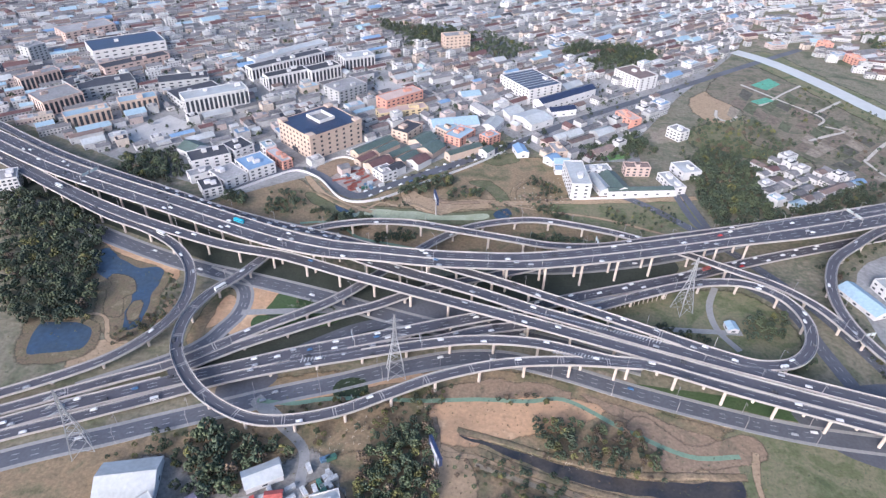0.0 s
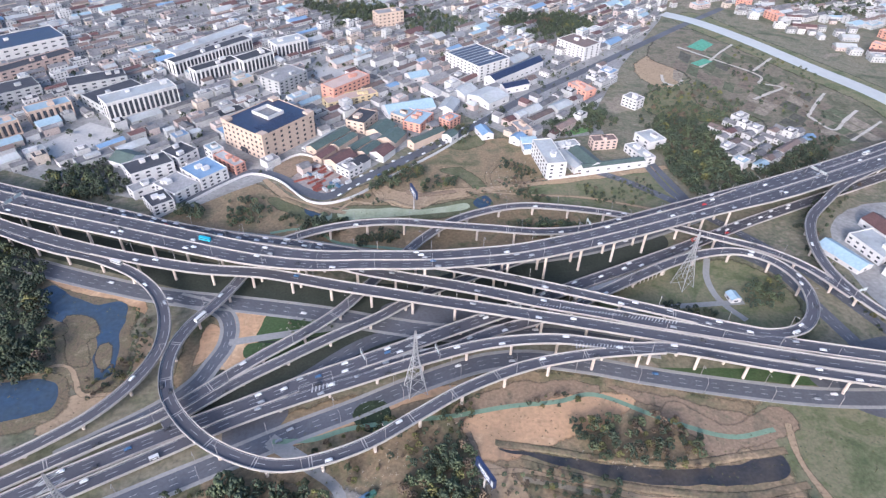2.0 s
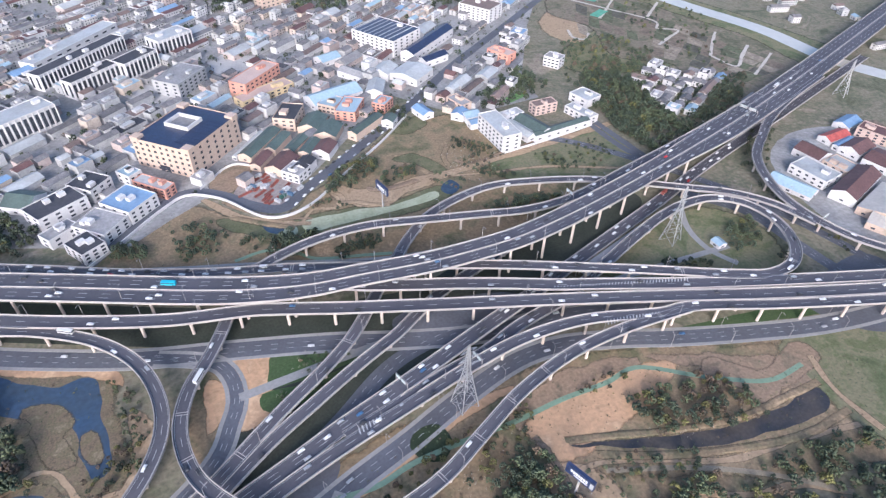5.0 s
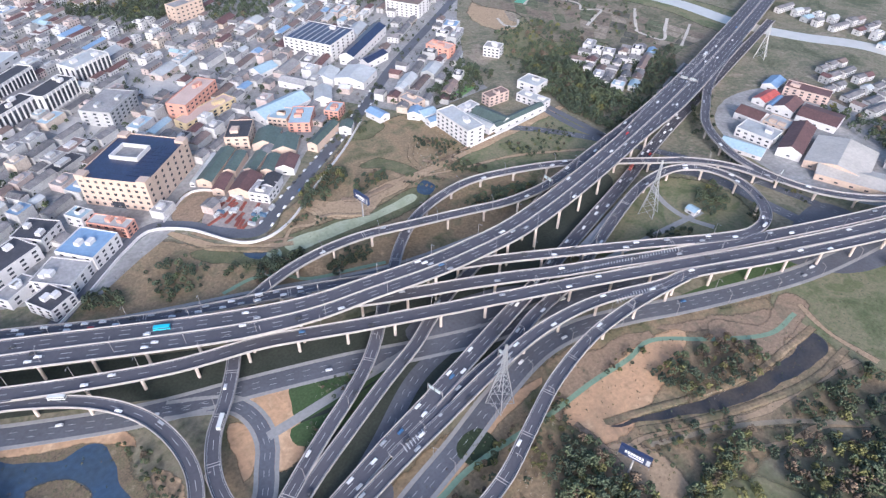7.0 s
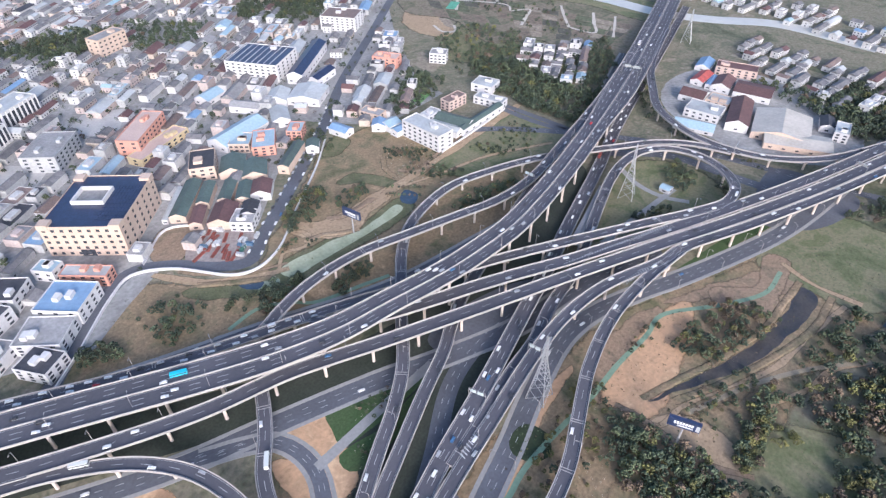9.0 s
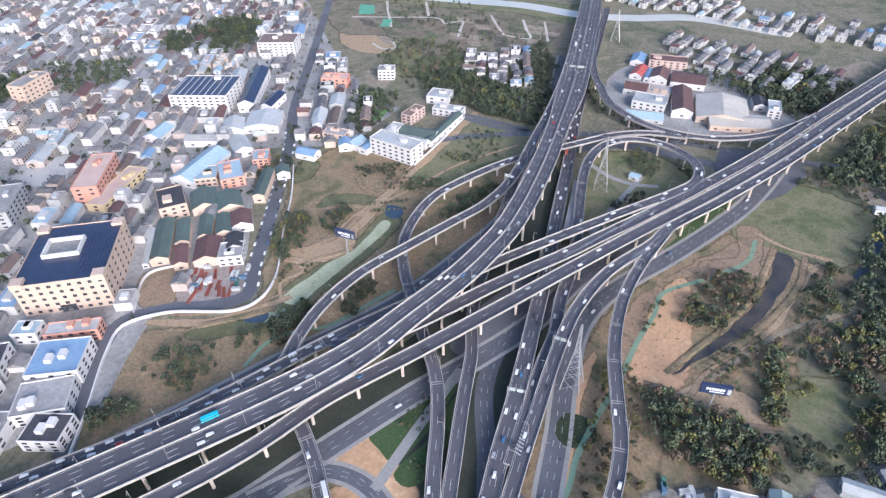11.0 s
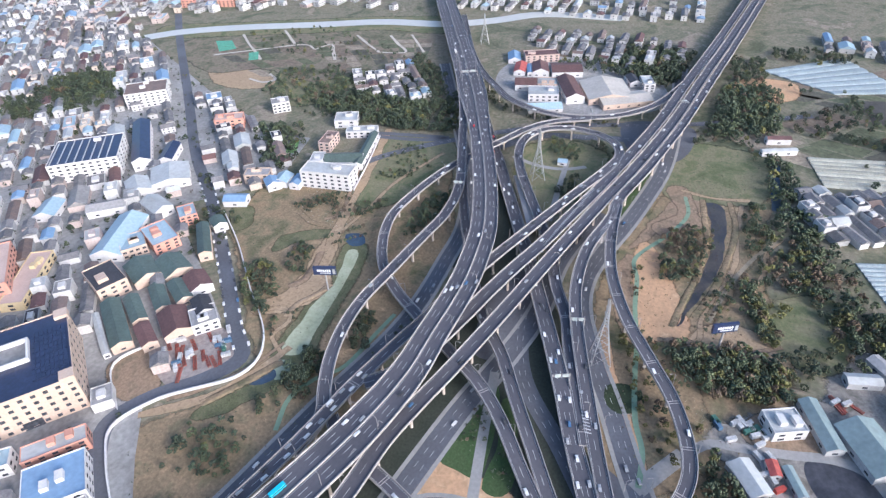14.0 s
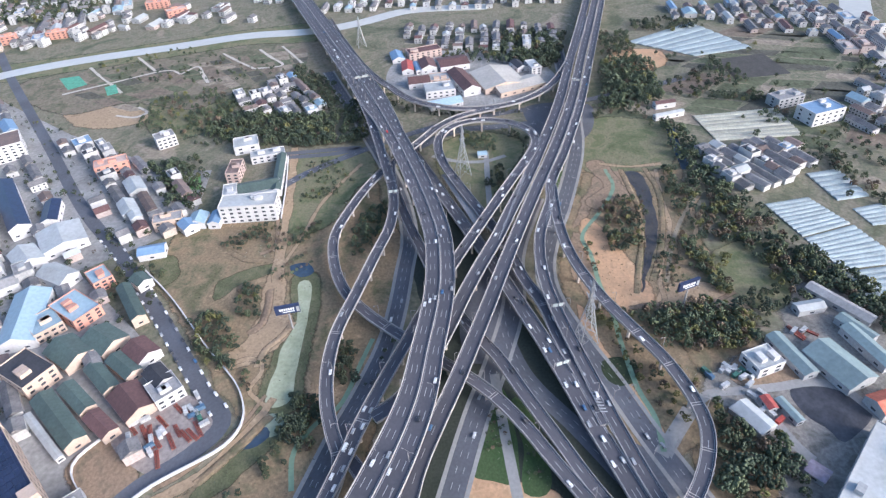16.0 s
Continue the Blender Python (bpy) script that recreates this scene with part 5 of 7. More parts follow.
block([(-74.0, 700.9), (-31.4, 739.4)], 21.3, 17, 4, 4.4, ORANGE, PINK, "orange-red school block with pale flat roof", False)
block([(-80.9, 684.7), (-23.7, 710.0)], 17.2, 7, 2, 5, YELLOW, PINK, "yellow two-storey school annex", False)
block([(-219.6, 569.2), (-204.2, 586.1)], 25.2, 11, 3, 4.2, WHITE, DARKROOF, "white factory with a dark flat roof", False)
block([(-255.4, 543.3), (-222.3, 564.0)], 24.3, 11, 3, 5, WHITE, DARKROOF, "long white factory with dark flat roof", False)
block([(-248.2, 518.4), (-229.1, 532.9)], 13.2, 8, 2, 5, WHITE, FLAT, "pale rendered works with grey flat roof", False)
block([(-226.5, 491.1), (-210.9, 501.1)], 23.1, 9, 3, 4.2, WHITE, DARKROOF, "pale rendered factory with dark flat roof", False)
block([(-211.8, 509.4), (-194.7, 527.8)], 30.5, 9, 3, 4.2, WHITE, FLAT, "pale grey factory with pale flat roof", False)
block([(-193.4, 528.0), (-172.2, 547.3)], 31.2, 11, 3, 4, WHITE, BLUE, "white factory with bright blue roof", False)
block([(-166.2, 552.2), (-157.9, 560.1)], 33.6, 9, 3, 4, ORANGE, PALEROOF, "red and white brick workshop with pale roof", False)
block([(-191.3, 582.8), (-181.4, 590.2)], 16.5, 9, 2, 4, WHITE, PALEBLUE, "small white house with a pale blue roof", False)
shed((-265.5, 568.9), (-253.1, 588.5), 23.6, 7, GREENROOF, "long shed with a dark green roof", WHITE)
shed((-67.7, 628.2), (-102.7, 589.9), 13.3, 6.5, GREENROOF, "workshop shed with dark green gable roof", CREAM)
shed((-58.9, 615.6), (-78.9, 591.9), 10.4, 6.5, GREENROOF, "workshop shed with dark green gable roof", CREAM)
shed((-43.5, 605.8), (-63.9, 584.0), 10.6, 6.5, GREENROOF, "workshop shed with dark green gable roof", CREAM)
shed((-37.0, 594.5), (-52.9, 574.3), 11.7, 6.5, GREENROOF, "workshop shed with dark green gable roof", CREAM)
shed((-18.3, 620.1), (-32.0, 598.6), 21.0, 6.5, GREENROOF, "workshop shed with dark green gable roof", CREAM)
shed((-27.2, 640.9), (-42.9, 617.9), 21.3, 6.5, GREENROOF, "workshop shed with dark green gable roof", CREAM)
shed((-81.5, 589.2), (-96.2, 570.8), 10.3, 6, MAROON, "workshop shed with maroon gable roof", CREAM)
shed((-67.0, 580.5), (-85.5, 561.1), 19.3, 6.5, MAROON, "workshop shed with maroon gable roof", CREAM)
shed((33.7, 615.9), (-1.7, 590.4), 10.1, 8, GREENROOF, "terrace with dark green gable roof", CREAM)
shed((-28.1, 586.8), (-41.1, 570.4), 16.3, 7, MAROON, "house with maroon gable roof beside the street", WHITE)
shed((-50.1, 564.7), (-62.3, 551.5), 12.7, 8, DARKROOF, "white house with a dark gable roof", WHITE)
shed((-76.6, 628.8), (-107.5, 593.3), 4.3, 4, PALEROOF, "narrow lean-to with a pale metal roof", WHITE)
block([(-73.9, 546.9), (-61.9, 533.7)], 18.3, 8, 2, 4, WHITE, FLAT, "white stepped house beside the yard", False)
block([(-62.4, 632.6), (-43.6, 621.7)], 31.8, 12, 3, 4.2, CREAM, DARKROOF, "cream block with dark flat roof", False)
block([(-2.6, 630.4), (14.8, 618.8)], 32.6, 9, 3, 4, ORANGE, PALEBLUE, "brick-orange workshop with pale blue roof", False)
block([(36.9, 634.0), (47.0, 623.3)], 19.2, 9, 3, 4, ORANGE, PALEBLUE, "brick-orange workshop with pale blue roof", False)
block([(-13.7, 653.0), (0.0, 639.3)], 22.3, 8, 2, 4, CREAM, PALEBLUE, "cream workshop with pale blue roof", False)
shed((39.8, 661.6), (55.5, 653.8), 28.2, 8, PALEROOF, "workshop with white metal roof", WHITE)
shed((79.1, 694.8), (99.4, 667.1), 35.0, 8, PALEROOF, "wide workshop with pale metal roof", WHITE)
shed((60.3, 705.3), (75.2, 690.5), 27.1, 8, PALEROOF, "workshop with pale metal roof", WHITE)
shed((-22.3, 676.6), (-15.5, 652.0), 56.0, 7, PALEBLUE, "large hall with pale blue roof", WHITE)
shed((27.9, 723.8), (45.9, 696.4), 14.9, 7, FLAT, "long grey workshop in the town", WHITE)
shed((12.6, 768.5), (19.4, 750.7), 26.1, 6, PALEBLUE, "workshop with pale blue roof", WHITE)
block([(69.5, 800.6), (102.6, 746.8)], 53.2, 19, 5, 4.4, WHITE, NAVY, "white five-storey factory with rows of blue solar panels", False)
shed((108.1, 737.7), (118.5, 724.0), 96.9, 11, NAVY, "white terrace with a dark blue gable roof", WHITE)
shed((122.4, 719.5), (127.2, 706.6), 35.5, 8, NAVY, "white terrace with a dark blue gable roof", WHITE)
block([(232.2, 844.1), (257.8, 804.5)], 35.3, 17, 5, 4.2, WHITE, BROWNTILE, "white hotel block with a brown roof", False)
block([(205.2, 707.8), (218.3, 680.4)], 16.4, 11, 3, 4, ORANGE, PINK, "salmon-orange town block beside the street", False)
block([(257.0, 665.5), (268.0, 649.3)], 16.5, 11, 3, 4, WHITE, FLAT, "white town hall block beside the street", False)
TANROOF = material("beige_metal_roof", (0.47, 0.43, 0.38), 0.55, second=(0.4, 0.365, 0.32), scale=0.06, fine=0.4, amount=0.12, vary=0.08)
block([(461.4, 412.3), (475.4, 370.9)], 19.2, 9, 3, 4, PINK, MAROON, "pink three-storey dormitory with maroon roof", False)
shed((456.4, 433.9), (459.7, 418.4), 27.7, 5, BLUE, "shed with a blue metal roof", WHITE)
shed((418.9, 420.0), (420.1, 405.9), 30.9, 5, REDROOF, "shed with a bright red metal roof", WHITE)
shed((417.9, 402.5), (419.2, 396.1), 28.6, 5, BLUE, "small shed with a bright blue roof", WHITE)
shed((417.6, 395.9), (421.3, 376.9), 30.2, 7, MAROON, "house row with maroon gable roof", WHITE)
shed((419.8, 372.5), (428.4, 336.4), 31.4, 7, MAROON, "house row with maroon gable roof", WHITE)
shed((374.1, 410.1), (377.8, 385.1), 21.6, 7, MAROON, "house row with maroon gable roof", WHITE)
shed((347.0, 346.5), (353.7, 326.8), 59.7, 8, MAROON, "tall white works with a maroon gable roof", WHITE)
shed((349.3, 322.0), (364.5, 273.7), 54.4, 7, TANROOF, "long beige factory hall with pale roof", CREAM)
shed((339.3, 305.0), (363.0, 252.3), 29.7, 6, TANROOF, "beige factory hall with pale roof beside the ramp", CREAM)
block([(346.3, 389.4), (351.8, 355.7)], 25.0, 8, 2, 4, WHITE, PALEROOF, "white two-storey works with pale roof", False)
block([(382.4, 384.4), (385.2, 361.5)], 21.1, 6, 2, 4, CREAM, PALEROOF, "beige works with pale flat roof", False)
block([(396.7, 263.9), (399.6, 251.9)], 25.7, 9, 3, 4, WHITE, PALEROOF, "white three-storey block with pale roof", False)
shed((407.6, 279.4), (412.0, 267.3), 23.2, 6, DARKROOF, "white house with a dark roof", WHITE)
shed((314.8, 383.7), (326.8, 348.0), 18.2, 4, PALEBLUE, "long low shed with a pale blue roof", WHITE)
block([(120.4, 562.1), (122.1, 514.0)], 19.4, 16, 4, 4, WHITE, PALEROOF, "white four-storey factory block beside the waste land", False)
shed((156.9, 556.3), (166.1, 520.4), 18.7, 6, GREENROOF, "factory shed with green gable roof", WHITE)
shed((144.7, 554.7), (152.2, 520.2), 11.5, 6, PALEROOF, "factory shed with pale gable roof", WHITE)
shed((159.9, 518.4), (226.0, 525.8), 8.2, 7, GREENROOF, "long white factory wing with green roof", WHITE)
block([(218.2, 559.4), (226.7, 527.5)], 13.2, 7, 2, 4, WHITE, PALEROOF, "white two-storey factory wing", False)
block([(185.5, 575.3), (186.0, 563.0)], 26.2, 10, 3, 4, PINK, BROWNTILE, "pink-grey three-storey dormitory with brown roof", False)
block([(141.4, 566.8), (143.6, 554.9)], 27.5, 9, 3, 4, WHITE, PALEROOF, "pale three-storey factory wing", False)
block([(237.8, 581.1), (244.7, 557.7)], 21.6, 8, 2, 5, WHITE, PALEROOF, "white works with pale roof among trees", False)
shed((114.4, 589.5), (114.5, 574.6), 16.1, 6, PALEBLUE, "small house with pale blue roof", WHITE)
shed((113.5, 571.8), (113.7, 561.9), 18.3, 6, BLUE, "narrow house with blue roof", WHITE)
block([(111.9, 617.1), (118.4, 594.2)], 13.3, 9, 3, 4, CREAM, FLAT, "cream house row with flat grey roof", False)
shed((73.0, 616.0), (77.5, 595.8), 12.8, 6, BLUE, "street house with a dull blue roof", WHITE)


# ---- houses of the town and the villages ----
GREENS = [
    [(-118.5, 1111.9), (2.9, 1023.4), (-13.1, 972.3), (-129.4, 1060.0)],
    [(65.3, 1048.2), (135.4, 966.9), (85.4, 904.4), (26.5, 948.7)],
    [(229.3, 957.6), (286.8, 1008.9), (327.4, 939.1), (259.5, 872.4), (205.2, 890.6)],
    [(174.4, 976.4), (225.7, 1026.0), (237.5, 992.6), (189.3, 935.0)],
    [(-331.5, 543.3), (-336.5, 574.2), (-280.1, 591.5), (-253.1, 548.6), (-268.3, 513.0)],
    [(-330.6, 528.3), (-335.7, 562.5), (-319.0, 583.4), (-279.2, 555.3), (-276.2, 529.1), (-302.4, 514.7)],
]
OPEN_YARDS = [
    [(-368.8, 623.0), (-332.0, 679.1), (-292.5, 653.1), (-331.3, 597.3)],
    [(-109.8, 799.1), (-81.7, 827.5), (-41.4, 809.4), (-75.4, 757.8)],
    [(-189.0, 755.8), (-172.0, 783.2), (-139.8, 746.6), (-163.4, 717.0)],
    [(-108.7, 590.6), (-89.2, 569.6), (-119.4, 537.9), (-128.7, 571.5)],
]
STREETS = [spline([(x, y, 0) for x, y in [(576.0, 1017.0), (475.5, 944.3), (271.4, 788.2), (149.6, 695.8), (81.1, 634.1), (-7.4, 564.0), (-60.3, 524.2), (-83.3, 506.0)] + [(-104.3, 518.5), (-126.5, 543.6), (-148.7, 556.1), (-169.6, 546.9), (-205.8, 511.9), (-229.2, 487.5)]], 6.0)]


def free(x, y, r):
    for s in STREETS:
        if ((s[:, 0] - x) ** 2 + (s[:, 1] - y) ** 2).min() < (r + 6) ** 2:
            return False
    for nm, (p, wd) in PATHS.items():
        if ((p[:, 0] - x) ** 2 + (p[:, 1] - y) ** 2).min() < (wd / 2 + r + 3) ** 2:
            return False
    for q in USED + GREENS + OPEN_YARDS:
        if inside(q, x, y):
            return False
    return True


HOUSE_WALLS = [plaster("weathered_white_render", (0.55, 0.535, 0.525), 0.16), plaster("weathered_grey_render", (0.42, 0.415, 0.41), 0.18), plaster("weathered_pink_tile", (0.46, 0.38, 0.35), 0.18), plaster("weathered_cream_render", (0.52, 0.44, 0.37), 0.18)]
HOUSE_ROOFS = [TILE, BROWNTILE, MAROON, FLAT, DARKROOF, PALEROOF, BLUE, PALEBLUE]


def house_parts(w, d, h, gable, r):
    """Wall, roof and window lists of one house, round its own middle."""
    wv, wf = [], []
    box_data(-w / 2, w / 2, -d / 2, d / 2, -0.2, h, wv, wf)
    rv, rf = [], []
    if gable:
        o = 0.5
        rv = [(-w / 2 - o, -d / 2 - o, h - 0.15), (w / 2 + o, -d / 2 - o, h - 0.15), (w / 2 + o, d / 2 + o, h - 0.15), (-w / 2 - o, d / 2 + o, h - 0.15), (-w / 2 - o, 0, h + r), (w / 2 + o, 0, h + r)]
        rf = [(0, 1, 5, 4), (2, 3, 4, 5), (0, 3, 2, 1), (0, 4, 3), (1, 2, 5)]
        k = len(wv)
        wv += [(-w / 2 - 0.3, -d / 2, h), (-w / 2 - 0.3, d / 2, h), (-w / 2 - 0.55, 0, h + r - 0.2), (w / 2 + 0.3, -d / 2, h), (w / 2 + 0.3, d / 2, h), (w / 2 + 0.55, 0, h + r - 0.2)]
        wf += [(k, k + 2, k + 1), (k + 3, k + 4, k + 5)]
    else:
        box_data(-w / 2 + 0.3, w / 2 - 0.3, -d / 2 + 0.3, d / 2 - 0.3, h, h + 0.2, rv, rf)
        for a in ((-w / 2, w / 2, -d / 2, -d / 2 + 0.3), (-w / 2, w / 2, d / 2 - 0.3, d / 2), (-w / 2, -w / 2 + 0.3, -d / 2, d / 2), (w / 2 - 0.3, w / 2, -d / 2, d / 2)):
            box_data(*a, h - 0.1, h + 0.8, wv, wf)
        box_data(-w / 4, w / 6, -d / 5, d / 5, h + 0.1, h + 2.6, wv, wf)
    wins = []
    n = max(1, int(w / 3.6))
    for k in range(max(1, int(h / 3.2))):
        for i in range(n):
            wins.append((-w / 2 + (i + 0.5) * w / n, -d / 2, k * 3.2 + 0.9, 0))
            wins.append((-w / 2 + (i + 0.5) * w / n, d / 2, k * 3.2 + 0.9, 180))
        wins.append((-w / 2, 0, k * 3.2 + 0.9, -90))
        wins.append((w / 2, 0, k * 3.2 + 0.9, 90))
    return (wv, wf), (rv, rf), wins


plots = []


def settle(poly, turn, step_x, step_y, kinds, seed, keep=0.9, white=(5, 4, 2, 0.7)):
    """Fills an area with house plots on a loose grid."""
    rnd = random.Random(seed)
    c, s = math.cos(radians(turn)), math.sin(radians(turn))
    poly = [tuple(q[:2]) for q in poly]
    us = [x * c + y * s for x, y in poly]
    vs = [-x * s + y * c for x, y in poly]
    v = min(vs)
    while v < max(vs):
        u = min(us) + rnd.random() * 10
        while u < max(us):
            k = rnd.choices(list(kinds), list(kinds.values()))[0]
            w = {"house": rnd.uniform(9, 15), "row": rnd.uniform(20, 36), "flat": rnd.uniform(10, 20), "hall": rnd.uniform(18, 34)}[k]
            d = {"house": rnd.uniform(8, 11), "row": rnd.uniform(8, 10), "flat": rnd.uniform(9, 13), "hall": rnd.uniform(13, 18)}[k]
            x, y = u + w / 2, v + rnd.uniform(-2, 2)
            X, Y = x * c - y * s, x * s + y * c
            if rnd.random() < keep and inside(poly, X, Y) and free(X, Y, max(w, d) * 0.45):
                h = {"house": rnd.uniform(5, 8.5), "row": rnd.uniform(5, 8), "flat": rnd.uniform(6, 11), "hall": rnd.uniform(5, 7.5)}[k]
                gable = k != "flat" and not (k == "hall" and rnd.random() < 0.5)
                rf = rnd.choices(range(8), {"house": (8, 1.6, 0.8, 0, 0, 0.8, 0.2, 0.3), "row": (6, 2.5, 1.5, 0, 0, 0.6, 0.3, 0.4), "flat": (0, 0, 0, 5, 3, 2, 0.5, 1), "hall": (1, 1, 1, 2, 1, 3, 2, 3)}[k])[0]
                wl = rnd.choices(range(4), white)[0]
                t = turn + rnd.uniform(-3, 3) + (90 if rnd.random() < 0.12 and w < 16 else 0)
                plots.append((X, Y, t, w, d, h, gable, d * rnd.uniform(0.18, 0.27), wl, rf))
            u += w + rnd.uniform(0.8, step_x)
        v += step_y * rnd.uniform(0.9, 1.1)


MIX = {"house": 5, "row": 3, "flat": 2, "hall": 1.3}
VILLAGE = {"house": 6, "row": 1, "flat": 1}
settle(TOWN, 38, 7, 17, MIX, 3, 0.8, white=(5, 4, 1.6, 0.8))
settle([(470, 1010), (640, 960), (760, 880), (1400, 1250), (1500, 1900), (800, 1900)], 20, 7, 18, MIX, 4, 0.6)
settle([(327.8, 598.8), (378.4, 611.6), (423.1, 595.0), (434.2, 559.0), (412.7, 540.4), (354.3, 501.7), (318.1, 499.5), (319.4, 557.3)], 30, 5, 14, VILLAGE, 5, white=(8, 1, 0, 0))
settle([(203.3, 134.0), (217.0, 74.6), (199.2, 28.2), (162.7, 48.9), (126.5, 103.5), (137.2, 125.6)], 25, 3, 13, VILLAGE, 6, 1.0, white=(8, 1, 0, 0))
settle([(584.9, 421.1), (565.6, 196.2), (476.4, 221.7), (464.1, 299.8), (521.7, 418.7)], -5, 8, 18, VILLAGE, 7, white=(8, 1, 0, 0))
settle([(604.6, 91.2), (621.1, -144.0), (509.8, -218.2), (353.2, -129.6), (463.5, -108.8)], -5, 12, 22, MIX, 8)
settle([(330.1, -68.9), (343.4, -143.9), (203.1, -61.4), (229.6, -23.0)], 20, 8, 20, MIX, 9)
settle([(642.1, 1234.0), (680.9, 1076.8), (753.1, 923.8), (763.3, 638.0), (650.3, 641.9), (612.6, 907.8), (568.8, 1012.9)], -15, 10, 22, MIX, 10, 0.4)
settle([(692.1, 569.5), (755.8, 427.7), (769.5, 162.8), (657.6, 181.1), (664.7, 441.8)], -5, 12, 20, VILLAGE, 11, 0.7, white=(8, 1, 0, 0))
plots.sort(key=lambda q: (q[0] + 60) ** 2 + (q[1] - 380) ** 2)
NEAR = 190
LOOKS = ["white rendered", "grey rendered", "pink tiled", "cream rendered"]
ROOFS = ["grey tile roof", "brown tile roof", "maroon roof", "grey flat roof", "dark flat roof", "pale metal roof", "blue metal roof", "pale blue metal roof"]
pane = window_mesh(1.6, 1.5, WHITE)
for X, Y, t, w, d, h, gable, r, wl, rf in plots[:NEAR]:
    (wv, wf), (rv, rff), wins = house_parts(w, d, h, gable, r)
    top = empty("house", X, Y, 0, t)
    tagged(top, f"{LOOKS[wl]} house with {ROOFS[rf]} in the crowded town", "house", "houses of the town")
    mesh_ob("wall", wv, wf, HOUSE_WALLS[wl], top)
    mesh_ob("roof", rv, rff, HOUSE_ROOFS[rf], top)
    for a, b, c, rot in wins[:1]:
        ob = new("window", pane)
        ob.parent = top
        ob.matrix_local = pose(a, b, c, 0, 0, rot)
v, f = [], []
MATS = HOUSE_WALLS + HOUSE_ROOFS + [GLASS]
for X, Y, t, w, d, h, gable, r, wl, rf in plots[NEAR:]:
    (wv, wf), (rv, rff), wins = house_parts(w, d, h, gable, r)
    for a, b, c, rot in wins:
        k = len(wv)
        if rot in (0, 180):
            s = -1 if rot == 0 else 1
            rv2 = [(a - 0.8, b + s * 0.06, c), (a + 0.8, b + s * 0.06, c), (a + 0.8, b + s * 0.06, c + 1.5), (a - 0.8, b + s * 0.06, c + 1.5)]
        else:
            s = -1 if rot < 0 else 1
            rv2 = [(a + s * 0.06, b - 0.8, c), (a + s * 0.06, b + 0.8, c), (a + s * 0.06, b + 0.8, c + 1.5), (a + s * 0.06, b - 0.8, c + 1.5)]
        wv += rv2
        wf.append((k, k + 1, k + 2, k + 3, -1))
    c, s = math.cos(radians(t)), math.sin(radians(t))
    for vv, ff, slot in ((wv, wf, wl), (rv, rff, 4 + rf)):
        k = len(v)
        v += [(X + a * c - b * s, Y + a * s + b * c, z_) for a, b, z_ in vv]
        for q in ff:
            if q[-1] == -1:
                f.append((tuple(i + k for i in q[:-1]), 12))
            else:
                f.append((tuple(i + k for i in q), slot))
tagged(mesh_ob("far_houses", v, f, MATS), "crowded far houses with grey and brown roofs", "houses", kind="stuff")


# ---- greenhouses ----
def greenhouse(quad, n, label, mat, group):
    """Rows of arched tunnels between two opposite edges of a field."""
    a, b, c, d = [Vector((*q[:2], 0)) for q in quad]
    for i in range(n):
        t0, t1 = (i + 0.02) / n, (i + 0.98) / n
        s0, s1 = a.lerp(d, t0), a.lerp(d, t1)
        e0, e1 = b.lerp(c, t0), b.lerp(c, t1)
        v, f = [], []
        m = 7
        for p, q in ((s0, s1), (e0, e1)):
            r = (q - p).length / 2
            for j in range(m):
                g = math.pi * j / (m - 1)
                x = p.lerp(q, 0.5 - 0.5 * math.cos(g))
                v.append((x.x, x.y, 0.05 + min(1.5, r * 0.5) * math.sin(g)))
        for j in range(m - 1):
            f.append((j, j + 1, m + j + 1, m + j))
        f += [tuple(range(m)), tuple(reversed(range(m, 2 * m)))]
        tagged(mesh_ob("greenhouse", v, f, mat), label, "greenhouse", group)


FILM = material("greenhouse_film", (0.34, 0.39, 0.4), 0.5, scale=0.1, fine=0.6, amount=0.18, vary=0.14)
FILM_TAN = material("greenhouse_film_tan", (0.4, 0.39, 0.32), 0.4, scale=0.1, fine=0.6, amount=0.2, vary=0.2)
greenhouse([(112.4, 106.0), (119.2, 67.7), (80.6, 52.1), (67.1, 95.5)], 9, "pale blue plastic film tunnel greenhouse", FILM, "greenhouses")
greenhouse([(65.6, 95.4), (79.0, 51.5), (32.6, 38.8), (27.6, 85.7)], 9, "pale blue plastic film tunnel greenhouse", FILM, "greenhouses")
greenhouse([(25.2, 86.9), (30.8, 39.9), (-1.1, 28.3), (-8.7, 83.6)], 6, "pale blue plastic film tunnel greenhouse", FILM, "greenhouses")
greenhouse([(273.8, 112.7), (282.2, 25.3), (223.0, 23.5), (220.3, 106.8)], 8, "tan and green plastic film tunnel greenhouse", FILM_TAN, "greenhouses")
greenhouse([(155.4, 52.3), (160.2, 22.8), (116.7, 18.0), (112.4, 46.0)], 6, "pale blue plastic film tunnel greenhouse", FILM, "greenhouses")
greenhouse([(100.5, 40.3), (111.2, -7.4), (81.2, -7.2), (77.1, 36.5)], 5, "pale blue plastic film tunnel greenhouse", FILM, "greenhouses")
greenhouse([(489.1, 128.9), (549.9, 27.1), (447.5, -17.3), (430.2, 58.6)], 7, "pale plastic film tunnel greenhouse far off", FILM, "greenhouses")


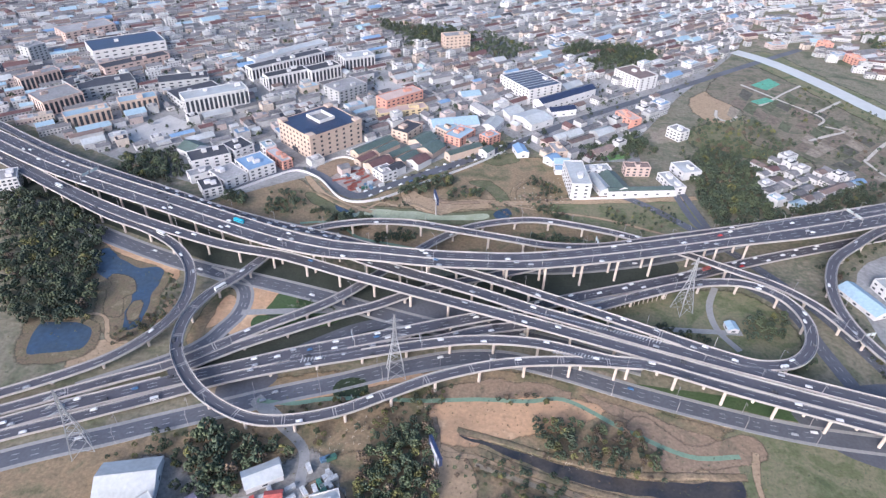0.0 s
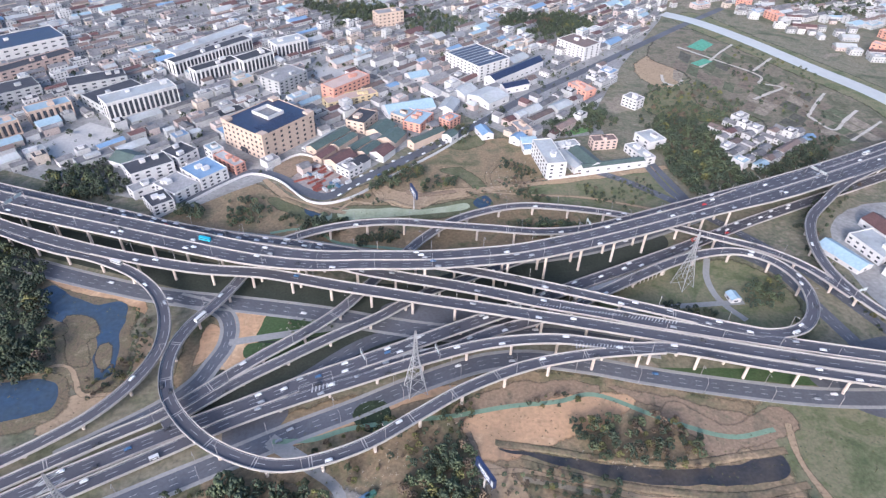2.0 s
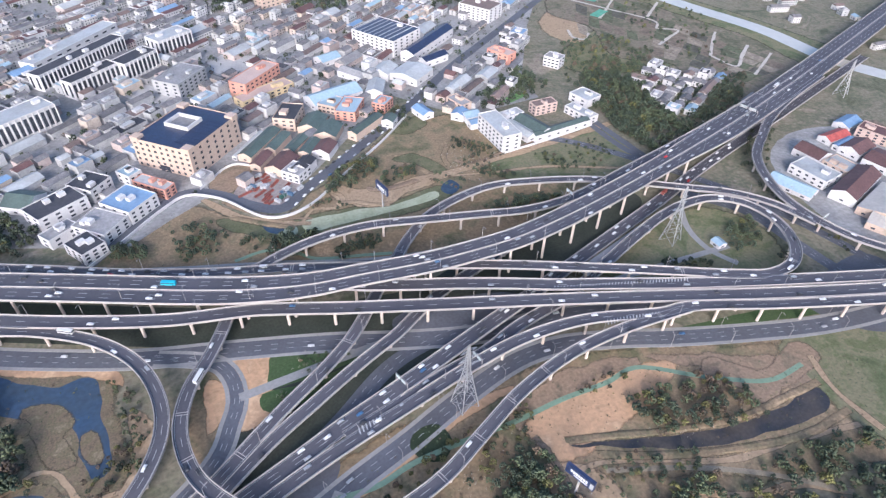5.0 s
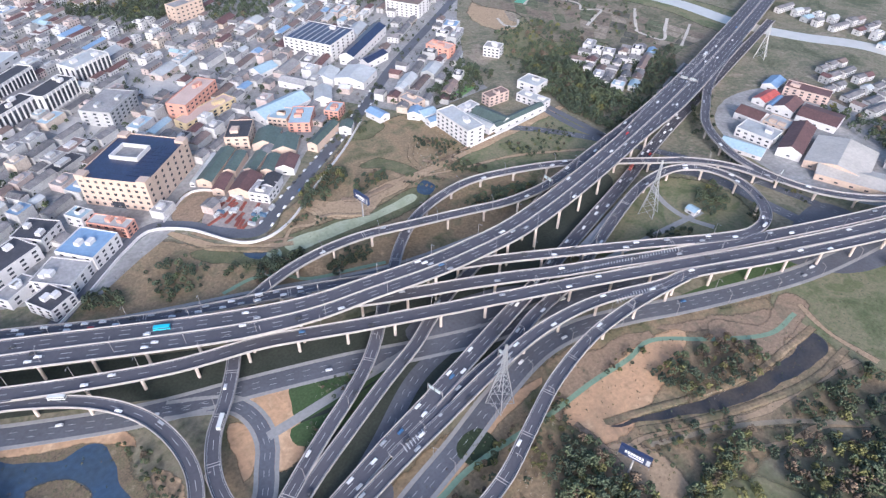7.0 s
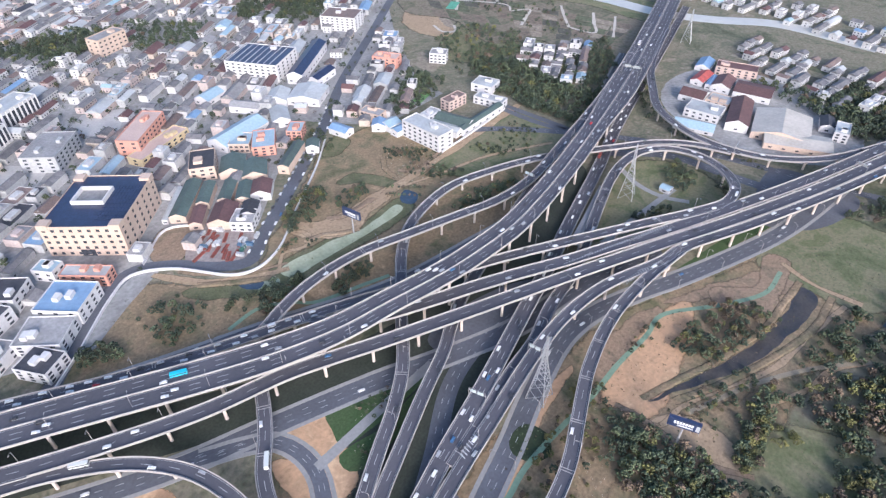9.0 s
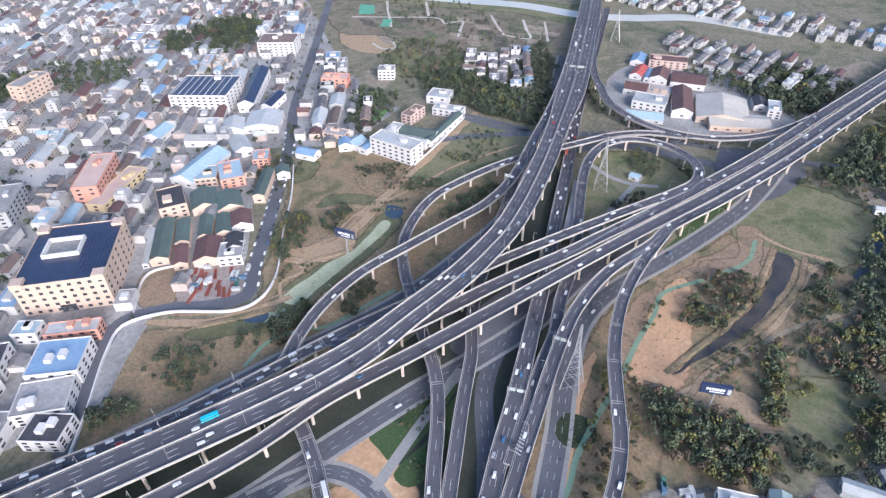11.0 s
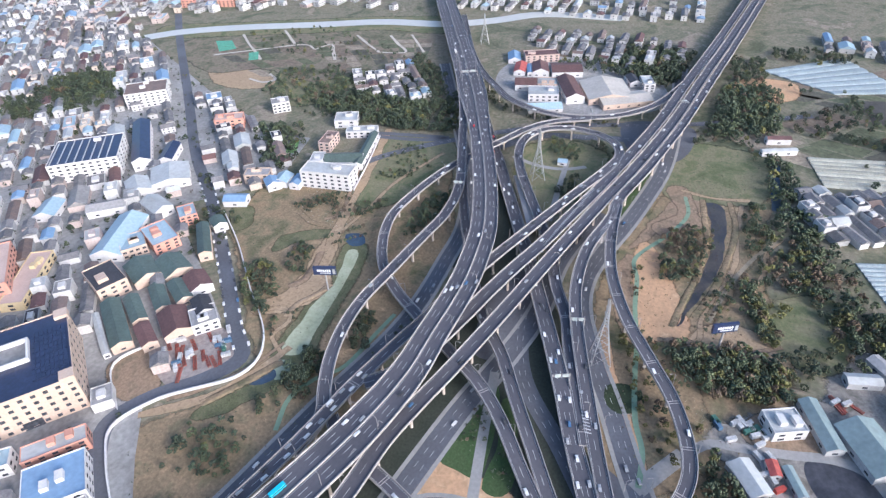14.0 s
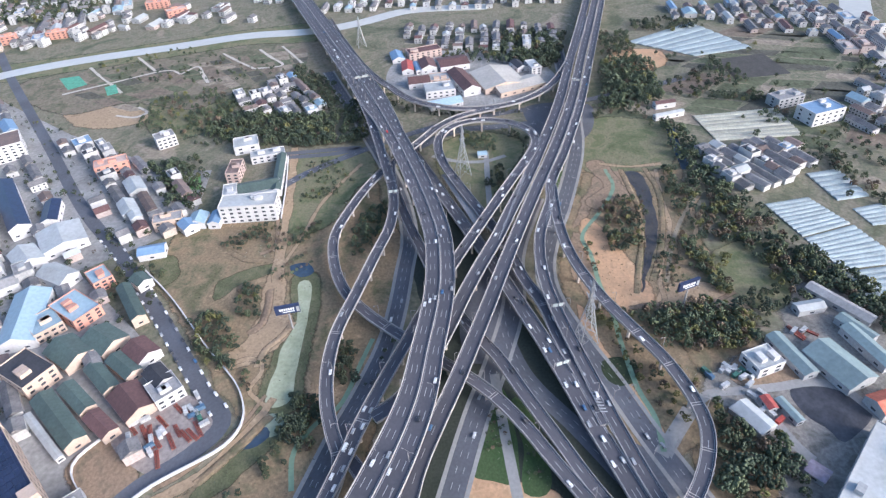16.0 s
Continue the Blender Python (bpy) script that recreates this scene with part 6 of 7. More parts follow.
# ---- trees ----
def crown_data(seed, tall=1.0, clumps=34):
    """Verts and faces of an uneven crown of small leafy clumps, one metre unit high."""
    rnd = random.Random(seed)
    v, f = [], []
    for _ in range(clumps):
        g, u = rnd.uniform(0, 2 * math.pi), rnd.uniform(-0.75, 1)
        rad = math.sqrt(max(0, 1 - u * u)) * rnd.uniform(0.55, 1.0) * (1.0 - 0.25 * max(0, u))
        cx, cy, cz = 0.42 * rad * math.cos(g), 0.42 * rad * math.sin(g), (0.6 + 0.38 * u * rnd.uniform(0.75, 1)) * tall
        r = rnd.uniform(0.09, 0.17)
        k = len(v)
        for a, b, c in ((1, 0, -0.3), (-0.5, 0.87, -0.2), (-0.5, -0.87, -0.35), (0.1, 0.1, 0.9), (0.4, -0.6, 0.4), (-0.6, 0.2, 0.45)):
            v.append((cx + r * a * rnd.uniform(0.6, 1.35), cy + r * b * rnd.uniform(0.6, 1.35), cz + r * c * rnd.uniform(0.6, 1.3)))
        f += [(k, k + 1, k + 5), (k, k + 4, k + 2), (k + 4, k, k + 3), (k + 1, k + 2, k + 5), (k + 2, k + 4, k + 3), (k + 5, k + 2, k + 3), (k, k + 5, k + 3), (k, k + 2, k + 1)]
    return np.array(v), f


def trunk_data(h):
    v, f = [], []
    m = 6
    for z_, r in ((-0.1, 0.035), (0.3, 0.025), (0.7, 0.012)):
        for j in range(m):
            t = 2 * math.pi * j / m
            v.append((r * math.cos(t), r * math.sin(t), z_))
    for k in range(2):
        for j in range(m):
            f.append((k * m + j, k * m + (j + 1) % m, k * m + m + (j + 1) % m, k * m + m + j))
    for t, z_, e in ((0.4, 0.35, 0.62), (2.5, 0.42, 0.7), (4.4, 0.4, 0.66)):
        k = len(v)
        x, y = math.cos(t), math.sin(t)
        v += [(0.012 * y, -0.012 * x, z_), (-0.012 * y, 0.012 * x, z_), (0, 0, z_ + 0.04), (x * 0.26, y * 0.26, e)]
        f += [(k, k + 1, k + 3), (k + 1, k + 2, k + 3), (k + 2, k, k + 3)]
    return np.array(v), f


CROWNS = [crown_data(20 + i, 1.0, 30) for i in range(6)]
TRUNK = trunk_data(1)
tree_n = [0]


def wood(nm, poly, spacing, h, looks, seed, label, slim=False, keep=0.85):
    """A stand of trees joined into one; every crown differs in turn, height and width."""
    rnd = random.Random(seed)
    poly = [tuple(q[:2]) for q in poly]
    xs, ys = [q[0] for q in poly], [q[1] for q in poly]
    vs, fs, sl, base = [], [], [], 0
    y = min(ys)
    while y < max(ys):
        x = min(xs)
        while x < max(xs):
            X, Y = x + rnd.uniform(-0.45, 0.45) * spacing, y + rnd.uniform(-0.45, 0.45) * spacing
            x += spacing
            if rnd.random() > keep or not inside(poly, X, Y):
                continue
            bad = False
            for q_ in USED:
                if inside(q_, X, Y):
                    bad = True
            if bad:
                continue
            hh = h * rnd.uniform(0.6, 1.2)
            wd = hh * rnd.uniform(0.85, 1.25) * (0.55 if slim else 1.0)
            t = rnd.uniform(0, 6.28)
            c, s = math.cos(t), math.sin(t)
            for (pv, pf), slot in ((rnd.choice(CROWNS), rnd.choices(range(4), looks)[0]), (TRUNK, 4)):
                vs.append(np.stack([X + (pv[:, 0] * c - pv[:, 1] * s) * wd, Y + (pv[:, 0] * s + pv[:, 1] * c) * wd, pv[:, 2] * hh], 1))
                fs += [tuple(i + base for i in q) for q in pf]
                sl += [slot] * len(pf)
                base += len(pv)
            tree_n[0] += 1
        y += spacing
    if not vs:
        return
    ob = mesh_ob(nm, np.concatenate(vs).tolist(), fs, LEAF + [BARK])
    ob.data.polygons.foreach_set("material_index", sl)
    ob.data.polygons.foreach_set("use_smooth", [True] * len(sl))
    tagged(ob, label, "trees", kind="stuff")


DK, MX, YL, RS = (5, 3, 0.3, 0.2), (3, 4, 1, 0.6), (1, 2, 4, 1), (1, 2, 1, 3)
groves = [99]


def grove(poly, sp, h, looks, label):
    groves[0] += 1
    wood("wood", poly, sp, h, looks, groves[0], label)


grove([(-417.9, 487.3), (-390.0, 494.3), (-341.0, 471.9), (-289.7, 428.8), (-276.2, 385.2), (-258.7, 344.2), (-257.4, 316.4), (-288.8, 314.9), (-314.0, 316.6)], 6.0, 9, DK, "dense dark green wood beside the pond")
grove([(-233.7, 308.8), (-213.7, 327.5), (-207.1, 353.4), (-208.8, 381.4), (-197.5, 328.3), (-211.9, 304.2), (-222.4, 292.7)], 5.0, 4, RS, "brown-green bushes on the pond shore")
grove([(255.4, 583.5), (285.1, 622.7), (322.5, 621.2), (334.9, 589.0), (318.8, 534.4), (310.9, 499.1), (272.9, 486.8), (244.5, 481.2)], 6.0, 9, DK, "dense dark wood beside the factory")
grove([(275.6, 529.0), (350.1, 464.3), (299.7, 453.2), (249.0, 445.8), (246.3, 500.5), (245.1, 523.4)], 6.5, 9, DK, "dense dark wood beside the viaduct")
grove([(461.5, 555.9), (402.0, 503.8), (336.8, 475.8), (326.8, 512.9), (360.3, 551.3)], 7.0, 8, DK, "dark wood beside the viaduct")
grove([(264.3, 638.2), (306.9, 711.7), (379.2, 717.5), (404.5, 663.3), (391.3, 605.8), (336.6, 608.6), (292.5, 626.0)], 8.0, 6, MX, "scrub and trees on waste land")
grove([(139.2, 149.1), (136.4, 116.3), (64.2, 105.4), (32.8, 87.1), (-3.9, 72.3), (-34.3, 89.5), (-15.1, 111.2), (5.5, 131.7), (36.3, 138.4), (71.1, 150.1)], 6.5, 8, MX, "mixed green wood behind the billboards")
grove([(134.5, 145.8), (124.1, 125.7), (83.8, 123.2), (63.0, 135.9), (65.1, 165.2), (102.3, 161.4)], 6.5, 8, RS, "rusty autumn trees in the wood")
grove([(62.1, 123.5), (34.4, 110.6), (5.3, 128.0), (11.9, 140.6), (42.7, 137.8)], 6.5, 8, YL, "yellow-green trees at the clearing")
grove([(-83.4, 216.4), (-95.8, 199.2), (-112.9, 184.7), (-126.3, 187.8), (-141.8, 211.9), (-141.1, 232.9)], 5.5, 9, DK, "dense dark green wood below the loop ramp")
grove([(-4.7, 239.4), (-0.6, 215.2), (3.3, 186.8), (-14.5, 166.8), (-30.0, 165.7), (-45.5, 193.2), (-32.3, 213.7), (-26.1, 233.9)], 5.5, 7, MX, "mixed wood beside the ramp")
grove([(97.1, 244.4), (136.5, 220.2), (130.4, 199.9), (72.2, 213.1), (63.0, 232.9), (74.6, 245.6)], 6.0, 6, MX, "plantation of green trees")
grove([(65.7, 192.7), (69.8, 180.1), (14.9, 168.5), (8.5, 179.1), (27.0, 186.6)], 5.0, 6, MX, "tall green hedge")
grove([(179.5, 176.7), (173.7, 168.1), (119.2, 167.5), (88.5, 184.0), (128.8, 181.2)], 6.0, 5, MX, "row of green trees")
grove([(75.1, 203.5), (70.6, 191.7), (28.2, 204.5), (28.8, 214.5)], 6.5, 5, DK, "small group of dark trees")
grove([(266.7, 152.4), (283.5, 130.1), (205.8, 126.8), (150.1, 118.4), (133.3, 131.8), (144.4, 157.1), (225.0, 153.1)], 6.5, 9, DK, "dark trees along the village canal")
grove([(-118.2, 478.4), (-89.6, 468.4), (-67.9, 457.0), (-74.7, 444.6), (-94.5, 444.4), (-105.3, 450.8), (-121.9, 471.3)], 5.5, 7, DK, "dark thicket at the creek")
grove([(0.2, 554.6), (14.7, 540.6), (-15.6, 512.3), (-45.2, 510.3), (-54.0, 517.0), (-29.4, 537.3)], 5.5, 7, MX, "green trees beside the street")
grove([(30.7, 528.3), (39.5, 519.9), (35.7, 509.6), (2.8, 503.7), (0.8, 516.5)], 5.5, 6, DK, "group of dark trees")
grove([(-40.7, 507.8), (-38.7, 500.9), (-61.8, 493.5), (-63.7, 500.1)], 6.0, 4.5, DK, "small dark bushes")
grove([(-167.0, 505.8), (-137.8, 507.7), (-128.3, 486.5), (-139.1, 466.3), (-165.2, 468.0), (-170.1, 484.2)], 5.5, 6, DK, "dark thicket beside the viaduct")
grove([(-209.1, 504.3), (-191.9, 509.0), (-182.4, 489.4), (-189.5, 479.6), (-210.2, 489.4)], 5.5, 7, DK, "group of dark trees")
grove([(-91.5, 472.4), (-62.4, 467.7), (-62.4, 448.9), (-80.8, 447.1), (-96.2, 461.1)], 5.5, 7, DK, "group of dark trees at the creek")
grove([(-348.2, 573.4), (-279.0, 571.8), (-266.4, 530.0), (-305.2, 521.7)], 6.5, 8, DK, "dark trees beside the viaduct")
grove([(515.1, 303.5), (533.9, 212.9), (434.4, 221.1), (413.3, 262.4), (445.9, 304.7)], 7.0, 9, DK, "dark trees behind the factory")
grove([(428.2, 175.5), (428.8, 114.3), (304.1, 133.0), (292.0, 205.1)], 6.5, 9, DK, "dark trees beside the viaduct")
grove([(-192.5, 203.4), (-160.2, 231.0), (-119.4, 230.6), (-91.1, 225.2), (-87.1, 214.8), (-124.4, 204.1), (-179.2, 198.5)], 5.5, 5, MX, "plantation of young green trees")
grove([(-145.5, 192.7), (-94.7, 212.7), (-80.2, 205.8), (-82.4, 187.6), (-135.8, 183.0)], 6.0, 6, DK, "dark green thicket")
grove([(-44.5, 216.5), (-24.8, 231.0), (-3.1, 240.2), (-0.1, 220.1), (-5.9, 187.6), (-39.4, 186.4)], 5.5, 6, MX, "plantation of green trees")
grove([(-78.9, 230.9), (-26.2, 247.9), (5.2, 265.1), (8.9, 257.4), (-25.1, 235.1), (-69.6, 217.4)], 6.0, 4.5, YL, "yellow-green shrubs under the ramp")
grove([(59.7, 246.2), (85.0, 244.6), (79.6, 222.4), (58.7, 220.0)], 5.5, 6, MX, "square plantation of green trees")
grove([(91.5, 237.7), (108.4, 244.7), (122.7, 238.9), (130.6, 223.1), (120.3, 215.1), (91.1, 216.7)], 5.5, 5.5, RS, "plantation of green and rusty trees")
grove([(18.9, 209.5), (47.6, 205.1), (72.2, 198.9), (64.8, 190.1), (18.6, 188.5)], 8.0, 4, MX, "sparse young plantation")
grove([(228.4, 345.8), (258.9, 350.4), (256.6, 328.9), (227.7, 315.5), (218.2, 325.3)], 5.5, 6, DK, "dark trees inside the loop ramp")
grove([(154.1, 334.2), (171.5, 336.9), (195.3, 318.5), (184.5, 312.4), (154.8, 321.2)], 5.0, 5, DK, "row of dark trees inside the loop")
grove([(240.3, 302.9), (265.7, 315.0), (259.2, 293.2), (241.1, 287.3)], 6.0, 5, DK, "trees beside the junction")
grove([(-61.5, 437.6), (-22.7, 450.5), (-21.8, 433.0), (-55.2, 424.3)], 5.0, 6, DK, "trees inside the north loop")
grove([(124.9, 442.5), (135.9, 421.3), (91.4, 420.8), (70.4, 432.8)], 5.0, 6, DK, "dark green conifers inside the north loop")
grove([(-24.5, 443.3), (-19.9, 434.3), (-58.3, 430.2), (-66.7, 436.3)], 6.0, 5, DK, "shrubs beside the north ramp")
grove([(92.4, 556.1), (118.1, 515.6), (105.7, 502.2), (74.8, 536.7)], 6.5, 4.5, DK, "rows of young trees on the waste land")
grove([(95.4, 502.0), (117.3, 476.4), (102.2, 471.1), (84.0, 489.4)], 5.5, 4.5, DK, "rows of young trees on the waste land")
grove([(183.0, 511.5), (218.6, 475.0), (177.8, 453.3), (151.7, 485.7)], 7.0, 4.0, MX, "young trees on the waste land")
grove([(-3.7, 271.5), (31.1, 270.6), (-23.1, 247.8), (-88.2, 228.2), (-96.4, 238.0), (-78.3, 254.3)], 6.0, 4.5, YL, "yellow-green shrubs beside the ramp")
grove([(-6.2, 618.4), (70.7, 638.4), (67.4, 589.8), (6.6, 585.5)], 7.0, 6, DK, "trees at the edge of the town")
grove([(150.9, 615.8), (225.6, 665.1), (229.5, 628.5), (169.5, 614.4)], 6.5, 9, DK, "dark trees behind the factory")
grove([(172.3, 958.2), (243.8, 1008.3), (336.3, 974.8), (300.6, 905.7), (205.9, 896.7)], 8.0, 10, DK, "dark trees in the town")
grove([(-101.6, 1048.5), (3.1, 1076.9), (59.4, 1018.8), (-67.1, 961.4)], 8.0, 10, DK, "dark trees in the town")
grove([(505.6, 854.5), (554.9, 731.4), (450.5, 548.5), (424.3, 635.5), (435.7, 766.8)], 14.0, 5, MX, "scattered scrub on allotments")
grove([(-131.5, 222.2), (-141.7, 214.7), (-143.7, 226.8)], 6.0, 8, DK, "dark trees")
grove([(336.6, 663.6), (386.6, 576.8), (439.9, 530.4), (338.3, 488.9), (268.7, 521.8), (258.9, 626.5)], 8.0, 5, MX, "scrub and small trees on waste land")
grove([(197.8, 651.6), (228.3, 639.9), (237.3, 618.7), (192.6, 594.0), (141.2, 592.7), (167.0, 632.3)], 7.0, 8, DK, "dark trees beside the ball court")
grove([(432.2, 472.2), (369.1, 432.8), (335.4, 402.0), (319.4, 385.9), (308.4, 410.6), (363.8, 452.3)], 7.0, 5, DK, "scrub beside the east ramp")
grove([(313.5, 395.2), (316.4, 298.8), (300.7, 282.0), (294.9, 373.5)], 7.0, 4, DK, "scrub under the east ramp")
grove([(65.4, 265.0), (71.7, 255.0), (38.0, 256.7), (25.9, 264.1)], 6.0, 4, YL, "yellow-green shrubs beside the ramp")
grove([(-16.2, 409.7), (-21.8, 401.8), (-67.6, 417.0), (-63.0, 424.4)], 7.0, 3, DK, "shrubs between road and ramp")
grove([(-48.2, 273.3), (-45.2, 260.5), (-53.9, 252.1), (-63.5, 255.2), (-68.1, 266.6), (-60.8, 274.5)], 3.4, 1.1, MX, "clipped round hedge bed")
grove([(525.0, 155.4), (519.5, 120.0), (421.9, 129.9), (427.9, 173.5)], 7.0, 8, DK, "dark trees beside the viaduct")
grove([(306.6, 214.2), (291.9, 145.4), (254.4, 153.0), (252.3, 167.8), (281.0, 166.1), (277.6, 216.8)], 7.0, 6, DK, "row of dark trees along the lane")
grove([(60.2, 98.7), (26.2, 82.4), (-1.2, 70.8), (-39.7, 81.3), (-33.8, 99.2), (-9.7, 112.2), (28.8, 121.3)], 6.0, 9, DK, "dense dark tree belt beside the greenhouses")
grove([(-13.6, 181.4), (-30.0, 165.7), (-15.5, 148.6), (-5.9, 129.2), (11.9, 140.6), (7.7, 165.8)], 6.5, 7, MX, "mixed wood behind the white house")
grove([(174.2, 173.1), (162.0, 146.4), (72.1, 162.8), (66.1, 177.9), (103.8, 179.3)], 7.0, 7, MX, "mixed wood along the ditch")
grove([(209.1, 51.2), (211.2, 18.3), (159.4, 13.4), (160.7, 27.6)], 8.0, 7, DK, "trees behind the village houses")
grove([(280.9, 49.1), (283.4, 13.1), (252.4, 21.2), (243.1, 47.5)], 8.0, 7, DK, "trees between greenhouse and houses")
grove([(353.2, 115.6), (395.3, 63.3), (344.8, 48.7), (302.4, 118.4)], 9.0, 7, DK, "trees around the village")
grove([(224.1, 33.8), (248.4, -70.4), (165.6, -23.5), (169.5, 18.2)], 11.0, 6, MX, "scattered trees on fields")
grove([(474.4, 372.6), (484.6, 305.6), (436.4, 301.9), (438.6, 358.5)], 8.0, 8, DK, "trees behind the works")
grove([(-217.3, 379.6), (-202.6, 365.9), (-194.5, 331.9), (-202.1, 305.7), (-210.7, 304.3), (-209.5, 335.9)], 5.0, 3.5, MX, "bushes on the pond shore")
grove([(-283.3, 378.1), (-267.5, 347.4), (-256.4, 336.2), (-252.5, 315.7), (-270.3, 320.6)], 6.0, 5, DK, "trees between the ponds")
grove([(63.3, 191.7), (76.9, 186.7), (45.6, 160.5), (31.9, 169.2)], 6.0, 6, YL, "yellow-green plantation")
grove([(77.8, 173.3), (112.7, 157.7), (120.4, 139.8), (100.1, 126.6), (53.9, 154.7)], 6.5, 6, RS, "rusty autumn plantation")
grove([(49.7, 190.9), (57.2, 181.7), (16.4, 166.4), (5.3, 174.5), (11.5, 182.0)], 4.5, 6, YL, "tall yellow-green hedge beside the meadow")
grove([(-11.3, 220.3), (-4.0, 206.6), (-5.5, 182.3), (-14.7, 163.2), (-34.8, 169.5), (-48.0, 190.7), (-37.6, 208.3)], 5.5, 7, YL, "yellow-green trees behind the billboard")
grove([(-10.1, 240.8), (-2.8, 225.5), (-21.9, 219.7), (-37.8, 220.9), (-38.8, 230.2), (-23.4, 238.7)], 5, 6, DK, "dense dark shrubs beside the ramp")
grove([(93.5, 551.8), (113.1, 523.3), (104.8, 517.6), (81.8, 544.0)], 4.5, 3, DK, "row of young dark trees on dry grass")
grove([(89.5, 497.1), (115.4, 480.2), (106.9, 474.1), (80.2, 490.8)], 4.5, 3.2, DK, "row of young dark trees on dry grass")
grove([(160.5, 502.7), (171.7, 469.0), (154.7, 466.9), (146.6, 499.2)], 4.5, 3.2, DK, "row of young dark trees on dry grass")
grove([(213.4, 506.5), (223.3, 474.5), (210.2, 472.8), (202.5, 501.9)], 4.5, 3.2, DK, "row of young dark trees on dry grass")
grove([(67.7, 446.0), (108.8, 446.7), (131.0, 435.8), (119.6, 430.0), (70.4, 435.1)], 4.5, 6, DK, "dense dark green conifers inside the ramp")
grove([(-63.6, 501.9), (-43.2, 505.7), (-43.5, 499.0), (-66.2, 492.5)], 4.5, 3.2, DK, "young dark trees in rows on waste land")
grove([(-39.4, 441.5), (-25.0, 435.7), (-30.4, 429.5), (-51.4, 436.4)], 4.5, 4, DK, "dark shrubs inside the north ramp")
grove([(-36.6, 495.8), (-32.1, 489.3), (-44.3, 484.8), (-48.6, 490.5)], 5, 3.5, DK, "dark bushes at the creek")
grove([(-93.6, 466.0), (-67.5, 465.9), (-61.7, 452.8), (-78.8, 446.7), (-97.8, 457.0)], 5, 6, DK, "dark thicket at the creek")
grove([(36.9, 211.7), (55.6, 203.5), (50.3, 193.3), (30.6, 200.5)], 5, 4, DK, "young plantation below the ditch")
grove([(542.3, 297.6), (551.3, 253.6), (527.6, 202.4), (409.1, 232.1), (428.5, 285.0)], 7, 8, DK, "dark wood between the two viaducts")
grove([(400.5, 167.8), (378.6, 127.9), (305.0, 141.8), (303.4, 187.6)], 7, 8, DK, "dark trees beside the viaduct and the lane")
grove([(563.1, 109.5), (565.9, 53.5), (528.7, 11.1), (515.6, 68.2), (529.9, 117.5)], 8, 8, DK, "dark trees round the far greenhouses")
grove([(335.0, 92.9), (312.1, 0.5), (293.6, 8.6), (310.0, 101.0)], 7, 7, DK, "row of dark trees between fields")
grove([(190.6, 28.2), (199.3, 8.4), (117.9, 3.4), (94.5, 16.7), (132.9, 27.1)], 7, 7, MX, "trees along the field lane")
grove([(403.9, -126.5), (368.1, -138.0), (324.3, -113.3), (358.3, -89.6)], 9, 7, DK, "trees in the far village")
grove([(428.1, 45.5), (390.0, 25.4), (341.7, 24.9), (344.7, 48.8), (395.1, 63.4)], 8, 7, DK, "dark trees along a field lane")
for q_ in GREENS:
    grove(q_, 7.5, 8, DK, "dense dark trees in a park of the town")
wood("town_trees", TOWN, 21, 6.5, DK, 77, "scattered dark trees between the houses", keep=0.55)
wood("field_trees", [(447.3, 180.0), (470.5, -195.9), (62.5, 34.7), (162.9, 51.3), (295.8, 120.5)], 30, 7, DK, 78, "scattered dark trees between fields and greenhouses", keep=0.5)

BUSH = [crown_data(60 + i, 0.7, 7) for i in range(3)]
CROWNS, KEEP = BUSH, CROWNS
wood("yard_trees", [(-330.0, 560.0), (-160.0, 640.0), (0.0, 590.0), (120.0, 640.0), (330.0, 800.0), (470.0, 1010.0), (150.0, 1150.0), (-350.0, 1100.0), (-620.0, 900.0), (-560.0, 700.0)], 13, 5.5, DK, 79, "small dark trees in yards and lanes of the town", keep=0.6)
scrubs = [299]


def scrub(poly, sp, h):
    scrubs[0] += 1
    wood("scrub", poly, sp, h, (2, 4, 2, 3), scrubs[0], "low dry scrub and grass tufts", keep=0.5)


scrub([(-225.6, 479.2), (-200.1, 504.7), (-158.9, 533.4), (-94.7, 485.9), (-46.8, 511.2), (7.4, 547.6), (63.2, 585.4), (119.8, 573.3), (111.8, 493.4), (209.2, 500.0), (222.3, 459.6), (140.5, 431.6), (7.1, 452.8), (-77.9, 434.7), (-166.6, 450.5)], 6.5, 1.7)
scrub([(-106.4, 258.9), (-43.1, 270.1), (29.5, 274.1), (84.2, 270.5), (171.0, 238.5), (241.5, 210.0), (239.5, 169.3), (135.9, 173.8), (64.6, 198.6), (-13.0, 226.4), (-88.9, 222.4)], 5.5, 1.6)
scrub([(-198.6, 212.5), (-127.0, 233.1), (-5.4, 256.8), (64.5, 274.8), (118.1, 265.1), (183.0, 243.4), (262.0, 218.6), (251.1, 199.5), (-184.6, 183.9)], 5.5, 1.5)
scrub([(451.9, 901.4), (557.6, 662.0), (458.5, 533.3), (361.1, 558.1), (346.6, 752.8), (378.2, 835.0)], 13.0, 2.2)
scrub([(273.5, 214.7), (265.5, 141.3), (54.1, 109.9), (32.8, 87.1), (-33.9, 185.3), (0.3, 230.4)], 8.0, 1.8)
scrub([(-294.0, 407.6), (-204.4, 381.6), (-188.7, 305.2), (-255.8, 256.4), (-276.7, 255.5), (-312.2, 313.7), (-249.8, 325.7)], 6.5, 2.0)
CROWNS = KEEP
STAKE = material("pale_stake", (0.6, 0.55, 0.46), 0.8)
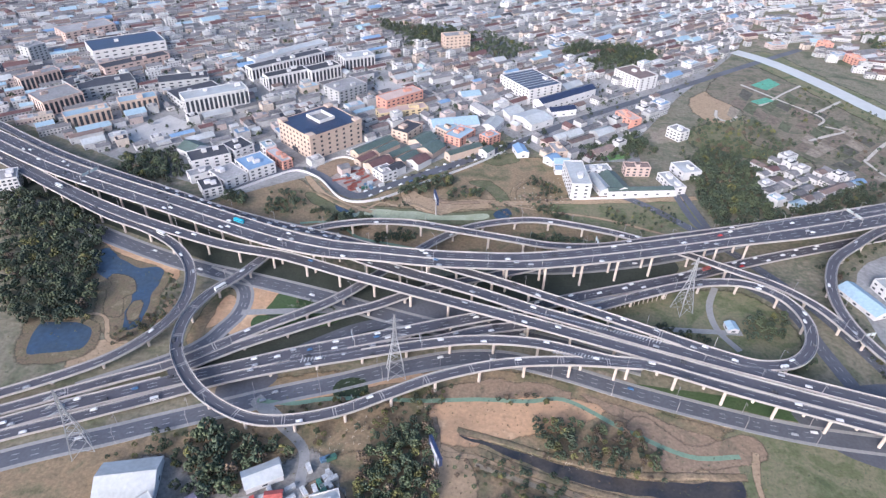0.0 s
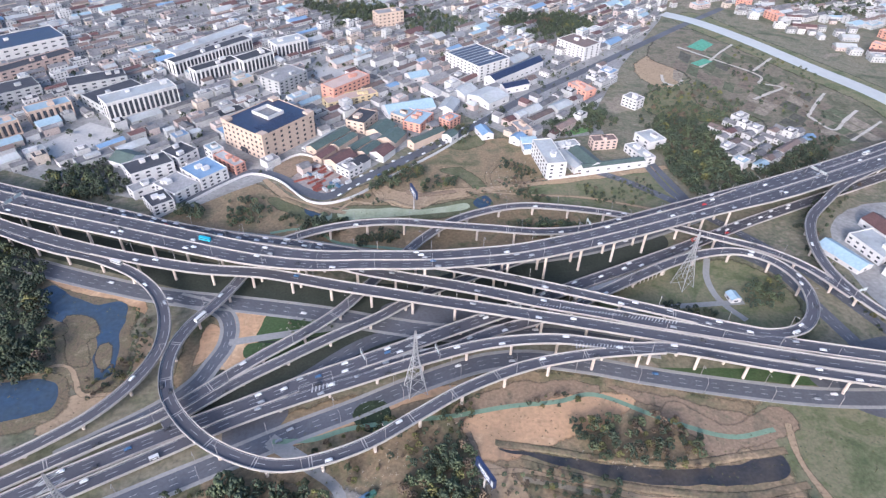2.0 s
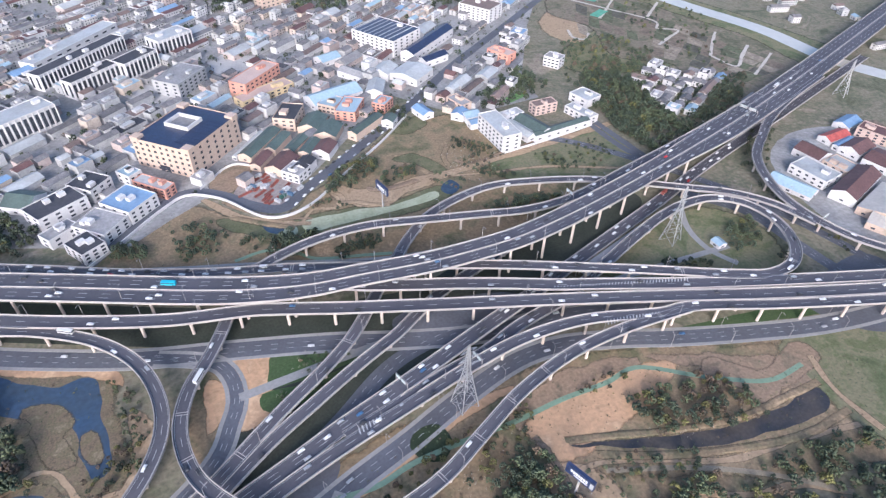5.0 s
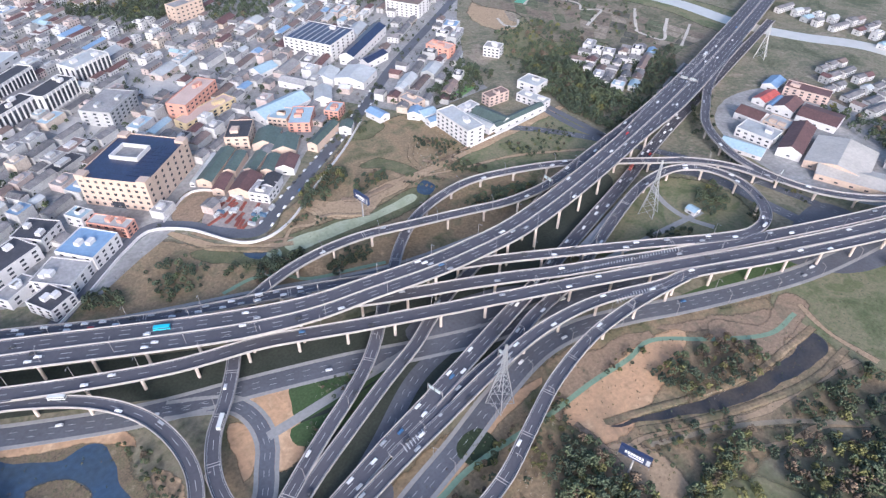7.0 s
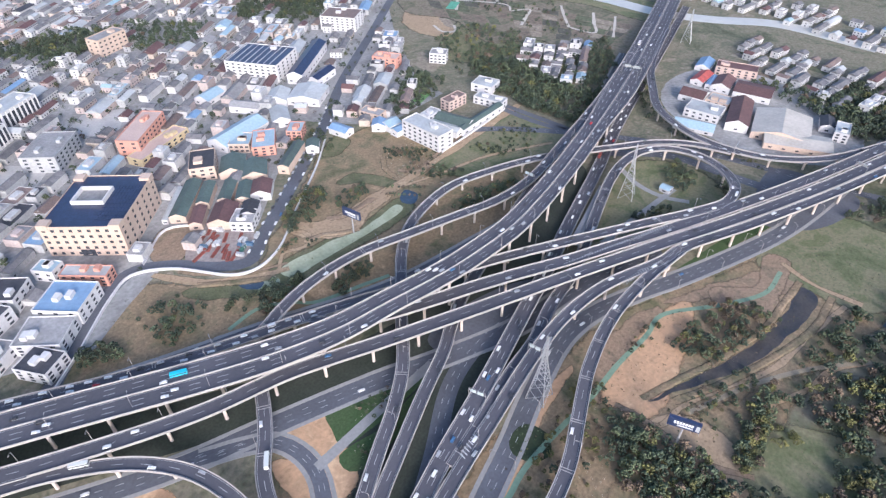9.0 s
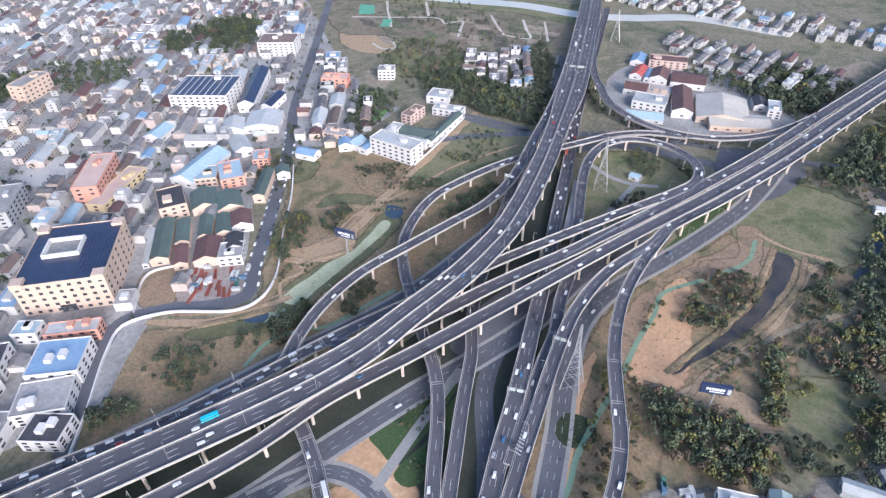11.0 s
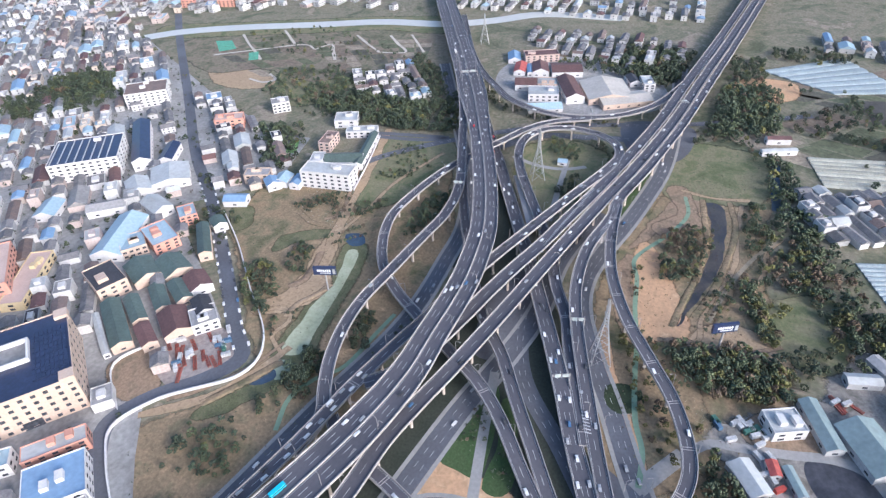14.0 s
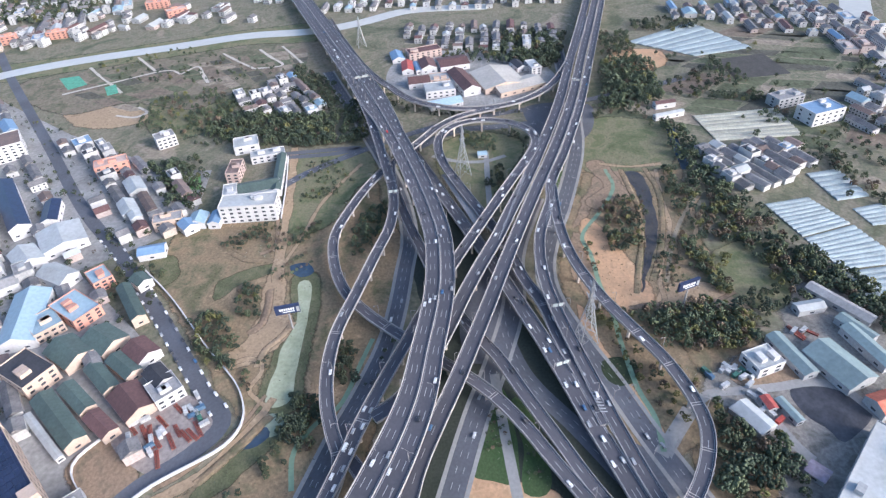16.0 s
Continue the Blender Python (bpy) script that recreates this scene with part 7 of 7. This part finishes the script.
def stakes(poly, sp):
    rs = random.Random(int(sp * 100))
    poly = [tuple(q_[:2]) for q_ in poly]
    v, f = [], []
    y = min(q_[1] for q_ in poly)
    while y < max(q_[1] for q_ in poly):
        x = min(q_[0] for q_ in poly)
        while x < max(q_[0] for q_ in poly):
            X, Y = x + rs.uniform(-0.8, 0.8), y + rs.uniform(-0.8, 0.8)
            x += sp
            if rs.random() < 0.6 and inside(poly, X, Y):
                k = len(v)
                for t in (0.0, 2.1, 4.2):
                    v += [(X + 0.8 * math.cos(t) - 0.1, Y + 0.8 * math.sin(t), -0.05), (X + 0.8 * math.cos(t) + 0.1, Y + 0.8 * math.sin(t), -0.05), (X, Y, 1.5)]
                f += [(k, k + 1, k + 2), (k + 3, k + 4, k + 5), (k + 6, k + 7, k + 8)]
        y += sp
    tagged(mesh_ob("tree_stakes", v, f, STAKE), "pale wooden stakes round young trees", "tree stakes", kind="stuff")


stakes([(54.3, 226.1), (82.4, 223.2), (136.2, 225.3), (128.6, 209.9), (51.8, 216.3)], 4.5)
stakes([(-53.2, 240.3), (8.9, 262.9), (8.9, 251.5), (-45.0, 230.2)], 4.5)
stakes([(88.7, 552.3), (118.5, 509.7), (87.6, 485.8), (63.3, 528.9)], 5.0)
stakes([(117.5, 558.3), (116.3, 490.0), (70.2, 479.9), (61.7, 507.4)], 6.0)
stakes([(-119.2, 357.0), (-80.5, 349.3), (-70.8, 338.8), (-112.3, 333.9)], 5.0)
stakes([(-129.2, 329.0), (-80.9, 330.6), (-94.0, 321.3), (-131.2, 318.1)], 5.0)
stakes([(-71.8, 229.2), (-39.4, 240.9), (-24.8, 231.0), (-68.2, 209.9)], 4.5)
stakes([(59.0, 231.2), (97.3, 220.0), (122.1, 213.4), (117.2, 206.3), (74.4, 211.0)], 4.5)
crown_me, trunk_me = [], bpy.data.meshes.new("trunk")
trunk_me.from_pydata(TRUNK[0].tolist(), [], TRUNK[1])
trunk_me.materials.append(BARK)
for i in range(4):
    me = bpy.data.meshes.new("crown")
    me.from_pydata(CROWNS[i][0].tolist(), [], CROWNS[i][1])
    me.materials.append(LEAF[(0, 1, 1, 3)[i]])
    crown_me.append(me)


def tree(x, y, h, i, label, group):
    top = new("tree")
    top.matrix_world = Matrix.Translation((x, y, 0)) @ Matrix.Rotation(x * 1.7, 4, "Z") @ Matrix.Diagonal((h, h, h, 1))
    tagged(top, label, "tree", group)
    for nm, me in (("trunk", trunk_me), ("crown", crown_me[i])):
        ob = new(nm, me)
        ob.parent = top


rnd = random.Random(9)
for quad, nx, ny, h in (([(91.3, 520.8), (112.6, 494.2), (88.5, 483.0), (72.3, 509.7)], 7, 3, 4.0), ([(97.5, 552.9), (119.2, 527.0), (106.7, 521.8), (85.6, 545.0)], 7, 2, 3.6), ([(52.8, 510.1), (79.9, 481.3), (56.0, 472.9), (37.4, 494.4)], 8, 2, 3.6),
                        ([(-47.7, 201.6), (-45.0, 230.2), (1.8, 255.7), (-1.5, 244.5)], 5, 3, 3.2), ([(9.2, 216.6), (51.8, 216.3), (50.6, 203.4), (9.3, 201.9)], 8, 3, 3.0), ([(62.3, 222.5), (78.7, 220.8), (77.8, 215.4), (61.6, 216.7)], 6, 2, 2.4),
                        ([(-113.2, 353.0), (-84.3, 347.4), (-76.2, 340.1), (-109.0, 335.5)], 5, 4, 2.6), ([(-129.2, 329.0), (-96.7, 327.1), (-98.1, 321.3), (-128.3, 319.5)], 3, 4, 2.6)):
    a, b, c, d = [Vector((*q[:2], 0)) for q in quad]
    for i in range(nx):
        for j in range(ny):
            p = a.lerp(b, (i + 0.5) / nx).lerp(d.lerp(c, (i + 0.5) / nx), (j + 0.5) / ny)
            tree(p.x + rnd.uniform(-1, 1), p.y + rnd.uniform(-1, 1), h * rnd.uniform(0.75, 1.25), rnd.randrange(4), "young green tree planted in a row on dry grass", "planted young trees")

grove([(824.7, 1158.8), (867.4, 1119.6), (837.9, 959.5), (705.8, 950.6), (691.1, 1027.0), (709.9, 1093.4)], 10.0, 9, DK, "dark wood beyond the river")

# ---- pylons, billboards, lamps ----
def beam(a, b, r, v, f):
    """A square bar between two points."""
    a, b = Vector(a), Vector(b)
    d = (b - a).normalized()
    u = d.cross(Vector((0.3, 0.5, 0.8))).normalized() * r
    w = d.cross(u).normalized() * r
    k = len(v)
    for p in (a, b):
        v += [tuple(p + u), tuple(p + w), tuple(p - u), tuple(p - w)]
    f += [(k + j, k + (j + 1) % 4, k + 4 + (j + 1) % 4, k + 4 + j) for j in range(4)]


def pylon(x, y, h, turn):
    top = empty("pylon", x, y, 0, turn)
    tagged(top, "tall grey steel lattice power pylon", "pylon", "power pylons")
    half = lambda z_: 4.6 * (1 - z_ / (h * 0.62)) + 1.3 if z_ < h * 0.62 else 1.3 * (1 - (z_ - h * 0.62) / (h * 0.5))
    for sx, sy in ((1, 1), (1, -1), (-1, 1), (-1, -1)):
        v, f = [], []
        zs = (-0.2, h * 0.62, h)
        for a, b in zip(zs, zs[1:]):
            beam((sx * half(a), sy * half(a), a), (sx * half(b), sy * half(b), b), 0.28, v, f)
        mesh_ob("leg", v, f, STEEL, top)
    v, f = [], []
    z_ = 0.0
    while z_ < h - 2:
        n_ = z_ + max(2.4, half(z_) * 1.5)
        a, b = half(z_), half(min(n_, h))
        for p, q in (((1, 1), (1, -1)), ((1, -1), (-1, -1)), ((-1, -1), (-1, 1)), ((-1, 1), (1, 1))):
            beam((p[0] * a, p[1] * a, z_), (q[0] * b, q[1] * b, min(n_, h)), 0.13, v, f)
            beam((q[0] * a, q[1] * a, z_), (p[0] * b, p[1] * b, min(n_, h)), 0.13, v, f)
        z_ = n_
    mesh_ob("bracing", v, f, STEEL, top)
    for z_, r in ((h * 0.66, 8.0), (h * 0.78, 6.5), (h * 0.9, 5.5)):
        v, f = [], []
        for s in (-1, 1):
            for e in (-0.8, 0.8):
                beam((0, e, z_), (s * r, 0, z_ + 0.3), 0.16, v, f)
                beam((0, e, z_ + 1.8), (s * r, 0, z_ + 0.3), 0.16, v, f)
        mesh_ob("cross_arm", v, f, STEEL, top)


for q, h, t in (([(-28.6, 279.8)], 52, 10), ([(182.8, 353.1)], 50, 20), ([(-204.3, 214.2)], 50, 35), ([(526.6, 481.3)], 40, 20)):
    pylon(q[0][0], q[0][1], h, t)

SIGN_WHITE = material("white_sign_paint", (0.8, 0.8, 0.8), 0.5, amount=0.05)
SIGN = material("navy_sign_panel", (0.03, 0.045, 0.11), 0.5, scale=0.3, fine=1.5, amount=0.3)


def billboard(x, y, turn, h=16.0, w=16.5, ph=7.0):
    top = empty("billboard", x, y, 0, turn)
    tagged(top, "navy roadside billboard with white lettering bars on a white mast", "billboard", "roadside billboards")
    v, f = [], []
    m = 10
    for z_, r in ((-0.2, 0.75), (h, 0.6)):
        for j in range(m):
            v.append((r * math.cos(6.2832 * j / m), r * math.sin(6.2832 * j / m), z_))
    f = [(j, (j + 1) % m, m + (j + 1) % m, m + j) for j in range(m)]
    mesh_ob("mast", v, f, PARAPET, top)
    v, f = [], []
    box_data(-w / 2, w / 2, -0.9, 0.9, h - 1, h - 1 + ph, v, f)
    panel = mesh_ob("panel", v, f, SIGN, top)
    for s in (-1, 1):
        v, f = [], []
        for i in range(7):
            box_data(-w * 0.32 + i * w * 0.088, -w * 0.32 + i * w * 0.088 + w * 0.066, s * 0.95 - 0.06, s * 0.95 + 0.06, h + ph * 0.28, h + ph * 0.56, v, f)
        mesh_ob("lettering_bar", v, f, SIGN_WHITE, panel, "white lettering bars")
        v, f = [], []
        box_data(-w * 0.2, w * 0.28, s * 0.95 - 0.06, s * 0.95 + 0.06, h + ph * 0.06, h + ph * 0.16, v, f)
        mesh_ob("lettering_bar", v, f, SIGN_WHITE, panel, "white lettering bar")
        v, f = [], []
        box_data(-s * w * 0.48, -s * w * 0.36, s * 0.95 - 0.06, s * 0.95 + 0.06, h, h + ph * 0.6, v, f)
        mesh_ob("picture_patch", v, f, PALEROOF, panel, "pale picture patch")
    v, f = [], []
    for i in range(5):
        beam((-w / 2 + i * w / 4, -0.8, h - 1.2), (-w / 2 + i * w / 4, -2.0, h - 1.4), 0.08, v, f)
    mesh_ob("lamp_arms", v, f, STEEL, top)


q = [(-0.5, 207.6), (-7.7, 477.5)]
billboard(q[0][0], q[0][1], -68)
billboard(q[1][0], q[1][1], -78)


def street_lamp():
    top = empty("street_lamp")
    tagged(top, "slender pale steel street lamp with a curved arm", "street lamp", "street lamps")
    v, f = [], []
    beam((0, 0, -0.2), (0, 0, 9), 0.14, v, f)
    mesh_ob("pole", v, f, PARAPET, top)
    v, f = [], []
    beam((0, 0, 9), (0, 1.2, 9.9), 0.11, v, f)
    beam((0, 1.2, 9.9), (0, 2.6, 10.1), 0.1, v, f)
    mesh_ob("arm", v, f, PARAPET, top)
    v, f = [], []
    box_data(-0.2, 0.2, 2.4, 3.6, 9.95, 10.2, v, f)
    mesh_ob("lamp_head", v, f, PARAPET, top)
    return top


lamp = street_lamp()
first = True


def lamps_along(p, offset, step, x0, x1):
    global first
    n = sides(p)
    for i in range(2, len(p), step):
        if not x0 < p[i, 0] < x1:
            continue
        for s in ((1, -1) if offset > 0 else (1,)):
            o = abs(offset) * s
            m = pose(p[i, 0] + n[i, 0] * o, p[i, 1] + n[i, 1] * o, p[i, 2] + (1.0 if p[i, 2] > 1 else 0.1), 0, 0, math.degrees(math.atan2(n[i, 1], n[i, 0])) - 90 + (180 if s > 0 else 0))
            if first:
                lamp.matrix_world = m
                first = False
            else:
                copy_thing(lamp, m)


lamps_along(PATHS["main_viaduct"][0], 9.7, 8, -380, 420)
lamps_along(PATHS["south_viaduct"][0], -4.9, 7, -330, 330)
lamps_along(spline([(x, y, 0) for x, y in GROUND_ROADS["service_road"][0]], 5.0), 7.2, 8, -200, 300)
for nm in ("loop_ramp", "outer_loop_ramp", "inner_loop_ramp", "north_ramp", "east_ramp"):
    lamps_along(PATHS[nm][0], -3.9, 9, -190, 300)


# ---- vehicles ----
def car_meshes(nm, length, width, height, paint):
    """Body, window band and wheel meshes of one vehicle, facing +x."""
    v, f = [], []
    prof = [(-0.5, 0.32), (-0.5, 0.62), (-0.44, 0.66), (-0.36, 1.0), (0.06, 1.0), (0.22, 0.66), (0.46, 0.58), (0.5, 0.5), (0.5, 0.32)]
    if nm != "car":
        prof = [(-0.5, 0.14), (-0.5, 0.95), (-0.48, 1.0), (0.47, 1.0), (0.49, 0.95), (0.5, 0.45), (0.5, 0.14)]
    for s in (-1, 1):
        for a, b in prof:
            tuck = 0.82 if nm == "car" and b > 0.7 else 1.0
            v.append((a * length, s * width / 2 * tuck, b * height))
    m = len(prof)
    f = [(j, (j + 1) % m, m + (j + 1) % m, m + j) for j in range(m)] + [tuple(reversed(range(m))), tuple(range(m, 2 * m))]
    body = (v, f, paint)
    v, f = [], []
    if nm == "car":
        box_data(-0.415 * length, 0.17 * length, -width * 0.46, width * 0.46, 0.68 * height, 0.9 * height, v, f)
        for i in (5, 6):
            v[i] = (0.1 * length, v[i][1] * 0.92, v[i][2])
        for i in (4, 7):
            v[i] = (-0.385 * length, v[i][1] * 0.92, v[i][2])
    else:
        box_data(-0.49 * length, 0.503 * length, -width * 0.505, width * 0.505, 0.55 * height, 0.8 * height, v, f)
    glass = (v, f, GLASS)
    return body, glass


def wheel_mesh(r):
    v, f = [], []
    m = 10
    for y in (-0.11, 0.11):
        for j in range(m):
            v.append((r * math.cos(6.2832 * j / m), y, r * math.sin(6.2832 * j / m)))
    f = [(j, (j + 1) % m, m + (j + 1) % m, m + j) for j in range(m)] + [tuple(range(m)), tuple(reversed(range(m, 2 * m)))]
    me = bpy.data.meshes.new("wheel")
    me.from_pydata(v, [], f)
    me.materials.append(RUBBER)
    return me


WHEEL = wheel_mesh(0.34)
BIGWHEEL = wheel_mesh(0.5)
MODELS = []
for nm, colour, word, L, W_, H_, weight in (
    ("car", (0.64, 0.64, 0.64), "white", 4.2, 1.7, 1.4, 10), ("car", (0.05, 0.05, 0.055), "black", 4.2, 1.7, 1.4, 4), ("car", (0.3, 0.31, 0.33), "silver grey", 4.1, 1.68, 1.4, 3),
    ("car", (0.45, 0.03, 0.03), "red", 4.0, 1.65, 1.4, 0.5), ("car", (0.06, 0.13, 0.25), "blue", 4.0, 1.65, 1.4, 0.4),
    ("van", (0.62, 0.62, 0.62), "white", 5.0, 1.9, 2.2, 0.4), ("bus", (0.6, 0.6, 0.58), "white", 9.5, 2.4, 2.9, 0.12), ("bus", (0.05, 0.45, 0.6), "turquoise", 9.5, 2.4, 2.9, 0.12), ("truck", (0.38, 0.1, 0.08), "red", 7.4, 2.3, 2.7, 0.1)):
    MODELS.append((nm, material(word.replace(" ", "_") + "_" + nm + "_paint", colour, 0.3, amount=0.05), word, L, W_, H_, weight))
BUILT = {}
count = [0]


def vehicle(k, x, y, z_, heading, where):
    nm, paint, word, L, W_, H_, _ = MODELS[k]
    m = pose(x, y, z_, 0, 0, heading)
    count[0] += 1
    if k in BUILT:
        return tagged(copy_thing(BUILT[k], m), f"{word} {nm} {where}")
    top = new(nm)
    tagged(top, f"{word} {nm} {where}", nm, "vehicles")
    body, glass = car_meshes(nm, L, W_, H_, paint)
    mesh_ob("body", *body, top)
    mesh_ob("window_band", *glass, top)
    for a in (-0.31, 0.31):
        for b in (-1, 1):
            ob = new("wheel", WHEEL if nm == "car" else BIGWHEEL)
            ob.parent = top
            ob.location = (a * L, b * (W_ / 2 - 0.1), 0.34 if nm == "car" else 0.5)
    top.matrix_world = m
    BUILT[k] = top
    return top


def traffic(p, lanes, gap, x0, x1, seed, where, sink=0.04):
    """Vehicles in lanes; lanes are (offset, +1 along the path or -1 against it)."""
    rnd = random.Random(seed)
    s = np.r_[0, np.cumsum(np.linalg.norm(np.diff(p[:, :2], axis=0), axis=1))]
    n = sides(p)
    for off, way in lanes:
        a = rnd.random() * gap
        while a < s[-1] - 5:
            x, y, z_ = (np.interp(a, s, p[:, k]) for k in range(3))
            nx, ny = (np.interp(a, s, n[:, k]) for k in range(2))
            if x0 < x < x1:
                k = rnd.choices(range(len(MODELS)), [q[6] for q in MODELS])[0]
                vehicle(k, x + nx * off, y + ny * off, z_ + sink, math.degrees(math.atan2(ny, nx)) - 90 + (0 if way > 0 else 180), where)
            a += gap * rnd.uniform(0.55, 1.8) + 6


six = [(2.1, -1), (5.2, -1), (8.2, -1), (-2.1, 1), (-5.2, 1), (-8.2, 1)]
two = [(2.0, 1), (-2.0, 1)]
traffic(PATHS["main_viaduct"][0], six, 100, -460, 560, 1, "driving on the high viaduct")
traffic(PATHS["loop_ramp"][0][:100], two, 6.5, -260, 0, 2, "queueing on the ramp")
traffic(PATHS["loop_ramp"][0][90:125], two, 13, 30, 330, 31, "queueing on the ramp")
traffic(PATHS["loop_ramp"][0][125:], two, 30, -330, 330, 3, "driving on the ramp")
traffic(PATHS["low_viaduct"][0], [(3.0, 1), (0, 1), (-3.0, 1)], 27, -300, 330, 4, "queueing on the low viaduct")
traffic(PATHS["south_viaduct"][0], two, 90, -400, 450, 5, "driving on the viaduct")
traffic(PATHS["middle_viaduct"][0], two, 90, -100, 400, 6, "driving on the viaduct")
for i, nm in enumerate(("merge_ramp", "outer_loop_ramp", "inner_loop_ramp", "north_ramp", "east_ramp", "pond_ramp", "slip_ramp")):
    traffic(PATHS[nm][0], two, 50 if nm == "merge_ramp" else 100, -330, 420, 10 + i, "driving on the ramp")
for i, nm in enumerate(("service_road", "under_road", "north_road")):
    traffic(spline([(x, y, 0.12) for x, y in GROUND_ROADS[nm][0]], 5.0), [(2.2, -1), (-2.2, 1)], 110, -300, 300, 20 + i, "driving on the ground-level road", 0.06)
traffic(STREETS[0], [(5.0, 1), (-5.0, -1)], 5, -75, 110, 30, "parked along the town street", 0.18)


# ---- sign gantries ----
def gantry(x, y, z_, turn, w, colour, label):
    top = empty("sign_gantry", x, y, z_, turn)
    tagged(top, label, "sign gantry", "sign gantries")
    for s_ in (-1, 1):
        v, f = [], []
        beam((s_ * w / 2, 0, -0.1), (s_ * w / 2, 0, 7.2), 0.22, v, f)
        mesh_ob("post", v, f, PARAPET, top)
    v, f = [], []
    for e in (-0.4, 0.4):
        for h_ in (6.2, 7.2):
            beam((-w / 2, e, h_), (w / 2, e, h_), 0.13, v, f)
    n_ = int(w / 1.5)
    for i in range(n_):
        beam((-w / 2 + i * w / n_, -0.4, 6.2), (-w / 2 + (i + 1) * w / n_, -0.4, 7.2), 0.08, v, f)
    mesh_ob("truss", v, f, PARAPET, top)
    for o in (-0.22, 0.22):
        v, f = [], []
        box_data(o * w - w * 0.17, o * w + w * 0.17, -0.75, -0.6, 5.4, 8.0, v, f)
        mesh_ob("sign_panel", v, f, colour, top)


SIGN_BACK = material("sign_back", (0.5, 0.55, 0.54), 0.5)


def gantry_on(nm, x, w, off=0.0):
    p = PATHS[nm][0]
    i = int(np.abs(p[:, 0] - x).argmin())
    n_ = sides(p)[i]
    gantry(p[i, 0] + n_[0] * off, p[i, 1] + n_[1] * off, p[i, 2] + 0.05, math.degrees(math.atan2(n_[1], n_[0])), w, SIGN_BACK, "pale steel sign gantry spanning the carriageway")


gantry_on("merge_ramp", -12, 9.0)
gantry_on("main_viaduct", 360, 20.0)
gantry_on("north_ramp", 128, 9.0)
gantry_on("south_viaduct", 330, 10.0)
gantry_on("east_ramp", 300, 9.0)
gantry_on("main_viaduct", -330, 20.0)
gantry_on("low_viaduct", -60, 10.4)


# ---- yard clutter: steel bundles, containers, lorries ----
RUST = material("rusty_steel", (0.3, 0.07, 0.05), 0.7, second=(0.18, 0.08, 0.06), scale=0.6, fine=2, amount=0.25, vary=0.3)
CRATE = [material("container_" + k, c, 0.6, fine=1.0, vary=0.1) for k, c in (("blue", (0.1, 0.17, 0.26)), ("green", (0.07, 0.17, 0.13)), ("white", (0.5, 0.5, 0.5)), ("red", (0.45, 0.08, 0.06)))]


def steel_bundle(x, y, turn, length):
    top = empty("steel_bundle", x, y, 0.13, turn)
    tagged(top, "bundle of rusty red steel girders on the yard", "steel bundle", "steel bundles")
    for i in range(4):
        v, f = [], []
        box_data(-length / 2, length / 2, -1.2 + i * 0.65, -0.75 + i * 0.65, 0, 0.7 + 0.2 * (i % 2), v, f)
        mesh_ob("girder_bar", v, f, RUST, top)


def container(x, y, turn, k):
    top = empty("container", x, y, 0.1, turn)
    tagged(top, ("blue", "green", "white", "red")[k] + " steel container standing on the yard", "container", "containers")
    v, f = [], []
    box_data(-3, 3, -1.2, 1.2, 0, 2.6, v, f)
    mesh_ob("container_body", v, f, CRATE[k], top)
    v, f = [], []
    for i in range(11):
        box_data(-2.9 + i * 0.55, -2.65 + i * 0.55, -1.26, 1.26, 0.1, 2.64, v, f)
    mesh_ob("container_ribs", v, f, CRATE[k], top)


rnd = random.Random(44)
for quad, n_, what in (([(-87.2, 568.7), (-68.4, 535.9), (-83.6, 515.5), (-112.5, 537.2)], 26, "steel"), ([(-60.2, 215.8), (-57.1, 190.7), (-74.5, 187.4), (-79.5, 212.4)], 7, "box"), ([(-30.8, 151.6), (-24.2, 134.0), (-32.0, 130.5), (-35.8, 150.2)], 6, "steel"), ([(-73.9, 200.4), (-79.2, 176.2), (-102.3, 180.0), (-94.1, 195.3)], 5, "box"), ([(-57.0, 546.8), (-62.4, 527.1), (-79.7, 514.2), (-81.2, 524.7)], 8, "box"), ([(-73.4, 188.6), (-54.8, 206.7), (-46.9, 196.3), (-60.6, 185.7)], 8, "box")):
    a, b, c, d = [Vector((*q[:2], 0)) for q in quad]
    for i in range(n_):
        u, w_ = rnd.random(), rnd.random()
        p = a.lerp(b, u).lerp(d.lerp(c, u), w_)
        if what == "steel" and rnd.random() < 0.7:
            steel_bundle(p.x, p.y, 35 + rnd.uniform(-15, 15), rnd.uniform(6, 13))
        else:
            container(p.x, p.y, rnd.choice((35, 125)) + rnd.uniform(-8, 8), rnd.choices(range(4), (1, 1, 6, 1))[0])
